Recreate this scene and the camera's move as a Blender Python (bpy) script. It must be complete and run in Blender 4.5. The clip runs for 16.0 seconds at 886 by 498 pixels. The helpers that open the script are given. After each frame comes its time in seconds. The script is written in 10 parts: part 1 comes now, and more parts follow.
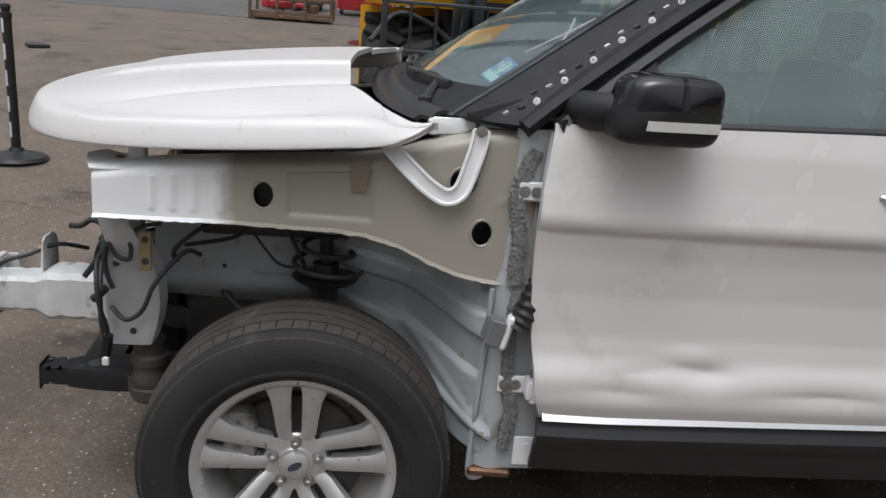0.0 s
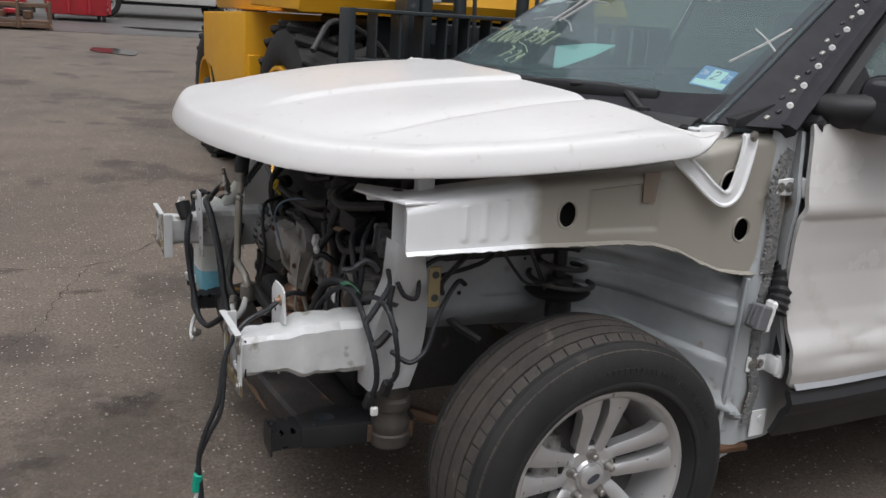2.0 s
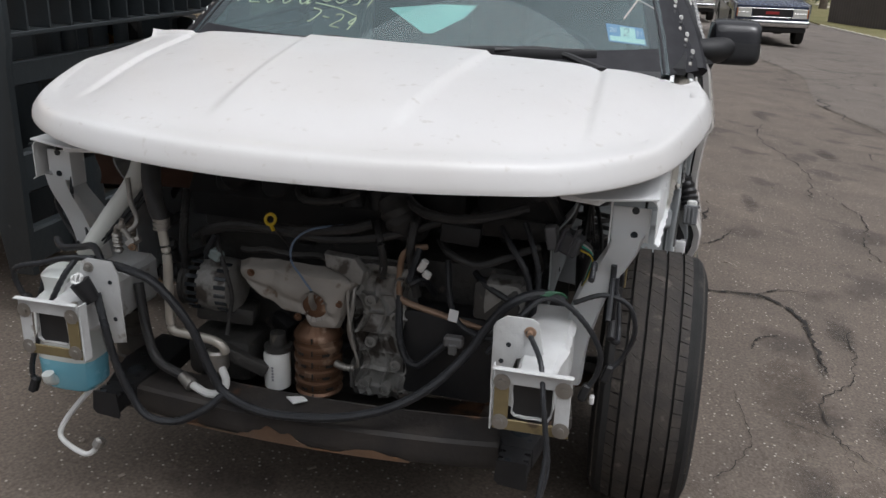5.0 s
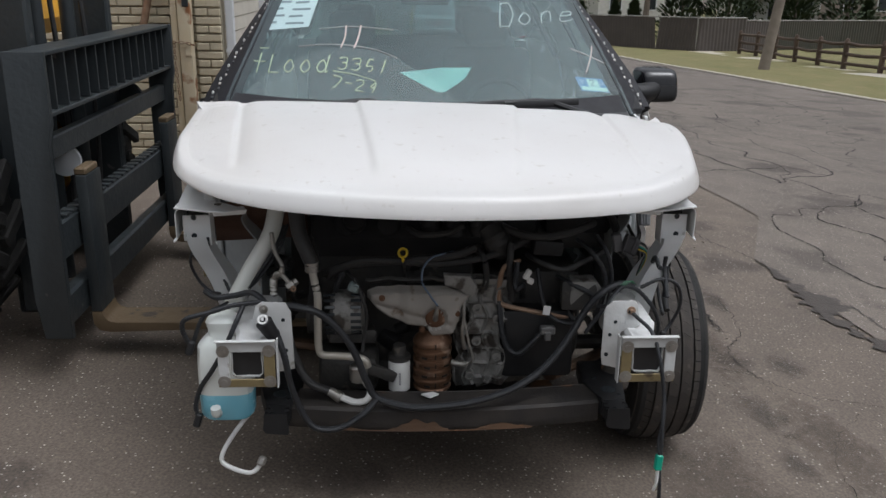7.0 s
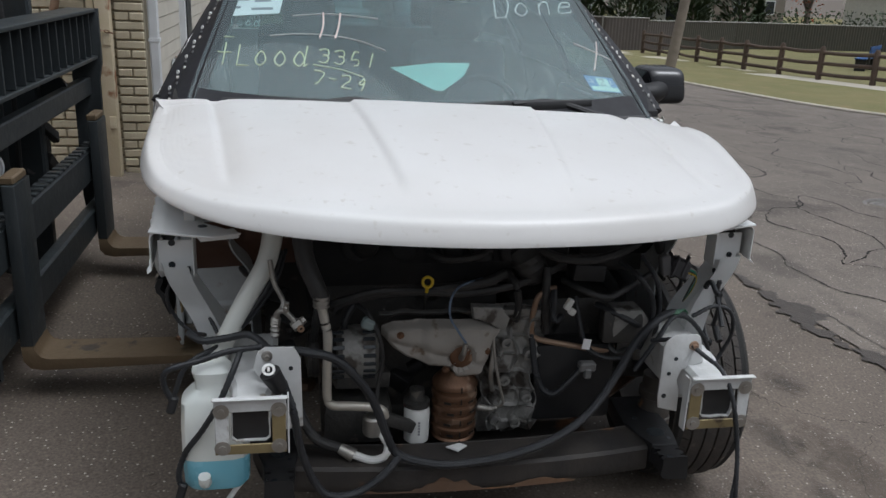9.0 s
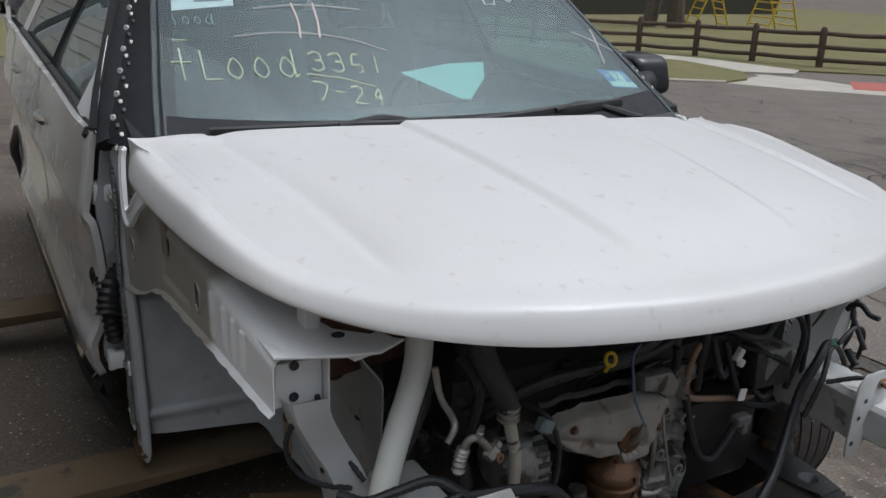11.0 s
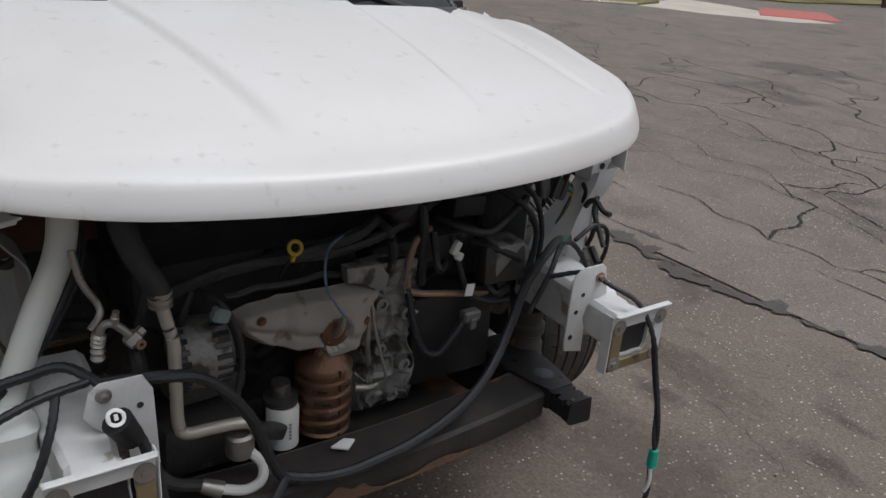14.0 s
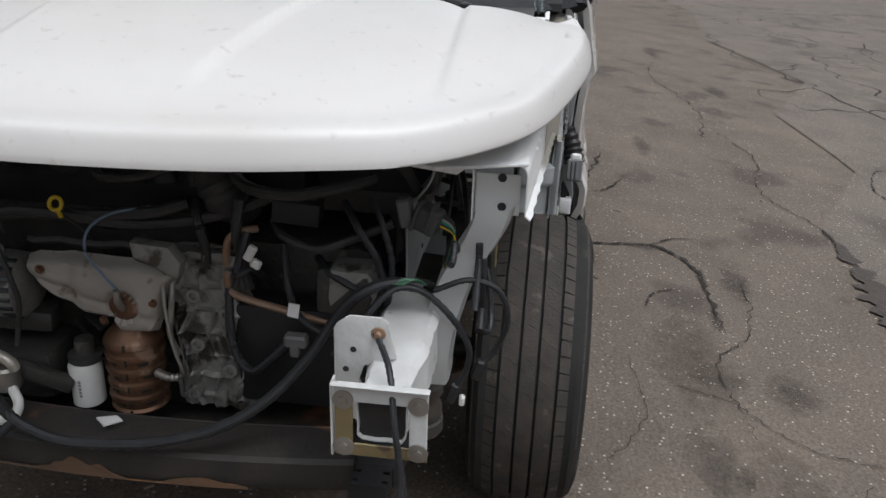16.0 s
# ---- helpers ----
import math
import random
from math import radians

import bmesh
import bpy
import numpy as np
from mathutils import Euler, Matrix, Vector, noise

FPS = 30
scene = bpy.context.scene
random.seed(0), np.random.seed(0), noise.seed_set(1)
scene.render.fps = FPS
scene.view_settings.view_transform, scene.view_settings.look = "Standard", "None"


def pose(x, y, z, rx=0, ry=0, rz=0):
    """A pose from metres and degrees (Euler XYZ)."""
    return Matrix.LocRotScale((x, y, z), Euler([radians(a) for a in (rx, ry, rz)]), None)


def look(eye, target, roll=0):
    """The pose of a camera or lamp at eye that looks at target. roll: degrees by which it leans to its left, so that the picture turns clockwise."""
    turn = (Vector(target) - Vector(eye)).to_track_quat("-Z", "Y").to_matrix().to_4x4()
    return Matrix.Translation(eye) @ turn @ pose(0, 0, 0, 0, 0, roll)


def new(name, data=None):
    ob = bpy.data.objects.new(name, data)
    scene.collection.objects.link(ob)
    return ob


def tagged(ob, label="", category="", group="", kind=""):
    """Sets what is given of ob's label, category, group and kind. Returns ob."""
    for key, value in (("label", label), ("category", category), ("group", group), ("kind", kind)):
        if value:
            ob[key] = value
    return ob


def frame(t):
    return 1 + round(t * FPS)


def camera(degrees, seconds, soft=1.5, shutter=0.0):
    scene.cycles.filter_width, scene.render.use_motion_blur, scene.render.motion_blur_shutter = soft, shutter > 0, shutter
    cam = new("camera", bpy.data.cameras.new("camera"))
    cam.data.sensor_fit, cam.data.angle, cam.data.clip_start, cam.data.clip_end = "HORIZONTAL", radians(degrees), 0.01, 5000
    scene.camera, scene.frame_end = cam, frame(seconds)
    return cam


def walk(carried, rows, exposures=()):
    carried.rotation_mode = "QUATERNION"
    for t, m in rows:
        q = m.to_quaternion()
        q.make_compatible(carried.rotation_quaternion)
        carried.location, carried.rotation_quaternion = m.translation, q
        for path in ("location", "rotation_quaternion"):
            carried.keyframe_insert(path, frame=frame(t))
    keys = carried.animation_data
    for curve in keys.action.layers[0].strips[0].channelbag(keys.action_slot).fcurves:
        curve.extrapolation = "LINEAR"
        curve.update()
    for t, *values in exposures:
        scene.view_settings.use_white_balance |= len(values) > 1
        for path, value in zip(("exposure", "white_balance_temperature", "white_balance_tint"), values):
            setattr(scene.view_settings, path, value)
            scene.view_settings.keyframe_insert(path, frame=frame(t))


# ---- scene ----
cam = camera(55.2, 16.0)
PATH = [
    (0, (0.126, -2.78, 1.48), (0.312, -0.869, 0.92), 4.7),
    (0.5, (-0.216, -2.705, 1.41), (0.154, -0.811, 0.886), 5.0),
    (1, (-0.611, -2.64, 1.429), (-0.056, -0.79, 0.91), 4.9),
    (1.5, (-0.981, -2.607, 1.452), (-0.283, -0.808, 0.927), 4.8),
    (2, (-1.205, -2.439, 1.433), (-0.35, -0.707, 0.915), 3.5),
    (2.5, (-1.485, -2.295, 1.435), (-0.249, -0.819, 0.894), 2.3),
    (3, (-1.679, -2.036, 1.43), (-0.232, -0.791, 0.833), 3.6),
    (3.5, (-1.786, -1.689, 1.486), (-0.308, -0.524, 0.81), 3.1),
    (4, (-2.062, -1.406, 1.515), (-0.341, -0.642, 0.841), 3.2),
    (4.5, (-2.28, -1.09, 1.544), (-0.47, -0.561, 0.879), 4.5),
    (5, (-2.415, -0.796, 1.588), (-0.588, -0.349, 0.909), 1.9),
    (7.5, (-3.149, 0.245, 1.763), (-1.253, 0.046, 1.158), 2.1),
    (8, (-3.113, 0.285, 1.755), (-1.225, 0.042, 1.144), 3.3),
    (8.5, (-2.895, 0.323, 1.719), (-1.012, 0.032, 1.11), 3.4),
    (9, (-2.638, 0.461, 1.701), (-0.766, 0.121, 1.084), 2.3),
    (9.5, (-2.412, 0.753, 1.718), (-0.616, 0.13, 1.094), 1.5),
    (10, (-2.112, 0.917, 1.677), (-0.381, 0.137, 1.047), 1.6),
    (12.5, (-1.611, 1.539, 1.734), (-0.113, 0.41, 1.039), 2.1),
    (13, (-1.638, 1.41, 1.728), (-0.166, 0.255, 1.02), 1.5),
    (13.5, (-1.867, 1.086, 1.689), (-0.416, -0.079, 0.956), 2.5),
    (14, (-1.959, 0.774, 1.624), (-0.473, -0.29, 0.811), 4.7),
    (14.5, (-2.057, 0.436, 1.593), (-0.385, -0.259, 0.744), 2.1),
    (15, (-2.221, 0.013, 1.583), (-0.432, -0.288, 0.74), 0.9),
    (15.5, (-2.126, -0.419, 1.547), (-0.31, -0.427, 0.71), 2.2),
    (16, (-2.033, -0.854, 1.536), (-0.21, -0.638, 0.742), 1.9),
]
walk(cam, [(t, look(eye, target, roll)) for t, eye, target, roll in PATH], ((0, 0.09, 6500, 10), (2.5, 0.11, 6500, 10), (4, 0.0, 6500, 10), (5, 0.0, 6450, 9.8), (8, -0.03, 6300, 8.6), (9.5, -0.14, 6200, 7.6), (12.5, -0.24, 6300, 8.6), (14, -0.18, 6450, 10), (15, -0.06, 6450, 9), (16, 0.0, 6450, 9)))

# ---- light ----
world = bpy.data.worlds.new("overcast")
scene.world = world
world.use_nodes = True
wn = world.node_tree.nodes
wl = world.node_tree.links
sky = wn.new("ShaderNodeTexSky")
sky.sky_type, sky.sun_disc = "NISHITA", False
sky.sun_elevation, sky.sun_rotation = radians(66), radians(200)
sky.air_density, sky.dust_density, sky.ozone_density = 1.0, 6.0, 1.0
wn["Background"].inputs["Strength"].default_value = 0.15
# an overcast dome: neutral in colour, brighter overhead than at the horizon
hsv = wn.new("ShaderNodeHueSaturation")
hsv.inputs["Saturation"].default_value = 0.10
wl.new(sky.outputs[0], hsv.inputs["Color"])
wtc = wn.new("ShaderNodeTexCoord")
wsep = wn.new("ShaderNodeSeparateXYZ")
wl.new(wtc.outputs["Generated"], wsep.inputs[0])
dome = wn.new("ShaderNodeMapRange")
dome.inputs["From Min"].default_value, dome.inputs["From Max"].default_value = 0.0, 0.9
dome.inputs["To Min"].default_value, dome.inputs["To Max"].default_value = 0.31, 1.22
wl.new(wsep.outputs["Z"], dome.inputs["Value"])
shade = wn.new("ShaderNodeMix")
shade.data_type, shade.blend_type = "RGBA", "MULTIPLY"
shade.inputs[0].default_value = 1.0
wl.new(hsv.outputs[0], shade.inputs[6])
wl.new(dome.outputs[0], shade.inputs[7])
tint = wn.new("ShaderNodeMix")
tint.data_type, tint.blend_type = "RGBA", "MULTIPLY"
tint.inputs[0].default_value, tint.inputs[7].default_value = 1.0, (0.985, 1.0, 1.045, 1)
wl.new(shade.outputs[2], tint.inputs[6])
wl.new(tint.outputs[2], wn["Background"].inputs["Color"])
sun = new("sun", bpy.data.lights.new("sun", "SUN"))
sun.data.energy, sun.data.angle, sun.data.color = 0.72, radians(65), (0.98, 1.0, 1.01)
sun.matrix_world = look((-2.8, 2.0, 11.5), (0, 0, 0))


# ---- materials ----
def mat(name, col, rough=0.5, metal=0.0, col2=None, scale=6.0, mix=0.5, bump=0.0, bscale=60.0, coat=0.0, spots=None, spot_scale=3.0, spot_at=0.6, spec=0.5):
    """A surface with two scales of colour change, optional stains and fine relief."""
    m = bpy.data.materials.new(name)
    m.use_nodes = True
    n, l = m.node_tree.nodes, m.node_tree.links
    b = n["Principled BSDF"]
    b.inputs["Roughness"].default_value, b.inputs["Metallic"].default_value = rough, metal
    b.inputs["Coat Weight"].default_value, b.inputs["Coat Roughness"].default_value = coat, 0.08
    b.inputs["Specular IOR Level"].default_value = spec
    tc = n.new("ShaderNodeTexCoord")
    geo = n.new("ShaderNodeNewGeometry")
    def noise_node(s, detail=6.0):
        t = n.new("ShaderNodeTexNoise")
        t.inputs["Scale"].default_value, t.inputs["Detail"].default_value = s, detail
        l.new(geo.outputs["Position"], t.inputs["Vector"])
        return t
    def ramp(src, lo, hi):
        r = n.new("ShaderNodeMapRange")
        r.inputs["From Min"].default_value, r.inputs["From Max"].default_value = lo, hi
        l.new(src, r.inputs["Value"])
        return r.outputs["Result"]
    def blend(fac, a, c):
        x = n.new("ShaderNodeMix")
        x.data_type = "RGBA"
        l.new(fac, x.inputs[0])
        for v, i in ((a, 6), (c, 7)):
            if isinstance(v, tuple):
                x.inputs[i].default_value = (*v, 1)
            else:
                l.new(v, x.inputs[i])
        return x.outputs[2]
    c2 = col2 or tuple(min(1, v * 0.8) for v in col)
    out = blend(ramp(noise_node(scale).outputs["Fac"], 0.5 - mix * 0.5, 0.5 + mix * 0.5), col, c2)
    if spots:
        out = blend(ramp(noise_node(spot_scale, 9.0).outputs["Fac"], spot_at, spot_at + 0.07), out, spots)
    l.new(out, b.inputs["Base Color"])
    rr = n.new("ShaderNodeMapRange")
    rr.inputs["To Min"].default_value, rr.inputs["To Max"].default_value = max(0.02, rough - 0.08), min(1, rough + 0.1)
    l.new(noise_node(scale * 3).outputs["Fac"], rr.inputs["Value"])
    l.new(rr.outputs["Result"], b.inputs["Roughness"])
    if bump:
        bn = n.new("ShaderNodeBump")
        bn.inputs["Strength"].default_value, bn.inputs["Distance"].default_value = bump, 0.01
        l.new(noise_node(bscale).outputs["Fac"], bn.inputs["Height"])
        l.new(bn.outputs["Normal"], b.inputs["Normal"])
    m["out"] = "Principled BSDF"
    return m


WHITE = mat("white_paint", (0.62, 0.605, 0.59), 0.24, col2=(0.55, 0.53, 0.51), scale=2.2, mix=0.6, coat=0.7, spots=(0.50, 0.47, 0.44), spot_scale=4.0, spot_at=0.64)
HOODW = mat("hood_paint", (0.65, 0.645, 0.64), 0.34, col2=(0.555, 0.535, 0.515), scale=1.9, mix=0.7, coat=0.15, bump=0.05, bscale=420.0, spots=(0.53, 0.51, 0.485), spot_scale=30.0, spot_at=0.64)
INNERW = mat("inner_white_steel", (0.80, 0.81, 0.81), 0.42, col2=(0.69, 0.70, 0.70), scale=9.0, mix=0.8, spots=(0.36, 0.29, 0.22), spot_scale=9.0, spot_at=0.72)
INNERG = mat("inner_grey_primer", (0.44, 0.465, 0.475), 0.5, col2=(0.31, 0.325, 0.33), scale=7.0, mix=0.8, spots=(0.17, 0.135, 0.105), spot_scale=7.0, spot_at=0.63, bump=0.1, bscale=40)
# the pillar's primer again, grimier, with the wing's light level put into its tone
WINGW = mat("dusty_wing_shade_primer", (0.40, 0.425, 0.435), 0.5, col2=(0.26, 0.272, 0.272), scale=11.0, mix=0.8, spots=(0.22, 0.17, 0.13), spot_scale=13.0, spot_at=0.64, bump=0.12, bscale=45)
SCUFFW = mat("scuffed_white_steel", (0.62, 0.63, 0.63), 0.48, col2=(0.45, 0.45, 0.44), scale=16.0, mix=0.8, bump=0.25, bscale=45.0, spots=(0.26, 0.235, 0.20), spot_scale=15.0, spot_at=0.61)
SEALER = mat("seam_sealer", (0.24, 0.24, 0.235), 0.85, col2=(0.11, 0.11, 0.108), scale=60.0, bump=1.0, bscale=110.0)
BLACKP = mat("black_plastic", (0.012, 0.012, 0.013), 0.42, col2=(0.022, 0.022, 0.023), scale=20.0, bump=0.08, bscale=300.0)
PILLARK = mat("dull_black_channel", (0.012, 0.012, 0.015), 0.6, spec=0.28, col2=(0.021, 0.021, 0.025), scale=16.0)
PILLARB = mat("satin_black_trim", (0.012, 0.012, 0.013), 0.5, spec=0.35, col2=(0.020, 0.020, 0.021), scale=16.0, bump=0.06, bscale=300.0)
GLOSSB = mat("gloss_black", (0.006, 0.006, 0.008), 0.09, coat=0.25)
CLAD = mat("grey_cladding", (0.013, 0.014, 0.015), 0.5, col2=(0.021, 0.021, 0.022), scale=8.0, bump=0.15, bscale=400.0, spots=(0.06, 0.055, 0.05), spot_scale=7.0, spot_at=0.70)
RUBBER = mat("tyre_rubber", (0.017, 0.017, 0.017), 0.74, spec=0.3, col2=(0.026, 0.025, 0.024), scale=12.0, bump=0.2, bscale=220.0, spots=(0.045, 0.041, 0.037), spot_scale=16.0, spot_at=0.66)
TREAD = mat("tyre_tread_rubber", (0.060, 0.050, 0.042), 0.8, col2=(0.032, 0.029, 0.027), scale=18.0, bump=0.3, bscale=160.0, spots=(0.095, 0.083, 0.07), spot_scale=20.0, spot_at=0.62)
ALLOY = mat("painted_alloy", (0.60, 0.60, 0.60), 0.30, metal=0.55, col2=(0.52, 0.515, 0.505), scale=14.0, coat=0.3, spots=(0.30, 0.27, 0.23), spot_scale=22.0, spot_at=0.72)
CHROME = mat("chrome", (0.75, 0.75, 0.75), 0.08, metal=1.0)
STEEL = mat("dull_steel", (0.42, 0.41, 0.39), 0.42, metal=0.8, col2=(0.30, 0.28, 0.25), scale=20.0)
ALUM = mat("cast_aluminium", (0.34, 0.335, 0.32), 0.55, metal=0.4, col2=(0.17, 0.165, 0.155), scale=18.0, mix=0.9, bump=0.4, bscale=90.0, spots=(0.07, 0.06, 0.052), spot_scale=12.0, spot_at=0.56)
SHIELD = mat("heat_shield_steel", (0.37, 0.345, 0.315), 0.7, metal=0.15, col2=(0.26, 0.24, 0.215), scale=9.0, mix=0.9, bump=0.15, bscale=70.0, spots=(0.15, 0.11, 0.08), spot_scale=15.0, spot_at=0.61)
RUSTY = mat("rusty_steel", (0.085, 0.045, 0.028), 0.38, metal=0.6, col2=(0.21, 0.115, 0.068), scale=16.0, mix=0.95, bump=0.15, bscale=110.0, spots=(0.34, 0.235, 0.17), spot_scale=13.0, spot_at=0.60)
MOUNTM = mat("rust_ringed_rubber", (0.040, 0.037, 0.034), 0.6, col2=(0.075, 0.062, 0.05), scale=14.0, mix=0.8, bump=0.2, bscale=60.0, spots=(0.20, 0.11, 0.055), spot_scale=11.0, spot_at=0.62)
RUSTRAIL = mat("black_rusting_steel", (0.075, 0.052, 0.038), 0.65, col2=(0.15, 0.080, 0.042), scale=7.0, mix=0.7, bump=0.3, bscale=60.0, spots=(0.26, 0.12, 0.05), spot_scale=6.0, spot_at=0.62)
DARKM = mat("dark_engine_metal", (0.034, 0.034, 0.035), 0.5, metal=0.2, col2=(0.062, 0.058, 0.052), scale=15.0, mix=0.9, bump=0.4, bscale=60.0, spots=(0.11, 0.1, 0.085), spot_scale=18.0, spot_at=0.63)
HOSE = mat("hose_rubber", (0.019, 0.019, 0.020), 0.5, col2=(0.036, 0.035, 0.034), scale=30.0, bump=0.15, bscale=350.0)
CORRUG = mat("loom_tape", (0.012, 0.013, 0.016), 0.45, col2=(0.022, 0.024, 0.027), scale=40.0, bump=0.2, bscale=260.0)
BLUEW = mat("blue_wire", (0.10, 0.16, 0.26), 0.45, col2=(0.16, 0.20, 0.26))
GREENP = mat("green_plastic", (0.0, 0.33, 0.22), 0.4)
YELLOWP = mat("yellow_plastic", (0.62, 0.44, 0.02), 0.45, col2=(0.5, 0.34, 0.02))
BRASS = mat("zinc_yellow_steel", (0.31, 0.25, 0.13), 0.45, metal=0.5, col2=(0.22, 0.175, 0.095), scale=20.0, spots=(0.12, 0.09, 0.06), spot_scale=14.0, spot_at=0.62)
POLY = mat("translucent_poly", (0.78, 0.80, 0.76), 0.35, col2=(0.66, 0.70, 0.68), scale=6.0)
FLUID = mat("blue_washer_fluid", (0.16, 0.50, 0.66), 0.25, col2=(0.25, 0.58, 0.70), scale=5.0)
TUBEW = mat("milky_plastic", (0.72, 0.73, 0.69), 0.35, col2=(0.62, 0.63, 0.585), scale=7.0)
FILTER = mat("white_filter_paint", (0.72, 0.72, 0.70), 0.35, col2=(0.6, 0.6, 0.58), scale=15.0)
COPPER = mat("brown_pipe", (0.26, 0.15, 0.09), 0.5, metal=0.4, col2=(0.36, 0.26, 0.19), scale=18.0)
YEL = mat("forklift_yellow", (0.72, 0.36, 0.012), 0.4, col2=(0.60, 0.30, 0.012), scale=4.0, mix=0.8, spots=(0.25, 0.14, 0.05), spot_scale=6.0, spot_at=0.68)
FKBLK = mat("forklift_black_paint", (0.020, 0.025, 0.028), 0.42, col2=(0.034, 0.040, 0.043), scale=6.0, mix=0.9, bump=0.2, bscale=40.0, spots=(0.16, 0.15, 0.14), spot_scale=11.0, spot_at=0.70)
FORK = mat("worn_fork_steel", (0.17, 0.12, 0.07), 0.6, metal=0.2, col2=(0.12, 0.085, 0.05), scale=8.0, mix=0.9, bump=0.3, bscale=50.0, spots=(0.06, 0.05, 0.04), spot_scale=9.0, spot_at=0.62)
BRICK = mat("painted_brick", (0.52, 0.46, 0.34), 0.8, col2=(0.43, 0.375, 0.27), scale=9.0, mix=0.9, bump=0.4, bscale=90.0, spots=(0.30, 0.26, 0.20), spot_scale=14.0, spot_at=0.66)
MORTAR = mat("painted_mortar", (0.36, 0.32, 0.24), 0.9, scale=12.0, bump=0.4, bscale=120.0)
SIDING = mat("cream_siding", (0.56, 0.53, 0.46), 0.6, col2=(0.48, 0.45, 0.39), scale=5.0)
RUSTPOST = mat("rusting_cream_post", (0.50, 0.42, 0.28), 0.6, col2=(0.56, 0.49, 0.37), scale=5.0, spots=(0.24, 0.10, 0.04), spot_scale=5.0, spot_at=0.58, bump=0.3, bscale=60)
DOWN = mat("white_downspout", (0.68, 0.70, 0.72), 0.45)
GRASS = mat("winter_grass", (0.112, 0.114, 0.036), 0.95, col2=(0.185, 0.155, 0.070), scale=0.9, mix=0.7, bump=1.0, bscale=50.0, spots=(0.20, 0.155, 0.075), spot_scale=2.2, spot_at=0.60)
CONC = mat("pale_concrete", (0.46, 0.42, 0.36), 0.9, col2=(0.36, 0.33, 0.28), scale=2.0, bump=0.3, bscale=60.0)
PATHM = mat("path_concrete", (0.30, 0.265, 0.215), 0.85, col2=(0.215, 0.19, 0.155), scale=1.6, mix=0.8, bump=0.3, bscale=60.0, spots=(0.15, 0.125, 0.10), spot_scale=2.2, spot_at=0.62)
DIRTV = mat("leaf_litter", (0.17, 0.11, 0.055), 0.95, col2=(0.13, 0.125, 0.045), scale=2.5, mix=0.9, bump=0.8, bscale=50.0, spots=(0.24, 0.17, 0.09), spot_scale=20.0, spot_at=0.58)
METERG = mat("meter_grey_paint", (0.30, 0.31, 0.31), 0.5, col2=(0.22, 0.22, 0.215), scale=9.0, mix=0.8, spots=(0.18, 0.12, 0.08), spot_scale=10.0, spot_at=0.70)
REDC = mat("red_ramp", (0.42, 0.12, 0.10), 0.9)
OLDWOOD = mat("dark_fence_wood", (0.11, 0.075, 0.055), 0.85, col2=(0.07, 0.05, 0.04), scale=5.0, bump=0.5, bscale=40.0)
GREYWOOD = mat("weathered_wood", (0.25, 0.21, 0.175), 0.9, col2=(0.17, 0.145, 0.12), scale=4.0, bump=0.4, bscale=40.0)
LEAF = mat("evergreen_leaf", (0.030, 0.050, 0.022), 0.8, col2=(0.05, 0.07, 0.03), scale=2.0)
REDLEAF = mat("russet_leaf", (0.28, 0.06, 0.03), 0.8, col2=(0.36, 0.11, 0.05), scale=2.0)
BARK = mat("bark", (0.16, 0.13, 0.105), 0.9, col2=(0.10, 0.08, 0.065), scale=6.0, bump=0.8, bscale=25.0)
SEAT = mat("dark_fabric", (0.06, 0.065, 0.065), 0.9)
DASH = mat("dash_plastic", (0.03, 0.032, 0.033), 0.7)
PAPER = mat("paper", (0.82, 0.82, 0.82), 0.7)
INK = mat("ink_grey", (0.25, 0.25, 0.27), 0.7)
CHALK = mat("paint_marker_yellow", (0.72, 0.72, 0.46), 0.7)
CHALKW = mat("paint_marker_white", (0.70, 0.72, 0.70), 0.7)
MINT = mat("mint_sheet", (0.45, 0.72, 0.62), 0.6)
STICK = mat("sticker_blue", (0.16, 0.30, 0.50), 0.5)
STICKG = mat("sticker_mint", (0.55, 0.75, 0.68), 0.5)
ROOFT = mat("dark_roof_shingle", (0.10, 0.095, 0.09), 0.9)
HOUSEW = mat("pale_house_siding", (0.62, 0.61, 0.58), 0.7)
WINDK = mat("dark_window", (0.03, 0.035, 0.04), 0.15)
TRUCKB = mat("truck_blue_paint", (0.03, 0.045, 0.085), 0.25, coat=0.6)
TRUCKG = mat("truck_silver_paint", (0.30, 0.30, 0.29), 0.3, coat=0.5)
REDP = mat("red_bin_paint", (0.42, 0.02, 0.03), 0.5, col2=(0.3, 0.02, 0.025))
BLUEP = mat("blue_plastic", (0.02, 0.09, 0.28), 0.5)
LAMPG = mat("clear_lamp", (0.62, 0.62, 0.58), 0.15)


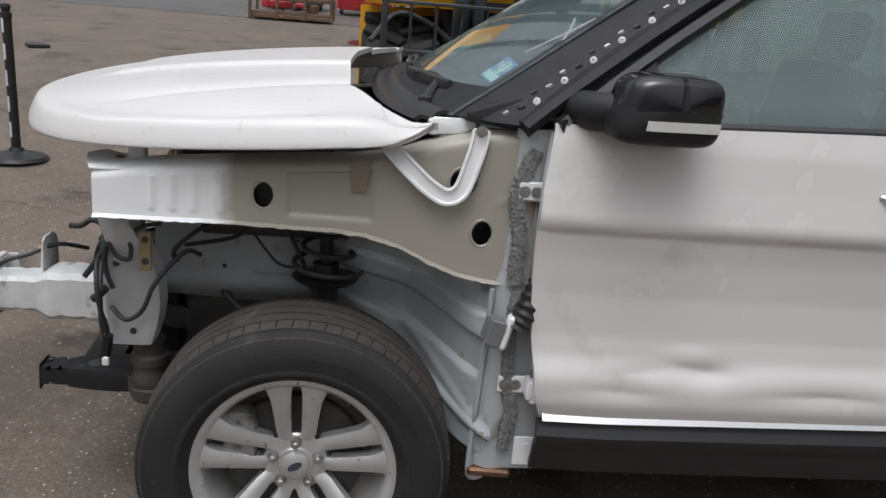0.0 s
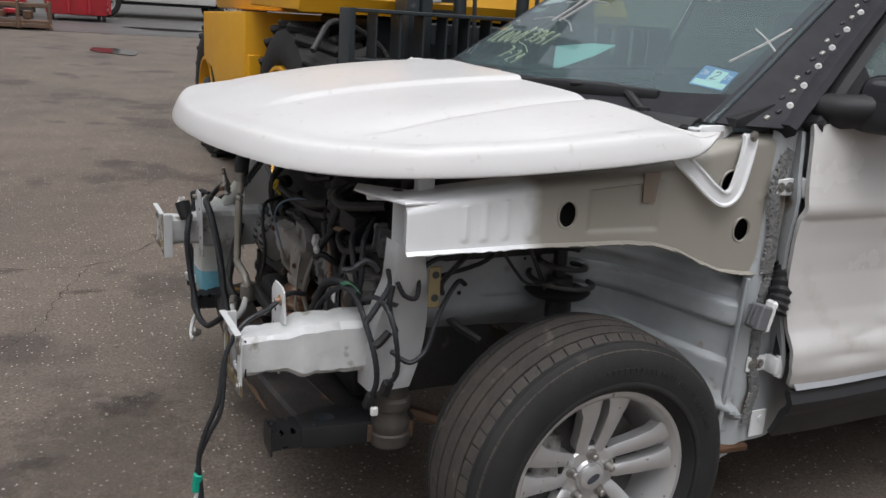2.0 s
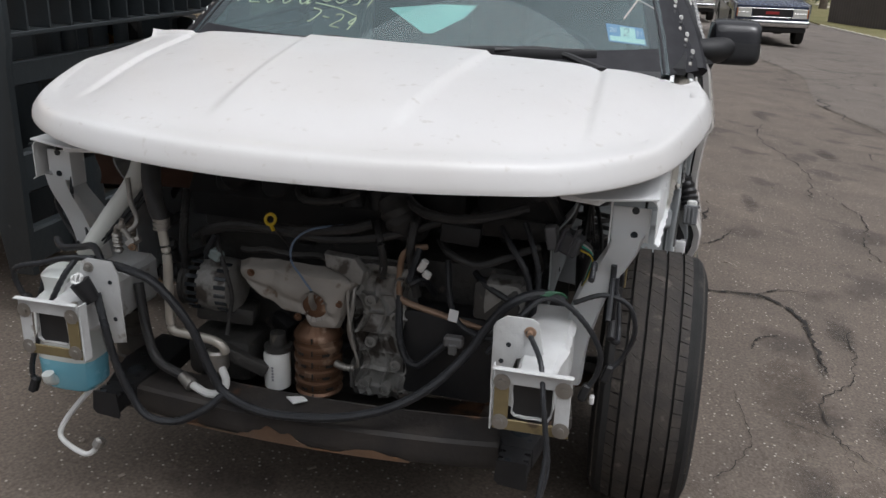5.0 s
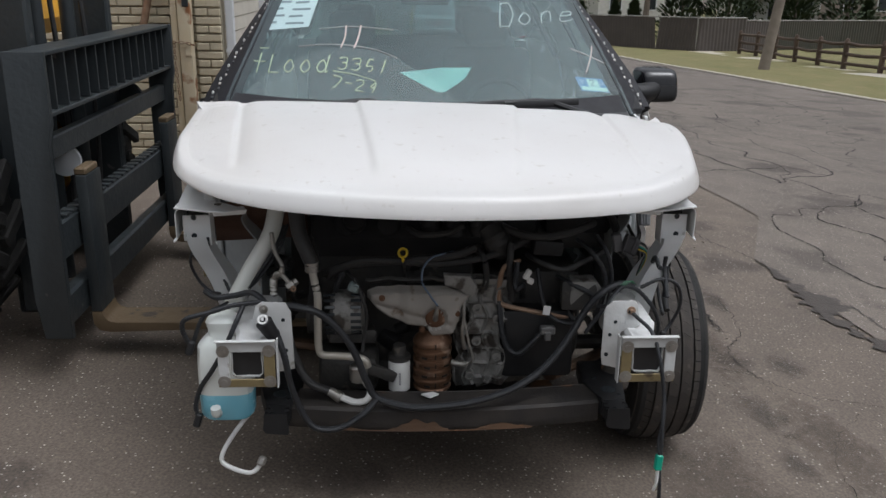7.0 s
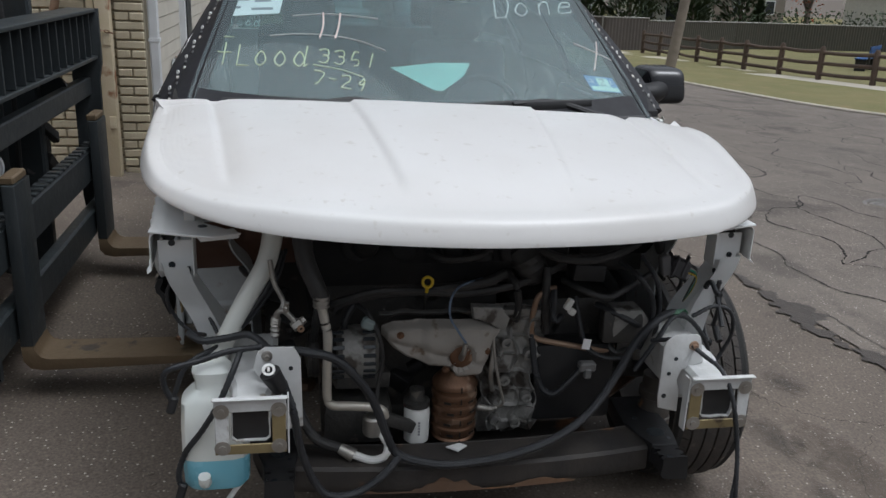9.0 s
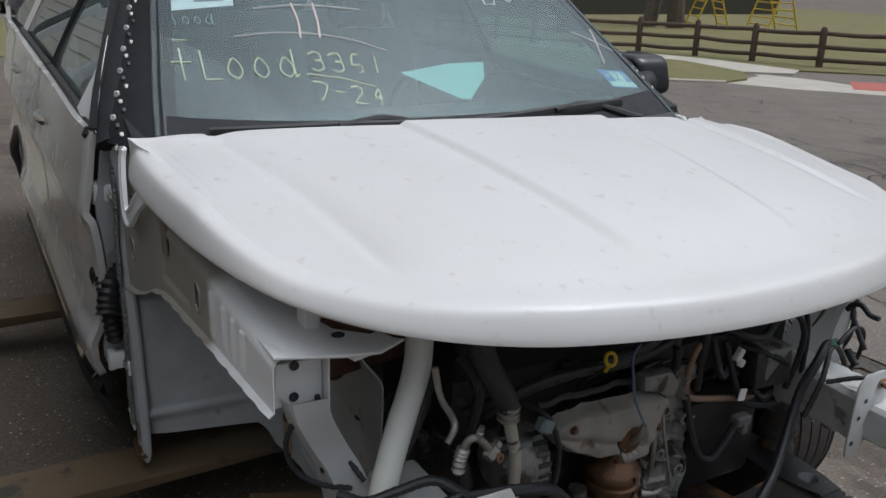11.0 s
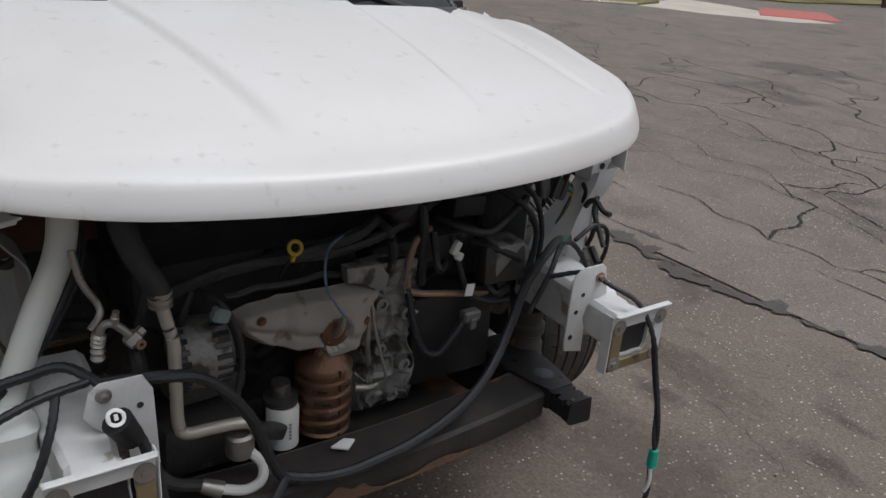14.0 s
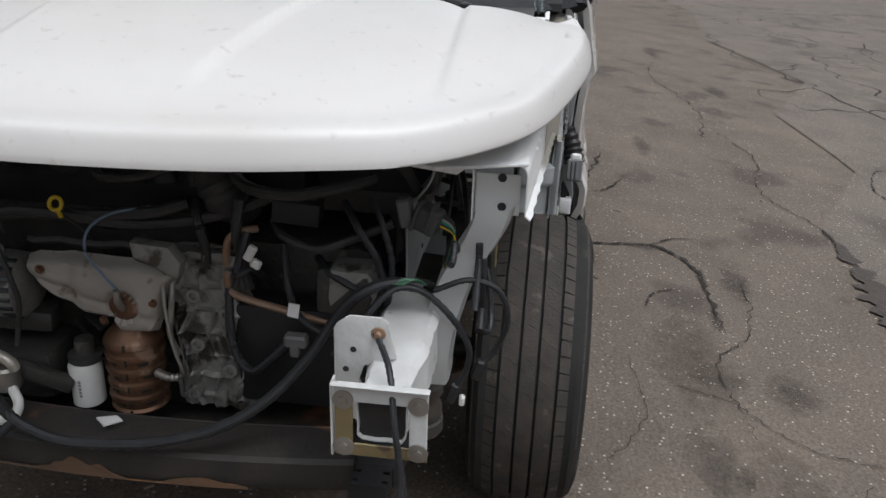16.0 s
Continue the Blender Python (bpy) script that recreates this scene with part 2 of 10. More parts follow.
def glass(name, tint, film, dust_sheen):
    """A thin tinted pane: clear through, mirror-like by its angle, under an uneven film of dust that also paints in
    pale sky sheen.
    """
    m = bpy.data.materials.new(name)
    m.use_nodes = True
    n, l = m.node_tree.nodes, m.node_tree.links
    n.remove(n["Principled BSDF"])
    clear = n.new("ShaderNodeBsdfTransparent")
    clear.inputs["Color"].default_value = (*tint, 1)
    gloss = n.new("ShaderNodeBsdfGlossy")
    gloss.inputs["Roughness"].default_value = 0.015
    lw = n.new("ShaderNodeLayerWeight")
    lw.inputs["Blend"].default_value = 0.5
    p5 = n.new("ShaderNodeMath")
    p5.operation = "POWER"
    l.new(lw.outputs["Facing"], p5.inputs[0])
    p5.inputs[1].default_value = 4.0
    fr = n.new("ShaderNodeMath")
    fr.operation = "MULTIPLY_ADD"
    l.new(p5.outputs[0], fr.inputs[0])
    fr.inputs[1].default_value, fr.inputs[2].default_value = 0.9, 0.05
    pane = n.new("ShaderNodeMixShader")
    l.new(fr.outputs[0], pane.inputs[0])
    l.new(clear.outputs[0], pane.inputs[1])
    l.new(gloss.outputs[0], pane.inputs[2])
    d = n.new("ShaderNodeBsdfDiffuse")
    d.inputs["Color"].default_value = (*film, 1)
    geo = n.new("ShaderNodeNewGeometry")
    no = n.new("ShaderNodeTexNoise")
    no.inputs["Scale"].default_value, no.inputs["Detail"].default_value = 5.0, 8.0
    l.new(geo.outputs["Position"], no.inputs["Vector"])
    mr = n.new("ShaderNodeMapRange")
    mr.inputs["From Min"].default_value, mr.inputs["From Max"].default_value = 0.3, 0.7
    mr.inputs["To Min"].default_value, mr.inputs["To Max"].default_value = dust_sheen * 0.75, dust_sheen * 1.25
    l.new(no.outputs["Fac"], mr.inputs["Value"])
    mx = n.new("ShaderNodeMixShader")
    l.new(mr.outputs[0], mx.inputs[0])
    l.new(pane.outputs[0], mx.inputs[1])
    l.new(d.outputs[0], mx.inputs[2])
    l.new(mx.outputs[0], n["Material Output"].inputs["Surface"])
    return m


SIDEGLASS = glass("side_glass", (0.72, 0.84, 0.84), (0.42, 0.50, 0.50), 0.12)
GLASS = glass("windscreen_glass", (0.74, 0.87, 0.88), (0.38, 0.48, 0.50), 0.08)
TINTED = glass("privacy_glass", (0.45, 0.54, 0.54), (0.28, 0.36, 0.36), 0.06)


def paint_edge(name, a, b, at, width):
    """Two paints that meet in a soft sprayed edge along the car's length."""
    n, l = a.node_tree.nodes, a.node_tree.links
    m = a.copy()
    m.name = name
    n, l = m.node_tree.nodes, m.node_tree.links
    p = n["Principled BSDF"]
    src = p.inputs["Base Color"].links[0].from_socket
    geo = n.new("ShaderNodeNewGeometry")
    sep = n.new("ShaderNodeSeparateXYZ")
    l.new(geo.outputs["Position"], sep.inputs[0])
    no = n.new("ShaderNodeTexNoise")
    no.inputs["Scale"].default_value = 14.0
    l.new(geo.outputs["Position"], no.inputs["Vector"])
    ad = n.new("ShaderNodeMath")
    ad.operation = "MULTIPLY_ADD"
    l.new(no.outputs["Fac"], ad.inputs[0])
    ad.inputs[1].default_value = width
    l.new(sep.outputs["X"], ad.inputs[2])
    mr = n.new("ShaderNodeMapRange")
    mr.inputs["From Min"].default_value, mr.inputs["From Max"].default_value = at, at + width
    l.new(ad.outputs[0], mr.inputs["Value"])
    mx = n.new("ShaderNodeMix")
    mx.data_type = "RGBA"
    l.new(mr.outputs[0], mx.inputs[0])
    l.new(src, mx.inputs[6])
    mx.inputs[7].default_value = (*b, 1)
    l.new(mx.outputs[2], p.inputs["Base Color"])
    return m


RAILM = paint_edge("white_to_taupe_primer", INNERW, (0.31, 0.29, 0.25), -0.20, 0.05)


def ground_material(name, c1, c2, c3, big, patch):
    """Old brown-grey asphalt: aggregate, broad stains, oil, fine cracks."""
    m = mat(name, c1, 0.80, col2=c2, scale=big, mix=0.6, bump=0.0, spots=c3, spot_scale=patch, spot_at=0.58)
    n, l = m.node_tree.nodes, m.node_tree.links
    b = n["Principled BSDF"]
    geo = n.new("ShaderNodeNewGeometry")
    src = b.inputs["Base Color"].links[0].from_socket
    grit = n.new("ShaderNodeTexVoronoi")
    grit.inputs["Scale"].default_value = 58.0
    l.new(geo.outputs["Position"], grit.inputs["Vector"])
    mr = n.new("ShaderNodeMapRange")
    mr.inputs["From Min"].default_value, mr.inputs["From Max"].default_value = 0.12, 0.30
    mr.inputs["To Min"].default_value, mr.inputs["To Max"].default_value = 0.85, 0.0
    l.new(grit.outputs["Distance"], mr.inputs["Value"])
    pick = n.new("ShaderNodeMapRange")
    pick.inputs["From Min"].default_value, pick.inputs["From Max"].default_value = 0.70, 0.92
    sep = n.new("ShaderNodeSeparateColor")
    l.new(grit.outputs["Color"], sep.inputs[0])
    l.new(sep.outputs[0], pick.inputs["Value"])
    mul = n.new("ShaderNodeMath")
    mul.operation = "MULTIPLY"
    l.new(mr.outputs[0], mul.inputs[0])
    l.new(pick.outputs[0], mul.inputs[1])
    mx = n.new("ShaderNodeMix")
    mx.data_type = "RGBA"
    l.new(mul.outputs[0], mx.inputs[0])
    fine = n.new("ShaderNodeTexNoise")
    fine.inputs["Scale"].default_value, fine.inputs["Detail"].default_value = 95.0, 5.0
    l.new(geo.outputs["Position"], fine.inputs["Vector"])
    coarse = n.new("ShaderNodeTexNoise")
    coarse.inputs["Scale"].default_value, coarse.inputs["Detail"].default_value = 2.6, 11.0
    l.new(geo.outputs["Position"], coarse.inputs["Vector"])
    both = n.new("ShaderNodeMath")
    both.operation = "MULTIPLY_ADD"
    l.new(coarse.outputs["Fac"], both.inputs[0])
    both.inputs[1].default_value = 0.4
    l.new(fine.outputs["Fac"], both.inputs[2])
    spread = n.new("ShaderNodeMapRange")
    spread.inputs["From Min"].default_value, spread.inputs["From Max"].default_value = 0.48, 0.92
    spread.inputs["To Min"].default_value, spread.inputs["To Max"].default_value = 0.62, 1.38
    l.new(both.outputs[0], spread.inputs["Value"])
    grain = n.new("ShaderNodeMix")
    grain.data_type, grain.blend_type = "RGBA", "MULTIPLY"
    grain.inputs[0].default_value = 1.0
    l.new(src, grain.inputs[6])
    l.new(spread.outputs[0], grain.inputs[7])
    l.new(grain.outputs[2], mx.inputs[6])
    mx.inputs[7].default_value = (0.56, 0.52, 0.47, 1)
    l.new(mx.outputs[2], b.inputs["Base Color"])
    no = n.new("ShaderNodeTexNoise")
    no.inputs["Scale"].default_value, no.inputs["Detail"].default_value = 55.0, 8.0
    l.new(geo.outputs["Position"], no.inputs["Vector"])
    ad = n.new("ShaderNodeMath")
    ad.operation = "SUBTRACT"
    l.new(no.outputs["Fac"], ad.inputs[0])
    l.new(grit.outputs["Distance"], ad.inputs[1])
    bn = n.new("ShaderNodeBump")
    bn.inputs["Strength"].default_value, bn.inputs["Distance"].default_value = 0.22, 0.003
    l.new(ad.outputs[0], bn.inputs["Height"])
    l.new(bn.outputs["Normal"], b.inputs["Normal"])
    return m


ASPH = ground_material("old_asphalt", (0.136, 0.109, 0.087), (0.094, 0.075, 0.060), (0.066, 0.052, 0.042), 0.9, 1.7)
ROADM = ground_material("road_asphalt", (0.148, 0.124, 0.103), (0.108, 0.091, 0.077), (0.082, 0.068, 0.057), 0.5, 0.9)
WETM = mat("wet_dirt", (0.062, 0.049, 0.040), 0.6, col2=(0.034, 0.028, 0.024), scale=9.0, mix=0.9, bump=0.5, bscale=70.0, spots=(0.13, 0.11, 0.095), spot_scale=26.0, spot_at=0.68)
CRACKM = mat("crack_dirt", (0.022, 0.019, 0.016), 0.95)


def stain_material(name="oil_stain", col=(0.045, 0.039, 0.035)):
    """A dark soaked stain that fades out unevenly to its rim."""
    m = mat(name, col, 0.6, scale=8.0)
    n, l = m.node_tree.nodes, m.node_tree.links
    tc = n.new("ShaderNodeTexCoord")
    geo = n.new("ShaderNodeNewGeometry")
    ds = n.new("ShaderNodeVectorMath")
    ds.operation = "DISTANCE"
    flat = n.new("ShaderNodeVectorMath")
    flat.operation = "MULTIPLY"
    flat.inputs[1].default_value = (1, 1, 0)
    l.new(tc.outputs["Generated"], flat.inputs[0])
    l.new(flat.outputs[0], ds.inputs[0])
    ds.inputs[1].default_value = (0.5, 0.5, 0.0)
    no = n.new("ShaderNodeTexNoise")
    no.inputs["Scale"].default_value, no.inputs["Detail"].default_value = 16.0, 8.0
    l.new(geo.outputs["Position"], no.inputs["Vector"])
    ad = n.new("ShaderNodeMath")
    ad.operation = "MULTIPLY_ADD"
    l.new(no.outputs["Fac"], ad.inputs[0])
    ad.inputs[1].default_value = 0.6
    l.new(ds.outputs["Value"], ad.inputs[2])
    mr = n.new("ShaderNodeMapRange")
    mr.inputs["From Min"].default_value, mr.inputs["From Max"].default_value = 0.42, 0.72
    mr.inputs["To Min"].default_value, mr.inputs["To Max"].default_value = 0.62, 1.0
    l.new(ad.outputs[0], mr.inputs["Value"])
    tr = n.new("ShaderNodeBsdfTransparent")
    mx = n.new("ShaderNodeMixShader")
    l.new(mr.outputs[0], mx.inputs[0])
    l.new(n["Principled BSDF"].outputs[0], mx.inputs[1])
    l.new(tr.outputs[0], mx.inputs[2])
    l.new(mx.outputs[0], n["Material Output"].inputs["Surface"])
    return m


OILM = stain_material()
DAMPM = stain_material("damp_asphalt", (0.105, 0.081, 0.063))


# ---- mesh helpers ----
def put(name, bm, material, parent=None, label="", smooth=True, sharp=35):
    me = bpy.data.meshes.new(name)
    bmesh.ops.recalc_face_normals(bm, faces=bm.faces)
    bm.to_mesh(me)
    bm.free()
    if smooth:
        for p in me.polygons:
            p.use_smooth = True
        try:
            me.set_sharp_from_angle(angle=radians(sharp))
        except AttributeError:
            pass
    for m in material if isinstance(material, (list, tuple)) else [material]:
        me.materials.append(m)
    ob = new(name, me)
    if parent:
        ob.parent = parent
        if label:
            ob["label"] = label
    return ob


def part(name, bm, material, parent, label="", sharp=35):
    return put(name, bm, material, parent, label, True, sharp)


def empty(name, label, category, at=(0, 0, 0), rz=0.0, group="", kind=""):
    ob = new(name)
    ob.matrix_world = pose(*at, 0, 0, rz)
    return tagged(ob, label, category, group, kind)


def box(bm, c, s, m=None, bev=0.0, seg=1):
    """A box with centre c and size s, turned by m, with bevelled edges."""
    r = bmesh.ops.create_cube(bm, size=1.0)
    vs = r["verts"]
    for v in vs:
        v.co = Vector((v.co.x * s[0], v.co.y * s[1], v.co.z * s[2]))
    if bev:
        es = list({e for v in vs for e in v.link_edges})
        g = bmesh.ops.bevel(bm, geom=es, offset=min(bev, min(s) * 0.45), segments=seg, affect="EDGES", profile=0.5)
        vs = list({v for f in g["faces"] for v in f.verts} | {v for v in vs if v.is_valid})
    t = Matrix.Translation(c) @ (m.to_4x4() if m else Matrix.Identity(4))
    bmesh.ops.transform(bm, matrix=t, verts=vs)
    return vs


def smooth_path(pts, n=6):
    """Catmull-Rom through the points."""
    p = [Vector(q) for q in pts]
    if len(p) < 3:
        return p
    p = [2 * p[0] - p[1]] + p + [2 * p[-1] - p[-2]]
    out = []
    for i in range(1, len(p) - 2):
        a, b, c, d = p[i - 1:i + 3]
        for k in range(n):
            t = k / n
            out.append(0.5 * (2 * b + (c - a) * t + (2 * a - 5 * b + 4 * c - d) * t * t + (3 * b - a - 3 * c + d) * t ** 3))
    return out + [p[-2]]


def tube(bm, pts, r, seg=8, n=6, ribs=0.0, flat=None):
    """A hose or pipe through the points; r may be a number or a function of 0..1. ribs: depth of corrugation."""
    path = smooth_path(pts, n) if n else [Vector(q) for q in pts]
    rings, up = [], Vector((0.13, 0.21, 0.97))
    for i, p in enumerate(path):
        d = (path[min(i + 1, len(path) - 1)] - path[max(i - 1, 0)]).normalized()
        a = d.cross(up)
        if a.length < 1e-3:
            a = d.cross(Vector((1, 0, 0)))
        a.normalize()
        b = d.cross(a)
        rad = r(i / max(1, len(path) - 1)) if callable(r) else r
        if ribs:
            rad += ribs * (1 if i % 2 else -1)
        rings.append([bm.verts.new(p + (a * math.cos(t) + b * math.sin(t) * (flat or 1.0)) * rad) for t in [2 * math.pi * k / seg for k in range(seg)]])
    for q, w in zip(rings, rings[1:]):
        for k in range(seg):
            bm.faces.new((q[k], q[(k + 1) % seg], w[(k + 1) % seg], w[k]))
    bm.faces.new(rings[0][::-1])
    bm.faces.new(rings[-1])


def lathe(bm, prof, m=None, seg=32, close=False):
    """Turn a profile of (radius, along) round the local Z axis, then place it by m."""
    m = m or Matrix.Identity(4)
    rings = []
    for r, h in prof:
        if r < 1e-5:
            rings.append([bm.verts.new(m @ Vector((0, 0, h)))])
        else:
            rings.append([bm.verts.new(m @ Vector((r * math.cos(2 * math.pi * k / seg), r * math.sin(2 * math.pi * k / seg), h))) for k in range(seg)])
    pairs = list(zip(rings, rings[1:])) + ([(rings[-1], rings[0])] if close else [])
    for q, w in pairs:
        for k in range(seg):
            k2 = (k + 1) % seg
            a = [q[0]] if len(q) == 1 else [q[k], q[k2]]
            b = [w[0]] if len(w) == 1 else [w[k2], w[k]]
            if len(a) + len(b) > 2:
                bm.faces.new(a + b)


def prism(bm, outline, axis, lo, hi, bev=0.0):
    """A flat outline (two coordinates) pulled along an axis from lo to hi."""
    def at(p, h):
        return {"x": (h, p[0], p[1]), "y": (p[0], h, p[1]), "z": (p[0], p[1], h)}[axis]
    a = [bm.verts.new(at(p, lo)) for p in outline]
    b = [bm.verts.new(at(p, hi)) for p in outline]
    fs = [bm.faces.new(a), bm.faces.new(b[::-1])]
    for i in range(len(a)):
        j = (i + 1) % len(a)
        fs.append(bm.faces.new((a[j], a[i], b[i], b[j])))
    if bev:
        es = list({e for f in fs[:2] for e in f.edges})
        bmesh.ops.bevel(bm, geom=es, offset=bev, segments=2, affect="EDGES", profile=0.5)


def sheet(bm, f, nu, nv, thick=0.0, skip=None):
    """A surface f(u, v), u and v in 0..1, with real thickness along its normal."""
    P = [[Vector(f(i / nu, j / nv)) for j in range(nv + 1)] for i in range(nu + 1)]
    def normal(i, j):
        du = P[min(i + 1, nu)][j] - P[max(i - 1, 0)][j]
        dv = P[i][min(j + 1, nv)] - P[i][max(j - 1, 0)]
        c = du.cross(dv)
        return c.normalized() if c.length > 1e-9 else Vector((0, 0, 1))
    top = [[bm.verts.new(p) for p in row] for row in P]
    ok = [[not (skip and skip((P[i][j] + P[i + 1][j + 1]) / 2)) for j in range(nv)] for i in range(nu)]
    low = [[bm.verts.new(P[i][j] - normal(i, j) * thick) for j in range(nv + 1)] for i in range(nu + 1)] if thick else None
    for i in range(nu):
        for j in range(nv):
            if not ok[i][j]:
                continue
            q = [(i, j), (i + 1, j), (i + 1, j + 1), (i, j + 1)]
            bm.faces.new([top[a][b] for a, b in q])
            if thick:
                bm.faces.new([low[a][b] for a, b in q[::-1]])
                for k, (di, dj) in enumerate(((0, -1), (1, 0), (0, 1), (-1, 0))):
                    a, b = i + di, j + dj
                    if not (0 <= a < nu and 0 <= b < nv) or not ok[a][b]:
                        (e0, e1) = q[k], q[(k + 1) % 4]
                        bm.faces.new((top[e1[0]][e1[1]], top[e0[0]][e0[1]], low[e0[0]][e0[1]], low[e1[0]][e1[1]]))
    bmesh.ops.delete(bm, geom=[v for v in bm.verts if not v.link_faces], context="VERTS")


def lerp_table(t, rows):
    """Piecewise linear look-up in rows of (t, value)."""
    if t <= rows[0][0]:
        return rows[0][1]
    for (a, x), (b, y) in zip(rows, rows[1:]):
        if t <= b:
            return x + (y - x) * (t - a) / (b - a)
    return rows[-1][1]


def smoothstep(a, b, x):
    t = max(0.0, min(1.0, (x - a) / (b - a)))
    return t * t * (3 - 2 * t)


def bolt(bm, at, r, axis, h=0.006):
    """A hexagon bolt head with a washer, facing along axis."""
    m = Matrix.Translation(at) @ Vector((0, 0, 1)).rotation_difference(Vector(axis)).to_matrix().to_4x4()
    lathe(bm, [(0, 0), (r * 1.5, 0), (r * 1.5, h * 0.3), (r, h * 0.35)], m, 14)
    lathe(bm, [(r, h * 0.3), (r * 0.98, h), (0, h * 1.1)], m, 6)


# ---- ground ----
def gz(x, y):
    low = 0.40 * math.tanh((min(y, 2.0) + 0.93) / 6.0) - 0.012
    return low + 0.049 * max(0.0, min(y, 45.0) - 2.0) - 0.030 * max(0.0, min(x, 40.0) - 4.0)


def ground_sheet():
    bm = bmesh.new()
    xs = [-4000, -400, -150, -60, -30, -18] + [-12 + 0.5 * i for i in range(73)] + [28, 34, 40, 70, 150, 400, 4000]
    ys = [-4000, -400, -150, -70, -45, -32] + [-26 + 0.5 * i for i in range(105)] + [30, 38, 50, 80, 160, 400, 4000]
    V = [[bm.verts.new((x, y, gz(x, y) )) for y in ys] for x in xs]
    for i in range(len(xs) - 1):
        for j in range(len(ys) - 1):
            bm.faces.new((V[i][j], V[i + 1][j], V[i + 1][j + 1], V[i][j + 1]))
    ob = put("ground", bm, ASPH)
    return tagged(ob, "brown-grey worn asphalt yard with grit and oil stains", "ground", kind="structure")


ground = ground_sheet()


def strip(name, pts, w, material, h, parent=None, n=8):
    """A ribbon that lies on the ground along the points."""
    bm = bmesh.new()
    path = smooth_path([(p[0], p[1], 0) for p in pts], n)
    rows = []
    for i, p in enumerate(path):
        d = (path[min(i + 1, len(path) - 1)] - path[max(i - 1, 0)]).normalized()
        a = Vector((-d.y, d.x, 0))
        ww = (w(i / (len(path) - 1)) if callable(w) else (w, w))
        rows.append([bm.verts.new((q.x, q.y, gz(q.x, q.y) + h)) for q in (p + a * ww[0], p - a * ww[1])])
    for a, b in zip(rows, rows[1:]):
        bm.faces.new((a[0], a[1], b[1], b[0]))
    return put(name, bm, material, parent)


# ---- the damaged car ----
car = empty("suv", "white sport utility vehicle with its front end and fenders stripped off", "car")


def ymir(s):
    return lambda p: (p[0], s * p[1], p[2])


# lower hood edge from the driver's side round the nose to the other side; the loose hood sits a little askew
HOOD_EDGE = [(0.265, -0.910, 1.219), (0.205, -0.937, 1.185), (0.139, -0.948, 1.165), (-0.052, -0.943, 1.145), (-0.288, -0.894, 1.122), (-0.471, -0.837, 1.110), (-0.598, -0.744, 1.100), (-0.695, -0.625, 1.096), (-0.760, -0.489, 1.100), (-0.807, -0.338, 1.103), (-0.833, -0.168, 1.106), (-0.840, 0.010, 1.107), (-0.829, 0.184, 1.110), (-0.800, 0.346, 1.113), (-0.757, 0.494, 1.118), (-0.690, 0.628, 1.128), (-0.588, 0.741, 1.140), (-0.453, 0.826, 1.154), (-0.250, 0.880, 1.165), (0.003, 0.907, 1.176), (0.156, 0.916, 1.190), (0.206, 0.914, 1.199), (0.241, 0.905, 1.212)]
HOOD_REAR = [(-0.91, 0.275), (-0.86, 0.215), (-0.78, 0.135), (-0.66, 0.072), (-0.3, 0.060), (0.0, 0.072), (0.25, 0.110), (0.6, 0.195), (0.75, 0.225), (0.90, 0.245)]


def crown(x, y):
    """Height of the hood skin: falling nose, raised middle, and a valley crease towards each side."""
    a = abs(y)
    z = 1.289 + 0.075 * x - 0.075 * x * x - 0.040 * y * y + 0.008 * y
    ci = 0.265 + 0.105 * x if y > 0 else 0.300 + 0.11 * x
    reach = smoothstep(-0.70, -0.58, x)
    z += 0.0110 * (1 - smoothstep(ci - 0.006, ci + 0.010, a)) * reach
    co = 0.699 + 0.13 * x if y > 0 else 0.639 - 0.02 * x
    t = max(0.0, min(1.0, (a - co + 0.075) / 0.075))
    z -= (0.016 * t * t - 0.013 * smoothstep(co - 0.002, co + 0.014, a)) * smoothstep(-0.60, -0.47, x)
    z -= 0.026 * smoothstep(0.45, 0.9, a) * (1 - smoothstep(-0.6, 0.0, x))
    if y < 0:
        z -= 0.029 * smoothstep(0.66, 0.92, a) * smoothstep(-0.35, 0.25, x)
    else:
        z += 0.012 * smoothstep(0.70, 0.85, a) * smoothstep(-0.1, 0.2, x)
    return z


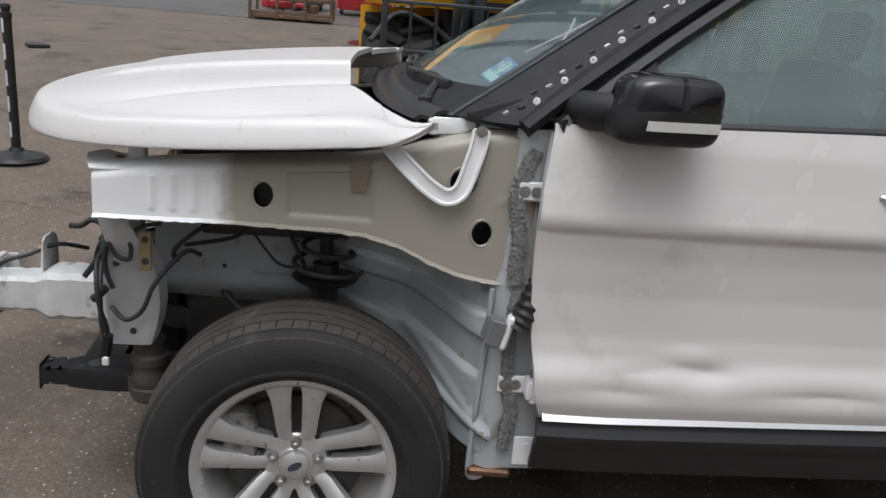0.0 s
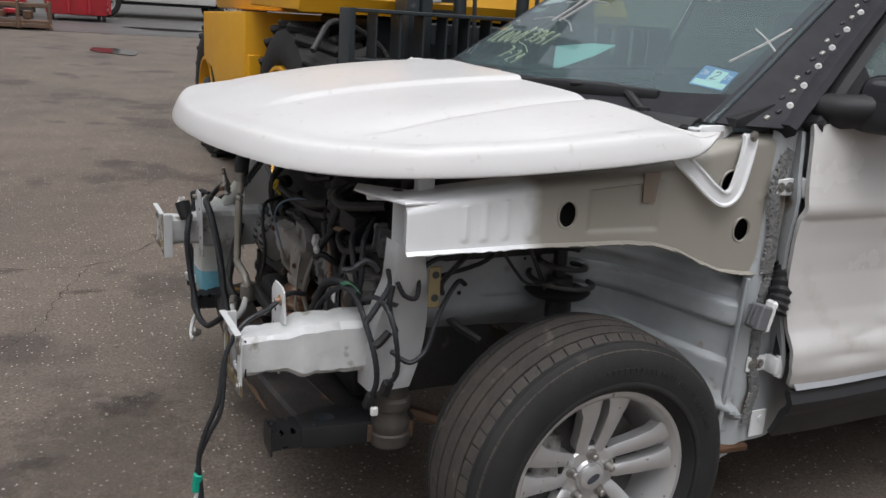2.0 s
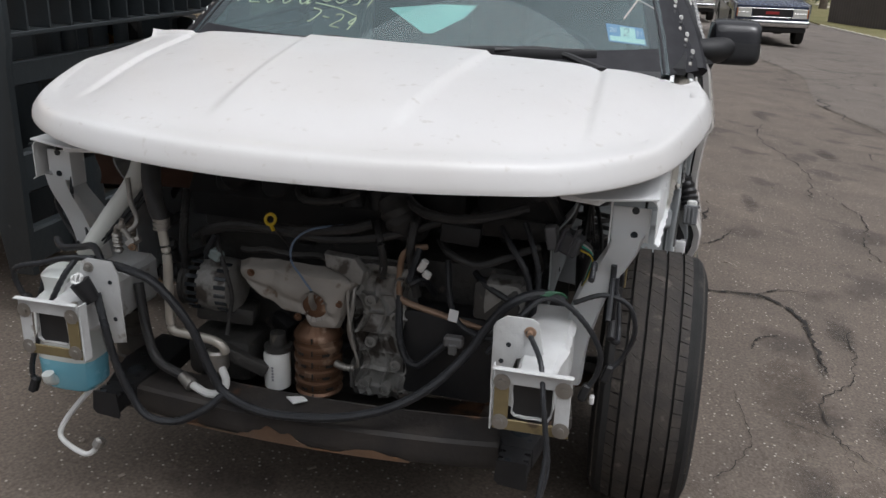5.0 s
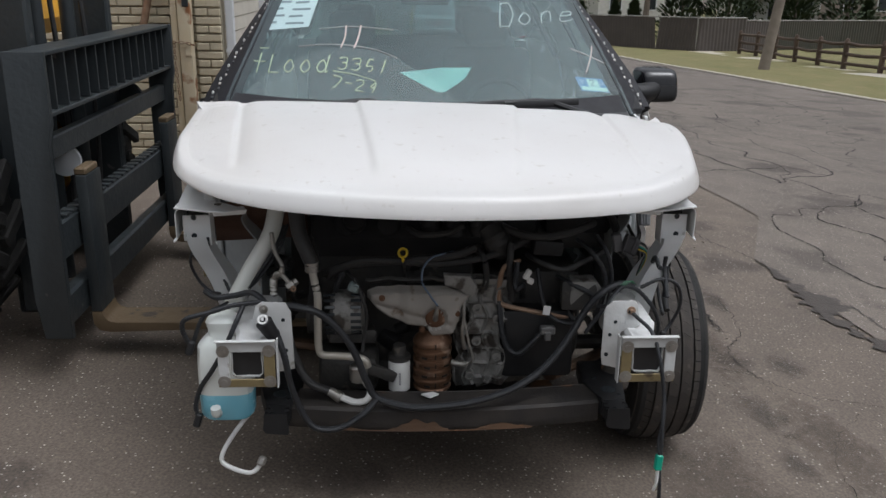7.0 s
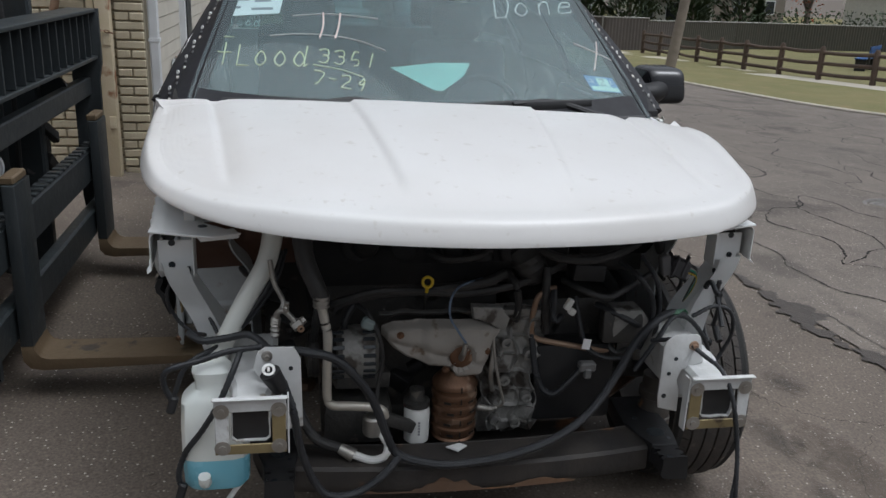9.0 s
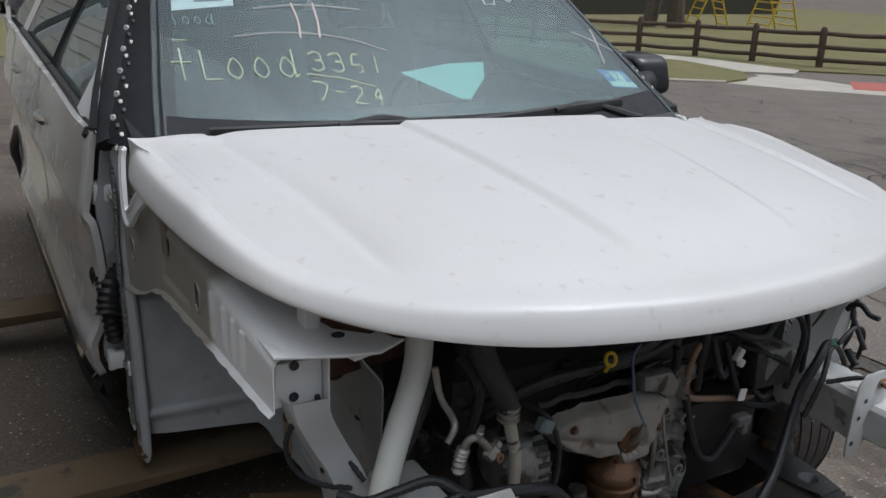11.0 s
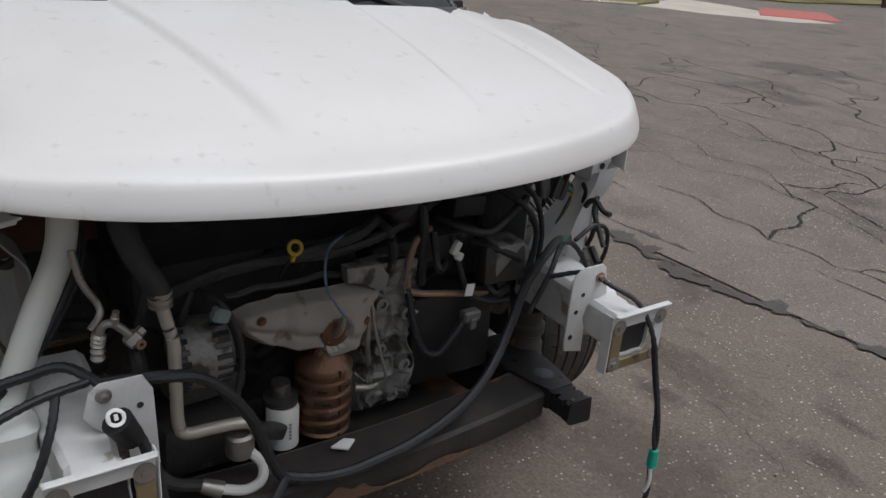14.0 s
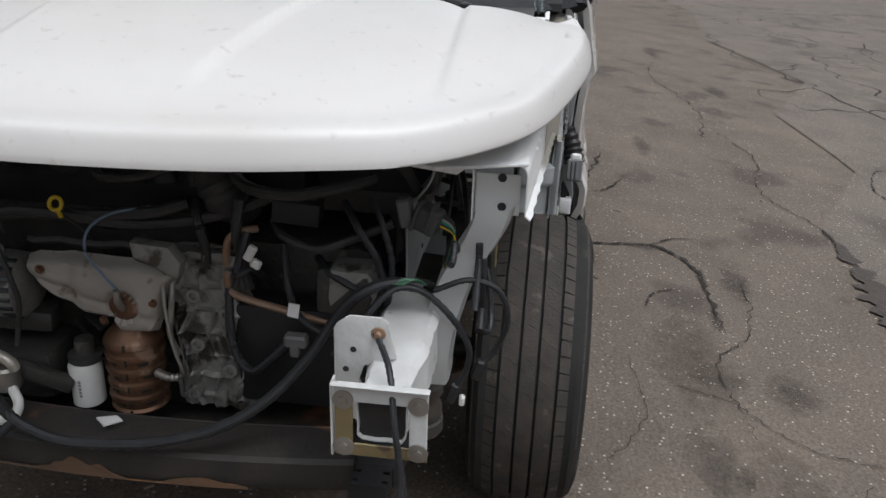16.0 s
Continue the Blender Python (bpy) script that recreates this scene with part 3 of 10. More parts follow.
def hood():
    """Bonnet skin: a smooth tucked-under lip all round, then the crowned top, with real thickness."""
    edge = smooth_path(HOOD_EDGE, 12)
    n = len(edge) - 1
    # lip: inward step and share of its height, from the turned-in lower edge to the soft crease on top
    lip = [(0.012, 0.03), (0.003, 0.0), (-0.002, 0.02), (-0.002, 0.08), (0.0, 0.24), (0.006, 0.46), (0.012, 0.67), (0.018, 0.83), (0.024, 0.92), (0.032, 0.97), (0.044, 1.01), (0.066, 1.05)]
    rows = [0.012 + 0.988 * (k / 46) ** 1.2 for k in range(47)]
    flat = np.array([(e.x, e.y) for e in edge])
    def height(e):
        h = min(0.066, max(0.012, crown(e.x, e.y) - e.z - 0.004))
        return h * (1 - 0.82 * smoothstep(0.12, 0.28, e.x)) if e.y < 0 else h
    tall = [height(e) for e in edge]
    bm = bmesh.new()
    grid = []
    for i, e in enumerate(edge):
        k = i / n * 2 - 1
        yr = (edge[-1].y if k > 0 else -edge[0].y) * math.copysign(abs(k) ** 0.85, k)
        rear = Vector((lerp_table(yr, HOOD_REAR), yr, 0))
        inward = Vector((rear.x - e.x, rear.y - e.y, 0))
        run = inward.length
        inward = inward.normalized() if run > 1e-4 else Vector((0, -math.copysign(1, e.y), 0))
        side = Vector((0.28 - e.x, -e.y, 0)).normalized()
        col = []
        for din, share in lip:
            col.append(Vector((e.x, e.y, e.z + share * tall[i])) + side.lerp(inward, 0.4) * min(din, 0.002 + 0.28 * run))
        tuck = min(0.066, 0.3 * run)
        for r in rows:
            d_in = tuck + (run - tuck) * r
            p = Vector((e.x, e.y, 0)) + inward * d_in
            far = np.hypot(flat[:, 0] - p.x, flat[:, 1] - p.y)
            near = int(far.argmin())
            d = float(far[near])
            base = edge[near].z + 1.05 * tall[near]
            top = max(crown(p.x, p.y), base - 0.004)
            z = base + (top - base) * (1 - math.exp(-max(0.0, min(d, d_in) - 0.058) / 0.085))
            hold = math.exp(-(d_in - tuck) / 0.03)
            col.append(Vector((p.x, p.y, z + (e.z + 1.05 * tall[i] - z) * hold)))
        grid.append(col)
    nr = len(lip) + len(rows)
    V = [[bm.verts.new(p) for p in col] for col in grid]
    W = [[bm.verts.new((p.x + (0.25 - p.x) * (0.006 if j < 8 else 0), p.y * (0.993 if j < 8 else 0.997), p.z - (-0.002 if j < 4 else 0.016))) for j, p in enumerate(col)] for col in grid]
    for i in range(n):
        for j in range(nr - 1):
            bm.faces.new((V[i][j], V[i + 1][j], V[i + 1][j + 1], V[i][j + 1]))
            bm.faces.new((W[i][j + 1], W[i + 1][j + 1], W[i + 1][j], W[i][j]))
        for j, flip in ((0, False), (nr - 1, True)):
            q = (V[i][j], W[i][j], W[i + 1][j], V[i + 1][j])
            bm.faces.new(q[::-1] if flip else q)
    for i in (0, n):
        for j in range(nr - 1):
            bm.faces.new((V[i][j], V[i][j + 1], W[i][j + 1], W[i][j]))
    return part("hood", bm, HOODW, car, "white hood, dusty and wet, slightly raised", 75)


hood()

BOT = [(-0.50, 0.945), (-0.378, 0.947), (-0.197, 0.951), (0.05, 0.950), (0.13, 0.943), (0.206, 0.923), (0.277, 0.890), (0.348, 0.864), (0.42, 0.853), (0.52, 0.848)]
TOP = [(-0.50, 1.050), (-0.363, 1.070), (-0.198, 1.088), (-0.043, 1.102), (0.10, 1.115), (0.20, 1.135), (0.30, 1.175), (0.40, 1.20), (0.52, 1.205)]


def rail_y(x):
    return lerp_table(x, [(-0.50, 0.828), (-0.25, 0.845), (0.0, 0.862), (0.3, 0.88), (0.52, 0.90)])


def apron(s):
    """The upper fender rail: a box open in front, ribbed, with holes and a torn lower flange."""
    holes = [(-0.11, 1.022, 0.026, 0.033), (0.397, 0.969, 0.027, 0.032), (0.345, 1.085, 0.034, 0.036)]
    nu, nv = 204, 50
    def f(u, v):
        x = -0.50 + 1.02 * u
        lo, hi = lerp_table(x, BOT), lerp_table(x, TOP)
        y = rail_y(x)
        if v < 0.08:
            k = v / 0.08
            z = lo + 0.004 * k
            y = y + 0.012 * (1 - k) + 0.0015 * math.sin(x * 90) * (1 - k)
            z -= (1 - k) * (0.003 + 0.005 * abs(noise.noise((x * 38.0, 0.3, s))))
        elif v < 0.72:
            k = (v - 0.08) / 0.64
            z = lo + 0.004 + (hi - 0.024 - lo) * k
            for rx, w in ((-0.365, 0.008), (-0.318, 0.008), (-0.268, 0.008), (-0.205, 0.009)):
                y += 0.006 * math.exp(-((x - rx) / w) ** 2) * smoothstep(lo + 0.012, lo + 0.03, z)
            y -= 0.007 * smoothstep(-0.06, -0.045, x) * (1 - smoothstep(0.13, 0.15, x)) * smoothstep(0.972, 0.985, z)
            y += 0.004 * math.exp(-((z - (0.98 + (x - 0.42) * 0.5 + 0.06)) / 0.005) ** 2) * smoothstep(0.42, 0.43, x) * (1 - smoothstep(0.47, 0.48, x))
        else:
            k = (v - 0.72) / 0.28
            r = 0.020
            if k < 0.3:
                a = k / 0.3 * math.pi / 2
                z, y = hi - r + r * math.sin(a), y - r + r * math.cos(a)
            else:
                z, y = hi + 0.006 * math.sin(k * 3), y - r - (k - 0.3) / 0.7 * lerp_table(x, [(-0.5, 0.10), (0.2, 0.09), (0.5, 0.05)])
        p = Vector((x, y, z))
        for hx, hz, a, b in holes:
            q = Vector(((p.x - hx) / a, (p.z - hz) / b))
            if 0.08 < v < 0.72 and 0.86 < q.length < 1.2:
                q.normalize()
                p.x, p.z = hx + q.x * a, hz + q.y * b
        return (p.x, s * p.y, p.z)
    def skip(p):
        return any(((p.x - hx) / a) ** 2 + ((p.z - hz) / b) ** 2 < 0.93 and abs(p.y) > rail_y(p.x) - 0.012 for hx, hz, a, b in holes)
    bm = bmesh.new()
    sheet(bm, f, nu, nv, 0.0025 * (1 if s > 0 else -1), skip)
    rail = part("upper_rail", bm, RAILM, car, "white and taupe ribbed steel fender rail")
    for hx, hz, a, b in holes:
        bm = bmesh.new()
        tube(bm, [(hx + 0.99 * a * math.cos(t * math.pi / 16), s * (rail_y(hx) + 0.0005), hz + 0.99 * b * math.sin(t * math.pi / 16)) for t in range(33)], 0.0038, 6, 0)
        part("hole_rim", bm, RAILM, rail)
    bm = bmesh.new()
    m = ymir(s)
    # black sheet added behind the holes, standing in for the shade inside the rail
    prism(bm, [(-0.44, 0.965), (0.10, 0.962), (0.44, 0.88), (0.44, 1.14), (0.10, 1.085), (-0.44, 1.05)], "y", s * 0.800, s * 0.806)
    part("rail_shade_backing", bm, BLACKP, rail)
    bm = bmesh.new()
    box(bm, m((-0.462, 0.772, 0.978)), (0.004, 0.088, 0.085), None, 0.010)
    box(bm, m((-0.46, 0.725, 0.985)), (0.06, 0.003, 0.115), None, 0.001)
    part("rail_end_bracket", bm, INNERW, rail)
    for y, z in ((0.78, 1.018), (0.782, 0.958)):
        bm = bmesh.new()
        lathe(bm, [(0, 0.0), (0.009, 0.0), (0.009, 0.002), (0, 0.002)], Matrix.Translation(m((-0.4655, y, z - 0.004))) @ pose(0, 0, 0, 0, -90, 0), 10)
        part("bracket_hole", bm, WINDK, rail)
    bm = bmesh.new()
    prism(bm, [m((-0.53, 0.60, 0))[:2], m((-0.56, 0.66, 0))[:2], m((-0.545, 0.72, 0))[:2], m((-0.505, 0.83, 0))[:2], m((-0.33, 0.83, 0))[:2], m((-0.33, 0.72, 0))[:2], m((-0.44, 0.70, 0))[:2]][::1 if s > 0 else -1], "z", 1.052, 1.058, 0.002)
    box(bm, m((-0.505, 0.66, 1.045)), (0.05, 0.10, 0.014), Euler((0, 0, s * 0.3)).to_matrix(), 0.003)
    part("rail_top_plate", bm, INNERW, rail)
    for x, y in ((-0.44, 0.80), (-0.47, 0.70), (-0.38, 0.76)):
        bm = bmesh.new()
        lathe(bm, [(0, 0), (0.012, 0), (0.012, 0.0015), (0, 0.0015)], Matrix.Translation(m((x, y, 1.0585))), 12)
        part("plate_hole", bm, WINDK, rail)
    bm = bmesh.new()
    box(bm, m((-0.42, 0.735, 1.078)), (0.04, 0.03, 0.05), None, 0.003)
    part("hood_stop_post", bm, INNERW, rail)
    bm = bmesh.new()
    prism(bm, [(0.085, 1.118), (0.135, 1.118), (0.125, 1.045), (0.09, 1.045)], "y", s * rail_y(0.1) - s * 0.002, s * rail_y(0.1) + s * 0.004, 0.001)
    part("fender_tab", bm, mat("bare_brown_tab", (0.26, 0.21, 0.165), 0.6), rail)
    # torn seam of sealer down the pillar
    bm = bmesh.new()
    pts = [(0.503, 0.904, 1.175), (0.488, 0.908, 1.14), (0.470, 0.911, 1.08), (0.474, 0.912, 1.02), (0.484, 0.913, 0.96), (0.480, 0.914, 0.90), (0.482, 0.914, 0.855)]
    ragged_strip(bm, pts, m, 0.019, 0.006, 2.0 + s)
    part("sealer_seam", bm, SEALER, rail)
    return rail


def ragged_strip(bm, pts, m, width, thick, seed):
    """A flat daub of sealer along the points, with torn edges and a lumpy face, facing out along y."""
    path = smooth_path(pts, 14)
    rows = []
    for i, p in enumerate(path):
        d = (path[min(i + 1, len(path) - 1)] - path[max(i - 1, 0)]).normalized()
        a = Vector((d.z, 0, -d.x)).normalized()
        lo = 1 + 0.40 * noise.noise((i * 0.61, seed, 3.0)) + 0.18 * noise.noise((i * 1.7, seed, 8.0))
        hi = 1 + 0.40 * noise.noise((i * 0.57, seed, 5.0)) + 0.18 * noise.noise((i * 1.9, seed, 9.0))
        rows.append([p + a * o * width * (hi if o > 0 else lo) + Vector((0, h * thick * (1 + 0.6 * noise.noise((i * 0.8, o * 3, seed))), 0)) for o, h in ((-1, -0.3), (-0.92, 0.5), (-0.45, 0.9), (-0.1, 0.75), (0.3, 1.0), (0.85, 0.55), (1, -0.3))])
    V = [[bm.verts.new(m(q)) for q in r] for r in rows]
    for a, b in zip(V, V[1:]):
        for k in range(6):
            bm.faces.new((a[k], a[k + 1], b[k + 1], b[k]))
        bm.faces.new((a[6], a[0], b[0], b[6]))
    bm.faces.new(V[0][::-1])
    bm.faces.new(V[-1])
    bmesh.ops.recalc_face_normals(bm, faces=bm.faces[:])


def pillar(s):
    """Door hinge pillar and lower fender edge with hinges, sealer, rust and a bracket."""
    m = ymir(s)
    bm = bmesh.new()
    def f(u, v):
        z = 0.36 + 0.86 * v
        x0 = lerp_table(z, [(0.36, 0.425), (0.6, 0.425), (0.85, 0.435), (0.9, 0.45), (1.22, 0.46)])
        x = x0 + (0.72 - x0) * u
        y = 0.885 + 0.02 * smoothstep(0.0, 0.06, u) - 0.012 * smoothstep(0.15, 0.3, u) - 0.03 * smoothstep(0.5, 0.9, u)
        y -= 0.01 * math.exp(-((u - 0.05) / 0.05) ** 2) * (1 - smoothstep(0.75, 0.85, z))
        return m((x, y, z))
    sheet(bm, f, 24, 30, 0.003 * (1 if s > 0 else -1))
    p = part("hinge_pillar", bm, INNERG, car, "bare grey hinge pillar with torn sealer")
    bm = bmesh.new()
    pts = [(0.435, 0.90, 0.84), (0.428, 0.895, 0.62), (0.42, 0.895, 0.36), (0.455, 0.90, 0.345)]
    tube(bm, [m(q) for q in pts], 0.0075, 8, 6, 0, 1.8)
    part("fender_flange", bm, INNERG, p)
    bm = bmesh.new()
    pts = [(0.497, 0.908, 0.86), (0.490, 0.910, 0.80), (0.485, 0.911, 0.72), (0.488, 0.912, 0.66), (0.49, 0.912, 0.60), (0.502, 0.912, 0.555), (0.51, 0.912, 0.52), (0.50, 0.912, 0.47), (0.497, 0.911, 0.42)]
    ragged_strip(bm, pts, m, 0.016, 0.006, 5.0 + s)
    part("lower_sealer", bm, SEALER, p)
    bm = bmesh.new()
    box(bm, m((0.468, 0.898, 0.352)), (0.11, 0.035, 0.022), Euler((0, 0.06, 0)).to_matrix(), 0.006)
    part("rusted_foot", bm, RUSTY, p, "rusted pinch weld end")
    bm = bmesh.new()
    box(bm, m((0.552, 0.905, 0.415)), (0.055, 0.006, 0.08), None, 0.008)
    lathe(bm, [(0, 0), (0.009, 0), (0.009, 0.004), (0, 0.004)], Matrix.Translation(m((0.555, 0.9085, 0.43))) @ pose(0, 0, 0, -90 * s, 0, 0), 12)
    part("sill_bracket", bm, INNERW, p)
    for z in (1.08, 0.60):
        bm = bmesh.new()
        box(bm, m((0.505, 0.912, z)), (0.075, 0.008, 0.045), None, 0.004)
        box(bm, m((0.545, 0.93, z)), (0.03, 0.05, 0.05), None, 0.008, 2)
        lathe(bm, [(0.011, -0.03), (0.011, 0.03), (0, 0.03)], Matrix.Translation(m((0.552, 0.945, z))), 10)
        hg = part("door_hinge", bm, INNERW, p)
        for dx in (-0.022, 0.006):
            bm = bmesh.new()
            bolt(bm, m((0.505 + dx, 0.916, z)), 0.009, (0, s, 0))
            part("hinge_bolt", bm, STEEL, hg)
    # wiring boot between pillar and door, with its loose plug
    bm = bmesh.new()
    tube(bm, [m(q) for q in ((0.548, 0.905, 0.875), (0.532, 0.925, 0.848), (0.512, 0.943, 0.80), (0.492, 0.952, 0.76))], lambda t: 0.022 + 0.008 * t, 12, 5, 0.003)
    boot = part("wiring_boot", bm, BLACKP, p)
    if s > 0:
        bm = bmesh.new()
        tube(bm, [m(q) for q in ((0.60, 0.925, 0.74), (0.585, 0.945, 0.82), (0.56, 0.952, 0.855), (0.535, 0.945, 0.83), (0.53, 0.94, 0.74), (0.54, 0.93, 0.66))], lambda t: 0.026 - 0.004 * t, 14, 8, 0.003)
        part("boot_loop", bm, BLACKP, boot, "ribbed black rubber boot")
        return p
    bm = bmesh.new()
    box(bm, m((0.468, 0.955, 0.752)), (0.018, 0.034, 0.085), Euler((0, 0.25, 0)).to_matrix(), 0.006)
    part("plug_frame", bm, FILTER, boot, "white plug latch")
    bm = bmesh.new()
    box(bm, m((0.440, 0.952, 0.752)), (0.038, 0.045, 0.066), Euler((0, 0.25, 0)).to_matrix(), 0.004)
    for k in range(3):
        box(bm, m((0.42, 0.945 + 0.012 * (k - 1), 0.757)), (0.008, 0.007, 0.05), Euler((0, 0.25, 0)).to_matrix(), 0.001)
    part("plug_body", bm, mat("grey_plug", (0.15, 0.155, 0.16), 0.5), boot)
    bm = bmesh.new()
    box(bm, m((0.56, 0.935, 0.67)), (0.03, 0.035, 0.11), None, 0.006)
    part("door_check", bm, BLACKP, p)
    bm = bmesh.new()
    tube(bm, [m(q) for q in ((0.535, 0.915, 1.05), (0.545, 0.918, 0.95), (0.55, 0.925, 0.88))], 0.005, 6, 5)
    part("pillar_wire", bm, HOSE, p)
    return p


def hinge(s):
    """The curved hood hinge arm, a little higher on the passenger side."""
    up = 0.020 if s > 0 else 0.0
    def m(p):
        return Vector((p[0], s * p[1], p[2] + up))
    bm = bmesh.new()
    path = smooth_path([(0.165, 0.87, 1.165), (0.215, 0.893, 1.118), (0.262, 0.90, 1.078), (0.305, 0.903, 1.055), (0.338, 0.903, 1.072), (0.358, 0.90, 1.13), (0.372, 0.895, 1.185), (0.374, 0.89, 1.212)], 7)
    rows = []
    for i, p in enumerate(path):
        d = (path[min(i + 1, len(path) - 1)] - path[max(i - 1, 0)]).normalized()
        a = Vector((d.z, 0, -d.x)).normalized()
        w = 0.020 if 0 < i < len(path) - 1 else 0.016
        rows.append([Vector((p.x + a.x * o * w, p.y + t, p.z + a.z * o * w)) for o, t in ((-1, 0), (-1, 0.011), (-0.75, 0.012), (-0.55, 0.005), (0.55, 0.005), (0.75, 0.012), (1, 0.011), (1, 0), (0, -0.002))])
    V = [[bm.verts.new(m(q)) for q in r] for r in rows]
    for a, b in zip(V, V[1:]):
        for k in range(9):
            bm.faces.new((a[k], a[(k + 1) % 9], b[(k + 1) % 9], b[k]))
    bm.faces.new(V[0])
    bm.faces.new(V[-1][::-1])
    h = part("hood_hinge", bm, INNERW, car, "curved pressed steel hood hinge")
    bm = bmesh.new()
    bolt(bm, m((0.374, 0.908, 1.208)), 0.009, (0, s, 0))
    part("hinge_pivot", bm, STEEL, h)
    bm = bmesh.new()
    prism(bm, [(0.26, 1.215), (0.27, 1.225), (0.32, 1.225), (0.36, 1.228), (0.37, 1.21), (0.34, 1.19), (0.27, 1.185)], "y", s * 0.83, s * 0.842, 0.003)
    box(bm, m((0.27, 0.80, 1.20)), (0.02, 0.07, 0.035), None, 0.004)
    part("hinge_base", bm, INNERW, h)


def crash_rail(s):
    """Lower front rail with crush box, mounting flange, bracket plate and bolts."""
    y0 = -0.612 if s < 0 else 0.575
    bm = bmesh.new()
    ring = []
    for (a, b), (c, d) in zip(*(lambda q: (q, q[1:] + q[:1]))([(-1, -0.78), (-1, 0.78), (-0.78, 1), (0.78, 1), (1, 0.78), (1, -0.78), (0.78, -1), (-0.78, -1)])):
        for k in range(3 if abs(a - c) + abs(b - d) > 1 else 1):
            ring.append((a + (c - a) * k / 3, b + (d - b) * k / 3) if abs(a - c) + abs(b - d) > 1 else (a, b))
    def f(u, v):
        x = -0.815 + 0.37 * u
        a, b = ring[int(round(v * len(ring))) % len(ring)]
        w, h = 0.045 + 0.014 * smoothstep(0.28, 0.40, u), 0.047 + 0.017 * smoothstep(0.28, 0.40, u)
        bead = sum(math.exp(-((u - c) / 0.022) ** 2) for c in (0.16, 0.47, 0.62)) * (0.0028 if abs(a) > 0.7 and abs(b) > 0.7 else 0.0008)
        dent = 0.003 * noise.noise((u * 7, a * 2, b * 2 + s))
        return (x, y0 + a * (w - bead) + dent, 0.672 + 0.005 * u + b * (h - bead) + dent)
    sheet(bm, f, 48, len(ring), 0.003)
    rail = part("crash_rail", bm, SCUFFW, car, "white crumple rail with cut-off end", 24)
    t = 0.005
    for dy, dz, sy, sz in ((0, 0.056, 0.166, 0.030), (0, -0.058, 0.166, 0.026), (0.066, -0.001, 0.032, 0.086), (-0.066, -0.001, 0.032, 0.086)):
        bm = bmesh.new()
        box(bm, (-0.822, y0 + dy, 0.668 + dz), (t, sy, sz), None, 0.0015)
        part("flange_plate", bm, BRASS if dz < 0.05 and s * dy <= 0 else SCUFFW, rail, "bare zinc mounting flange" if dz < 0.05 and s * dy <= 0 else "")
    bm = bmesh.new()
    box(bm, (-0.829, y0, 0.668 + 0.078), (0.016, 0.172, 0.004), None, 0.0015)
    part("flange_lip", bm, SCUFFW, rail)
    bm = bmesh.new()
    box(bm, (-0.81, y0 - s * 0.088, 0.668), (0.03, 0.004, 0.15), None, 0.0015)
    part("flange_lip", bm, SCUFFW, rail)
    # added black plate that stands for the shade deep in the open rail
    bm = bmesh.new()
    box(bm, (-0.804, y0, 0.670), (0.004, 0.088, 0.090), None, 0.0)
    part("rail_shade_plate", bm, BLACKP, rail)
    for dy, dz in ((0.066, 0.045), (-0.066, 0.045), (0.066, -0.052), (-0.066, -0.052)):
        bm = bmesh.new()
        bolt(bm, (-0.825, y0 + dy, 0.668 + dz), 0.0085, (-1, 0, 0))
        lathe(bm, [(0.019, 0), (0.019, 0.002), (0.0, 0.002)], Matrix.Translation((-0.825, y0 + dy, 0.668 + dz)) @ pose(0, 0, 0, 0, -90, 0), 12)
        part("flange_bolt", bm, STEEL, rail)
    # upright plate inboard of the rail
    bm = bmesh.new()
    if s < 0:
        o = [(-0.500, 0.782), (-0.507, 0.795), (-0.53, 0.812), (-0.590, 0.812), (-0.602, 0.803), (-0.617, 0.729), (-0.555, 0.712), (-0.545, 0.680), (-0.558, 0.650), (-0.560, 0.583), (-0.504, 0.598), (-0.500, 0.629)]
        holes = [(-0.537, 0.743, 0.006), (-0.515, 0.634, 0.007), (-0.522, 0.70, 0.006)]
        b_at = (-0.584, 0.780)
    else:
        o = [(0.452, 0.597), (0.456, 0.785), (0.472, 0.816), (0.541, 0.818), (0.560, 0.806), (0.572, 0.760), (0.556, 0.735), (0.503, 0.690), (0.500, 0.587)]
        holes = [(0.48, 0.76, 0.006), (0.475, 0.66, 0.006)]
        b_at = (0.537, 0.795)
    prism(bm, o[::-1] if s < 0 else o, "x", -0.705, -0.699, 0.002)
    part("radiator_bracket", bm, SCUFFW, rail, "white upright radiator bracket")
    bm = bmesh.new()
    lathe(bm, [(0, 0.014), (0.006, 0.014), (0.007, 0.004), (0.013, 0.003), (0.014, 0.0)], Matrix.Translation((-0.7055, *b_at)) @ pose(0, 0, 0, 0, -90, 0), 14)
    part("bracket_bolt", bm, COPPER if s < 0 else STEEL, rail)
    for hy, hz, hr in holes:
        bm = bmesh.new()
        lathe(bm, [(0, 0), (hr, 0), (hr, 0.001), (0, 0.001)], Matrix.Translation((-0.7055, hy, hz)) @ pose(0, 0, 0, 0, -90, 0), 10)
        part("bracket_hole", bm, WINDK, rail)
    return rail


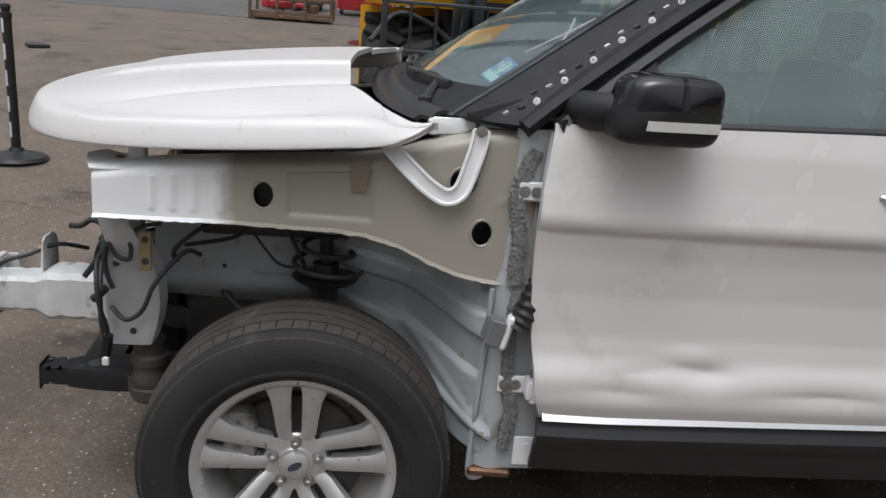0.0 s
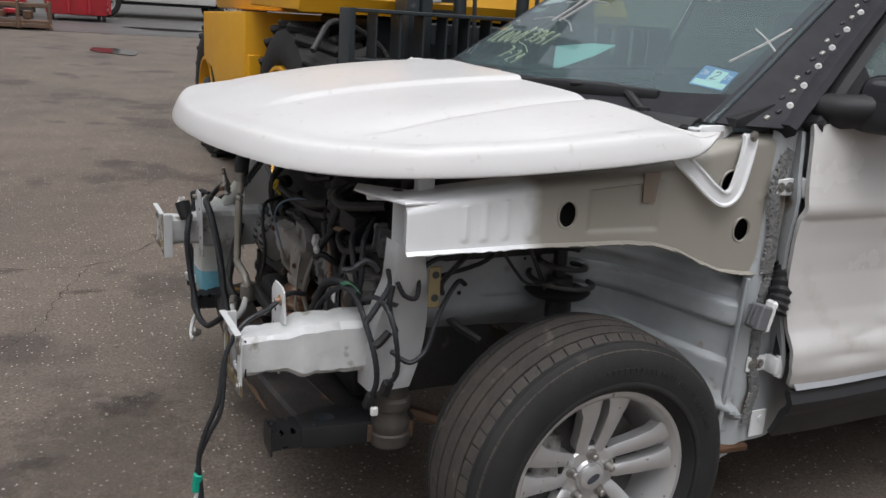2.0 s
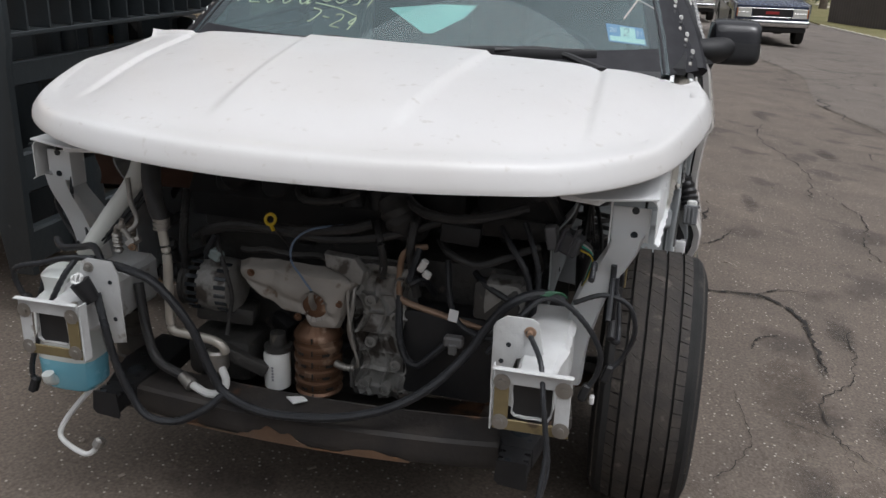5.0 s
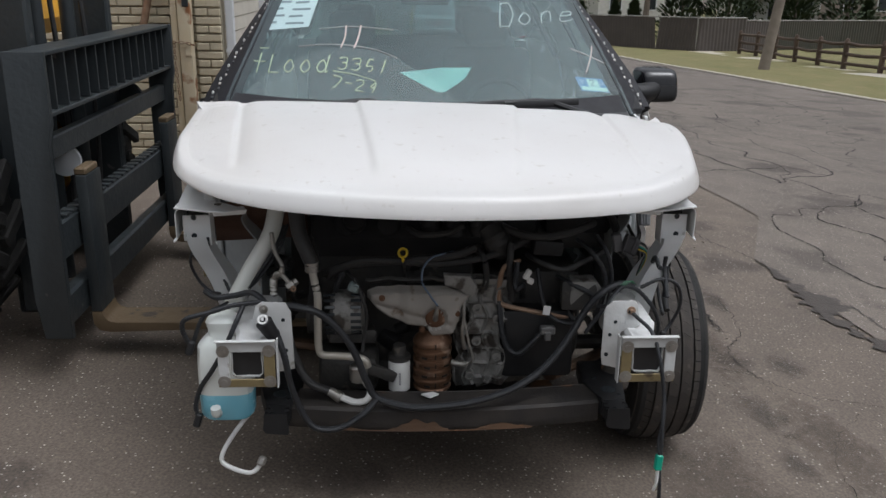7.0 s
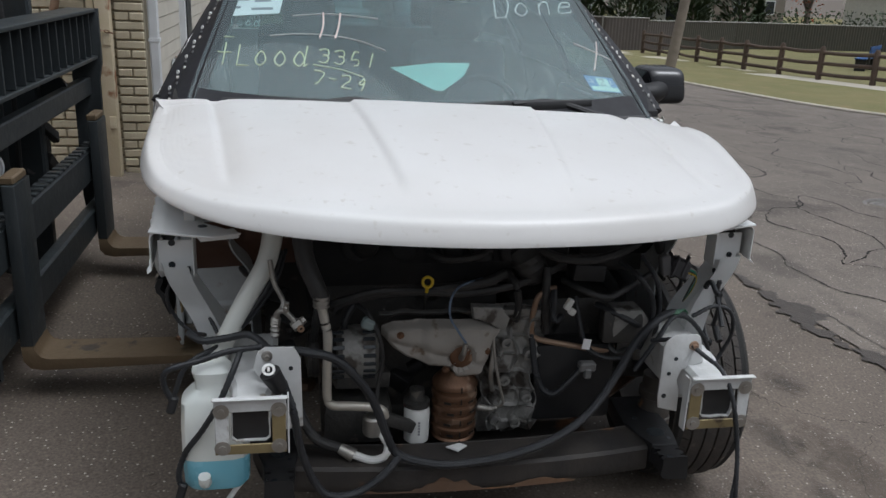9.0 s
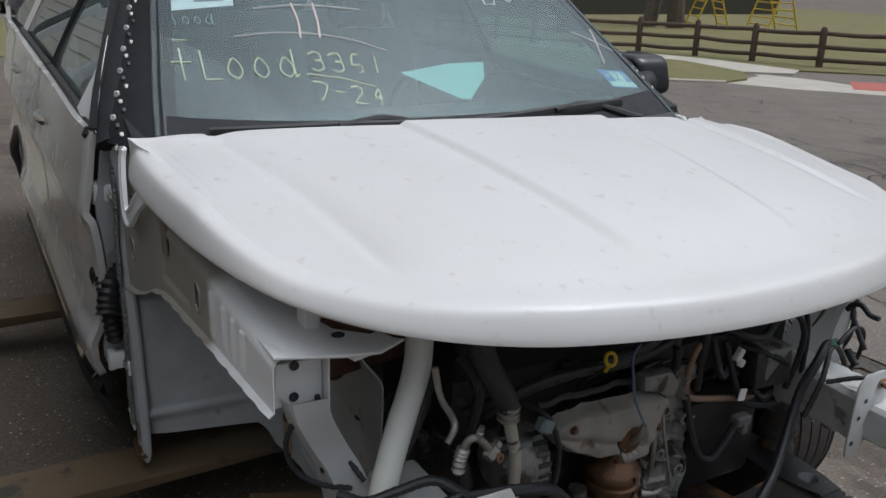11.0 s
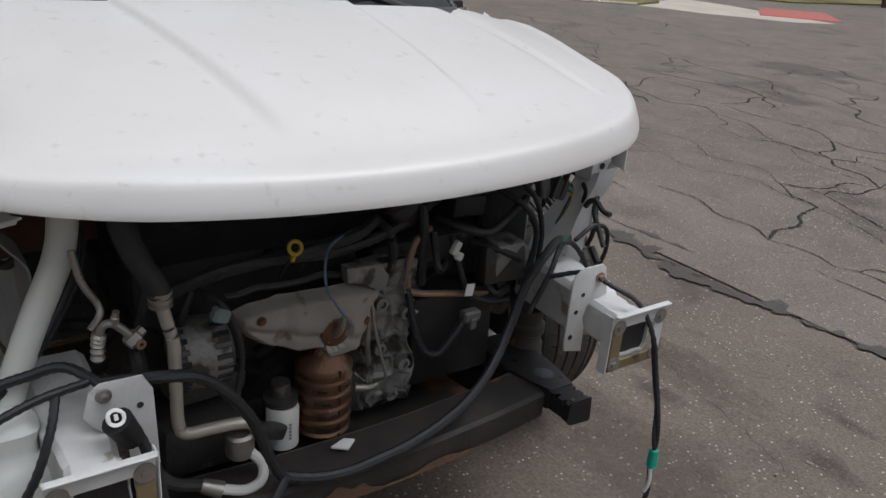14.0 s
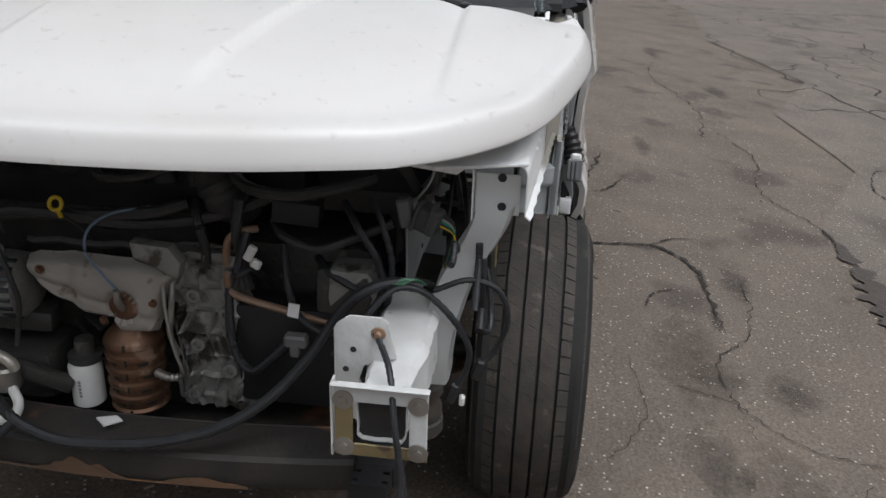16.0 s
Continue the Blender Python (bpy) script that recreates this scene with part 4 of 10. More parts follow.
def support_leg(s):
    """Sheet-metal strut that drops from the upper rail past the lower rail."""
    m = ymir(s)
    bm = bmesh.new()
    rows = [(-0.470, 0.792, 0.960, 0.036), (-0.466, 0.780, 0.915, 0.038), (-0.452, 0.752, 0.855, 0.046), (-0.447, 0.724, 0.80, 0.058), (-0.447, 0.704, 0.74, 0.069), (-0.450, 0.692, 0.68, 0.072), (-0.456, 0.685, 0.62, 0.068), (-0.464, 0.682, 0.565, 0.058)]
    mid = smooth_path([r[:3] for r in rows], 6)
    V = []
    for i, p in enumerate(mid):
        w = lerp_table(i / 6, list(enumerate(r[3] for r in rows)))
        col = []
        for k in range(15):
            a = -1 + k / 7
            out = 0.012 - 0.010 * abs(a) ** 4 - 0.030 * smoothstep(0.86, 1.0, abs(a)) - 0.028 * smoothstep(0.97, 1.0, abs(a))
            out -= 0.006 * math.exp(-((p.z - 0.615) / 0.02) ** 2 - ((abs(a) - 0.42) / 0.12) ** 2)
            out += 0.005 * math.exp(-(a / 0.3) ** 2) * smoothstep(0.66, 0.72, p.z)
            col.append(bm.verts.new(m((p.x + w * min(1, abs(a) / 0.93) * math.copysign(1, a), p.y + out, p.z))))
        V.append(col)
    for a, b in zip(V, V[1:]):
        for k in range(14):
            bm.faces.new((a[k], a[k + 1], b[k + 1], b[k]))
    bmesh.ops.solidify(bm, geom=bm.faces[:], thickness=0.003)
    leg = part("support_leg", bm, INNERW, car, "white pressed support leg")
    bm = bmesh.new()
    box(bm, m((-0.398, 0.772, 0.845)), (0.030, 0.006, 0.10), None, 0.003)
    part("leg_bracket", bm, BRASS, leg)
    for x, z in ((-0.452, 0.605), (-0.478, 0.80), (-0.398, 0.875), (-0.398, 0.82)):
        y = 0.6965 if z < 0.7 else 0.735 if x < -0.45 else 0.7755
        bm = bmesh.new()
        lathe(bm, [(0, 0), (0.009, 0), (0.009, 0.002), (0, 0.002)], Matrix.Translation(m((x, y, z))) @ pose(0, 0, 0, -90 * s, 0, 0), 10)
        part("leg_hole", bm, WINDK, leg)


def strut(s):
    m = ymir(s)
    bm = bmesh.new()
    tube(bm, [m((0.03, 0.66, 0.50)), m((0.03, 0.645, 0.80))], 0.035, 14, 0)
    st = part("strut", bm, BLACKP, car, "black suspension strut with coil spring")
    bm = bmesh.new()
    pts = [(0.03 + (0.094 - 0.0035 * a) * math.cos(a), 0.64 + (0.094 - 0.0035 * a) * math.sin(a), 0.777 + 0.046 * a / 6.283) for a in [0.25 * k for k in range(52)]]
    tube(bm, [m(p) for p in pts], 0.0072, 8, 0)
    part("coil_spring", bm, DARKM, st)
    for z, r in ((0.752, 0.088), (0.885, 0.07)):
        bm = bmesh.new()
        lathe(bm, [(0.03, 0), (r * 0.9, 0.0), (r, 0.01), (r * 0.9, 0.014), (0.03, 0.02)], Matrix.Translation(m((0.03, 0.64, z))), 24)
        part("spring_seat", bm, BLACKP, st)
    bm = bmesh.new()
    tube(bm, [m((0.03, 0.64, 0.80)), m((0.03, 0.64, 0.93))], 0.018, 10, 0)
    part("bump_stop", bm, BLACKP, st)


def wheel_well(s):
    """Inner wing with pressed ribs, and the arch roof behind the axle."""
    m = ymir(s)
    bm = bmesh.new()
    def f(u, v):
        x = -0.42 + 0.88 * u
        low = lerp_table(x, [(-0.42, 0.66), (0.05, 0.62), (0.16, 0.56), (0.30, 0.44), (0.46, 0.40)] if s < 0 else [(-0.42, 0.66), (-0.30, 0.60), (-0.05, 0.46), (0.2, 0.43), (0.27, 0.47), (0.46, 0.40)])
        z = low + (1.0 - low) * v
        y = 0.585 + 0.06 * smoothstep(0.15, 0.4, x) + 0.24 * smoothstep(0.24, 0.47, x) * (1 - 0.75 * smoothstep(0.80, 0.90, z))
        if s < 0:
            z1, z2, z3 = 0.833 - 0.177 * (x - 0.05), 0.785 - 0.22 * (x - 0.05), 0.700 - 0.28 * (x - 0.08)
            on = smoothstep(0.05, 0.13, x) * (1 - 0.6 * smoothstep(0.40, 0.46, x))
            y += on * (0.032 * (1 - smoothstep(z1 - 0.008, z1 + 0.006, z)) - 0.030 * (1 - smoothstep(z2 - 0.006, z2 + 0.008, z)))
            y += on * (0.034 * (1 - smoothstep(z3 - 0.010, z3 + 0.008, z)) + 0.010 * math.exp(-((z - z1 - 0.045) / 0.010) ** 2))
            y += 0.010 * math.exp(-((z - 0.60 + 0.9 * (x - 0.30)) / 0.014) ** 2) * smoothstep(0.2, 0.26, x)
            y += 0.006 * (smoothstep(-0.165, -0.158, x) - smoothstep(-0.06, -0.05, x)) * smoothstep(0.74, 0.75, z)
        y += 0.020 * math.exp(-((z - 0.46 - 0.5 * (0.45 - x)) / 0.012) ** 2) * smoothstep(0.25, 0.3, x)
        y -= 0.10 * (1 - smoothstep(0.60, 0.72, z)) * (1 - smoothstep(0.0, 0.2, x)) * (s < 0)
        y += 0.008 * math.exp(-((z - 0.50 - 0.1 * (x + 0.1)) / 0.010) ** 2) * smoothstep(-0.22, -0.19, x) * (1 - smoothstep(0.05, 0.08, x)) * (s > 0)
        y += 0.05 * smoothstep(0.9, 1.0, z)
        y += 0.004 * noise.noise((x * 9, z * 9, 1.0))
        return m((x, y, z))
    sheet(bm, f, 60, 110, 0.004 * (1 if s > 0 else -1))
    w = part("inner_wing", bm, WINGW, car, "grey dusty inner wing panel, its shade put into the tone")
    if s < 0:
        bm = bmesh.new()
        tube(bm, [m(q) for q in ((-0.33, 0.655, 0.83), (-0.2, 0.65, 0.86), (-0.14, 0.65, 0.92), (-0.10, 0.65, 0.93), (-0.03, 0.65, 0.80), (0.0, 0.66, 0.73), (0.06, 0.67, 0.70))], 0.006, 6, 6)
        part("brake_line", bm, HOSE, w)
        bm = bmesh.new()
        tube(bm, [m(q) for q in ((-0.34, 0.70, 0.80), (-0.345, 0.705, 0.83), (-0.30, 0.70, 0.875), (-0.22, 0.68, 0.93), (-0.20, 0.66, 0.965))], 0.0065, 6, 6)
        part("brake_line", bm, HOSE, w)
        bm = bmesh.new()
        tube(bm, [m(q) for q in ((-0.20, 0.66, 0.965), (-0.17, 0.665, 0.90), (-0.12, 0.67, 0.83), (-0.08, 0.672, 0.795), (0.0, 0.67, 0.79))], 0.004, 6, 6)
        part("sensor_lead", bm, HOSE, w)
        for x, z, r in ((-0.24, 0.76, 0.006), (-0.10, 0.755, 0.005), (-0.28, 0.87, 0.007), (-0.06, 0.90, 0.008), (-0.12, 0.86, 0.004), (-0.05, 0.84, 0.004)):
            bm = bmesh.new()
            lathe(bm, [(0, 0), (r, 0), (r, 0.002), (0, 0.002)], Matrix.Translation(m((x, 0.592, z))) @ pose(0, 0, 0, 90, 0, 0), 10)
            part("wing_hole", bm, CRACKM, w)


def tyre_and_rim(name, at, s, label, inner=True):
    """A road wheel: grooved tyre, five split-spoke alloy rim, cap, nuts, brake."""
    top = new(name)
    top.parent = car
    top.matrix_world = pose(*at, 0, 0, 0)
    top["label"] = label
    R = 0.381
    M = pose(0, 0, 0, 90, 0, 0)            # local z (axle) onto -y: outer side is -y
    if s > 0:
        M = pose(0, 0, 0, -90, 0, 0)
    bm = bmesh.new()
    W = 0.138
    prof = [(0.243, W * 0.70), (0.248, W * 0.83), (0.266, W * 0.97), (0.30, W * 1.02), (0.329, W * 1.0), (0.350, W * 0.94), (0.364, W * 0.86), (0.370, W * 0.80)]
    lathe(bm, prof + [(0.370, 0), (0.370, -W * 0.80)] + [(r, -h) for r, h in prof[::-1][1:]] + [(0.23, 0)], M, 72, True)
    t = part("tyre", bm, RUBBER, top)
    # tread ribs and shoulder blocks
    bm = bmesh.new()
    def ring(h0, h1, r0, r1, blocks, cut, skew=0.0, chev=0.0):
        for k in range(blocks):
            a0, a1 = 2 * math.pi * k / blocks, 2 * math.pi * (k + 1 - cut) / blocks
            q = []
            for a in (a0, (a0 + a1) / 2, a1):
                for h, sk in ((h0, -skew), (h1, skew)):
                    rr = lerp_table(abs(h), [(0, r1), (W * 0.62, r1 - 0.002), (W * 0.80, r1 - 0.009), (W * 0.92, r1 - 0.024)])
                    ca, sa = math.cos(a + sk), math.sin(a + sk)
                    q.append((bm.verts.new(M @ Vector((ca * rr, sa * rr, h))), bm.verts.new(M @ Vector((ca * (rr - 0.011), sa * (rr - 0.011), h)))))
            for i in (0, 2):
                (a, al), (b, bl), (c, cl), (d, dl) = q[i], q[i + 1], q[i + 2], q[i + 3]
                bm.faces.new((a, b, d, c))
                bm.faces.new((a, c, cl, al))
                bm.faces.new((d, b, bl, dl))
            (a, al), (b, bl) = q[0], q[1]
            bm.faces.new((b, a, al, bl))
            (a, al), (b, bl) = q[4], q[5]
            bm.faces.new((a, b, bl, al))
    ring(-W * 0.13, W * 0.13, 0.36, R, 46, 0.018, 0.030)
    ring(W * 0.18, W * 0.46, 0.36, R, 54, 0.022, 0.034)
    ring(-W * 0.46, -W * 0.18, 0.36, R, 54, 0.022, 0.034)
    ring(W * 0.51, W * 0.92, 0.36, R, 62, 0.09, 0.012)
    ring(-W * 0.92, -W * 0.51, 0.36, R, 62, 0.09, 0.012)
    part("tread", bm, TREAD, t, "worn dusty tread")
    # raised sidewall band
    bm = bmesh.new()
    lathe(bm, [(0.268, W * 1.0), (0.272, W * 1.012), (0.278, W * 1.01), (0.282, W * 1.0)], M, 72)
    for k in range(26):
        a = 0.4 + k * 0.052
        box(bm, M @ Vector((0.312 * math.cos(a), 0.312 * math.sin(a), W * 1.015)), (0.012, 0.010, 0.003), M.to_3x3() @ Matrix.Rotation(a, 3, "Z"), 0.0)
    part("sidewall_band", bm, RUBBER, t)
    bm = bmesh.new()
    h0 = W * 0.66
    lathe(bm, [(0.205, -W * 0.8), (0.20, -0.02), (0.212, 0.04), (0.222, h0 - 0.02), (0.236, h0 + 0.002), (0.247, h0 + 0.012), (0.246, h0 + 0.018), (0.236, h0 + 0.018), (0.226, h0 + 0.010), (0.217, h0 - 0.012), (0.205, 0.035), (0.193, -0.02), (0.195, -W * 0.8)], M, 72, True)
    rim = part("rim", bm, ALLOY, top, "silver split-spoke alloy rim")
    for k in range(5):
        a = 2 * math.pi * k / 5 + math.pi / 2
        for side in (-1, 1):
            bm = bmesh.new()
            rows = []
            for r, off, w, h in ((0.05, 0.020, 0.019, h0 - 0.038), (0.085, 0.030, 0.018, h0 - 0.028), (0.13, 0.033, 0.020, h0 - 0.012), (0.18, 0.037, 0.023, h0 + 0.003), (0.210, 0.042, 0.030, h0 + 0.006), (0.232, 0.048, 0.043, h0 + 0.004)):
                c = Vector((r, side * off, 0))
                rows.append([Vector((c.x, c.y + w * p, h + z)) for p, z in ((-1, -0.035), (-1, -0.006), (-0.55, 0.0), (0.55, 0.0), (1, -0.006), (1, -0.035))])
            V = [[bm.verts.new(M @ (Matrix.Rotation(a, 4, "Z") @ q)) for q in row] for row in rows]
            for p, q in zip(V, V[1:]):
                for i in range(6):
                    bm.faces.new((p[i], p[(i + 1) % 6], q[(i + 1) % 6], q[i]))
            bm.faces.new(V[0])
            bm.faces.new(V[-1][::-1])
            part("spoke", bm, ALLOY, rim)
    bm = bmesh.new()
    lathe(bm, [(0, -0.02), (0.082, -0.02), (0.086, h0 - 0.05), (0.074, h0 - 0.036), (0.045, h0 - 0.034), (0.040, h0 - 0.028), (0.0, h0 - 0.028)], M, 40)
    part("hub", bm, ALLOY, rim)
    bm = bmesh.new()
    lathe(bm, [(0.034, h0 - 0.028), (0.033, h0 - 0.020), (0.026, h0 - 0.016), (0, h0 - 0.015)], M, 32)
    part("centre_cap", bm, ALLOY, rim)
    bm = bmesh.new()
    lathe(bm, [(0, 0), (0.019, 0), (0.019, 0.0015), (0, 0.002)], M @ Matrix.Translation((0, 0, h0 - 0.0152)) @ Matrix.Rotation(0.5, 4, "Z") @ Matrix.Diagonal((1, 0.5, 1, 1)), 24)
    part("cap_badge", bm, mat("dark_badge", (0.05, 0.055, 0.07), 0.3), rim)
    for k in range(5):
        a = 2 * math.pi * k / 5 + math.pi / 2
        bm = bmesh.new()
        lathe(bm, [(0.015, h0 - 0.038), (0.015, h0 - 0.033), (0.010, h0 - 0.032), (0.0095, h0 - 0.014), (0.006, h0 - 0.011), (0, h0 - 0.011)], M @ Matrix.Translation((0.057 * math.cos(a), 0.057 * math.sin(a), 0)), 12)
        part("lug_nut", bm, STEEL, rim)
    bm = bmesh.new()
    lathe(bm, [(0, 0.0), (0.165, 0.0), (0.168, 0.004), (0.168, 0.026), (0.165, 0.03), (0.09, 0.03), (0.085, 0.05), (0, 0.05)], M, 40)
    br = part("brake_disc", bm, DARKM, top, "dull brake disc")
    bm = bmesh.new()
    box(bm, M @ Vector((-0.135, 0.06 * (1 if s < 0 else -1), 0.03)), (0.08, 0.15, 0.075), M.to_3x3(), 0.015, 2)
    part("caliper", bm, ALUM, top)
    bm = bmesh.new()
    tube(bm, [M @ Vector((0, 0, 0.0)), M @ Vector((0, 0, -0.30))], 0.03, 10, 0)
    part("axle_stub", bm, DARKM, top)
    return top


for s in (-1, 1):
    apron(s)
    pillar(s)
    hinge(s)
    crash_rail(s)
    support_leg(s)
    if s < 0:
        strut(s)
    wheel_well(s)
tyre_and_rim("front_wheel", (-0.012, -0.860, 0.368), -1, "worn tyre on silver split-spoke alloy wheel")
tyre_and_rim("rear_wheel", (2.85, -0.868, 0.374), -1, "rear wheel with silver alloy rim", False)


# ---- body behind the bay ----
PROFILE = [(0.38, 0.90), (0.44, 0.955), (0.55, 0.972), (0.60, 0.990), (0.655, 0.993), (0.70, 0.982), (0.76, 0.972), (0.86, 0.968), (0.95, 0.973), (1.030, 0.984), (1.040, 0.986), (1.048, 0.983), (1.12, 0.968), (1.20, 0.954), (1.26, 0.937)]


def side_y(x, z):
    y = lerp_table(z, PROFILE)
    return y - 0.012 * smoothstep(0.75, 0.5, x) - 0.05 * smoothstep(2.9, 3.9, x)


def belt(x):
    return lerp_table(x, [(0.53, 1.238), (1.3, 1.262), (2.5, 1.30), (3.6, 1.34)])


def front_x(z):
    return lerp_table(z, [(0.55, 0.572), (0.62, 0.550), (0.80, 0.527), (1.0, 0.517), (1.11, 0.522), (1.24, 0.537)])


def dents(x, z, s):
    if s > 0:
        return 0.0
    d = -0.016 * math.exp(-((x - 0.95) / 0.060) ** 2 - ((z - 0.675) / 0.026) ** 2)
    d += 0.007 * math.exp(-((x - 0.90) / 0.05) ** 2 - ((z - 0.722) / 0.016) ** 2)
    d -= 0.006 * math.exp(-((x - 0.78) / 0.10) ** 2 - ((z - 0.672 - 0.15 * (x - 0.78)) / 0.018) ** 2)
    d -= 0.010 * math.exp(-((x - 1.25) / 0.14) ** 2 - ((z - 0.64) / 0.02) ** 2)
    d -= 0.008 * math.exp(-((x - 0.74) / 0.08) ** 2 - ((z - 0.635) / 0.018) ** 2)
    return d


def panel(name, s, x0, x1, z0, z1, material, parent, label="", nu=34, nv=34, off=0.0, thick=0.02, cut=None):
    """An outer body panel between two edges that may follow the height."""
    bm = bmesh.new()
    def f(u, v):
        zb, zt = z0, z1
        top = zt((x0(zb) + x1(zb)) / 2) if callable(zt) else zt
        z = zb + (top - zb) * v
        a, b = x0(z), x1(z)
        x = a + (b - a) * u
        if callable(zt):
            z = zb + (zt(x) - zb) * v
        y = side_y(x, z) + off + dents(x, z, s) - 0.010 * (1 - smoothstep(1.010, 1.036, z)) + 0.012 * (1 - smoothstep(0.64, 0.72, z))
        e = min(u * (b - a), (1 - u) * (b - a), v * (z1(x) - z0 if callable(z1) else z1 - z0), 0.012)
        y -= 0.006 * (1 - e / 0.012) ** 2
        return (x, s * y, z)
    sheet(bm, f, nu, nv, thick * (1 if s > 0 else -1), cut)
    return part(name, bm, material, parent, label)


def door_handle(parent, s, x, z):
    h = part("door_handle", _handle(s, x, z), CHROME, parent, "chrome pull handle")
    bm = bmesh.new()
    lathe(bm, [(0, -0.004), (0.045, -0.004), (0.05, 0.0), (0.045, 0.002), (0, 0.0005)], Matrix.Translation((x + 0.03, s * (side_y(x, z) + 0.0005), z)) @ pose(0, 0, 0, -90 * s, 0, 0), 24)
    part("handle_cup", bm, WHITE, h)


def _handle(s, x, z):
    bm = bmesh.new()
    y = side_y(x, z)
    tube(bm, [(x - 0.07, s * (y + 0.004), z - 0.004), (x - 0.06, s * (y + 0.022), z - 0.002), (x, s * (y + 0.032), z), (x + 0.06, s * (y + 0.026), z + 0.003), (x + 0.085, s * (y + 0.012), z + 0.005)], 0.014, 10, 5, 0, 0.8)
    lathe(bm, [(0, 0), (0.018, 0), (0.018, 0.012), (0, 0.016)], Matrix.Translation((x + 0.095, s * (y + 0.002), z + 0.006)) @ pose(0, 0, 0, -90 * s, 0, 0), 16)
    return bm


def roof_in(x, z):
    """Half-width of the glass house at height z."""
    zb = belt(x)
    k = max(0, (z - zb) / (1.72 - zb))
    return side_y(x, zb) - 0.015 - 0.235 * k - 0.02 * k * k


def apillar_x(z, front=True):
    return lerp_table(z, [(1.22, 0.43), (1.317, 0.55), (1.426, 0.70), (1.55, 0.885), (1.70, 1.13)]) + (0 if front else 0.09)


DOORX = [(lambda z: front_x(z), lambda z: 1.535 + 0.02 * (z - 0.8)), (lambda z: 1.541 + 0.02 * (z - 0.8), lambda z: lerp_table(z, [(0.55, 2.36), (0.75, 2.42), (0.95, 2.55), (1.35, 2.60)]))]
for s in (-1, 1):
    m = ymir(s)
    for k, (a, b) in enumerate(DOORX):
        d = panel("front_door" if k == 0 else "rear_door", s, a, b, 0.553, belt, WHITE, car, ("dented white front door" if s < 0 else "white front door") if k == 0 else "white rear door", 64, 72)
        door_handle(d, s, 1.36 if k == 0 else 2.36, 1.132 if k == 0 else 1.165)
        bm = bmesh.new()
        def f(u, v, a=a, b=b):
            x = a(0.6) + 0.012 + (b(0.6) - a(0.6) - 0.02) * u
            z = 0.545 + 0.018 * v + (0.012 * u if k == 0 else 0)
            return (x, s * (side_y(x, 0.58) + 0.022 - 0.014 * v), z)
        sheet(bm, f, 20, 4, 0.006 * (1 if s > 0 else -1))
        part("chrome_strip", bm, CHROME, d)
        bm = bmesh.new()
        def f(u, v, a=a, b=b):
            x = a(0.6) + 0.002 + (b(0.6) - a(0.6) - 0.004) * u
            z = 0.405 + 0.138 * v + (0.012 * u * v if k == 0 else 0)
            y = side_y(x, 0.56) + 0.006 + 0.016 * math.exp(-((v - 0.72) / 0.12) ** 2) - 0.035 * (1 - v) ** 2
            return (x, s * y, z)
        sheet(bm, f, 24, 12, 0.02 * (1 if s > 0 else -1))
        part("lower_cladding", bm, CLAD, d, "dark grey plastic sill cladding")
        # upper frame and glass
        bm = bmesh.new()
        def g(u, v, a=a, b=b):
            zt = 1.685
            zb = belt(a(1.2)) - 0.02
            xf = lambda z: apillar_x(z, False) + 0.02 if k == 0 else 1.56 + 0.05 * (z - 1.25)
            xb = lambda z: 1.535 + 0.05 * (z - 1.25) if k == 0 else lerp_table(z, [(1.25, 2.60), (1.7, 2.50)])
            z = zb + (zt - zb) * v
            x = xf(z) + (max(xb(z), xf(z) + 0.01) - xf(z)) * u
            return (x, s * (roof_in(x, z) - 0.012), z)
        sheet(bm, g, 16, 10, 0.004 * (1 if s > 0 else -1))
        gl = part("door_window", bm, SIDEGLASS if k == 0 else TINTED, d, "clear teal side glass" if k == 0 else "dark tinted side glass")
        gl.visible_shadow = False
        bm = bmesh.new()
        if k == 0:
            P = [(apillar_x(z, False) + 0.005, roof_in(0.8, z) + 0.002, z) for z in (1.235, 1.33, 1.43, 1.53, 1.62, 1.70)]
            P = [(0.56, 0.945, 1.236)] + P + [(1.55, roof_in(1.5, 1.71), 1.71)]
        else:
            P = [(1.56, roof_in(1.55, 1.25), 1.25), (1.585, roof_in(1.57, 1.70), 1.70), (2.50, roof_in(2.45, 1.70), 1.70)]
        tube(bm, [m(p) for p in P], 0.030, 6, 0, 0, 0.6)
        part("window_frame", bm, PILLARB, d)
        bm = bmesh.new()
        tube(bm, [m((x, side_y(x, belt(x)) - 0.012, belt(x) + 0.006)) for x in [a(1.24) + 0.005 + (b(1.24) - a(1.24) - 0.01) * t / 8 for t in range(9)]], 0.014, 6, 0, 0, 0.8)
        part("belt_strip", bm, BLACKP, d)
        if k == 0:
            bm = bmesh.new()
            def sail(u, v):
                z = 1.235 + 0.21 * v
                x0 = apillar_x(z, False) - 0.01
                x = x0 + (max(0.80 - 0.06 * v, x0 + 0.004) - x0) * u
                return (x, s * (roof_in(x, max(z, belt(x))) + 0.006), z)
            sheet(bm, sail, 8, 10, 0.012 * (1 if s > 0 else -1))
            part("mirror_sail", bm, PILLARB if s < 0 else INNERW, d)
            bm = bmesh.new()
            def h(u, v):
                z = 0.56 + 0.66 * v
                x = front_x(z) + 0.004 + 0.03 * u
                return (x, s * (side_y(x, z) - 0.022 - 0.09 * u), z)
            sheet(bm, h, 3, 16, 0.01)
            part("door_edge", bm, INNERG, d)
            # interior door card
            bm = bmesh.new()
            box(bm, m((1.08, 0.86, 0.90)), (0.85, 0.05, 0.62), None, 0.03, 2)
            part("door_card", bm, DASH, d)
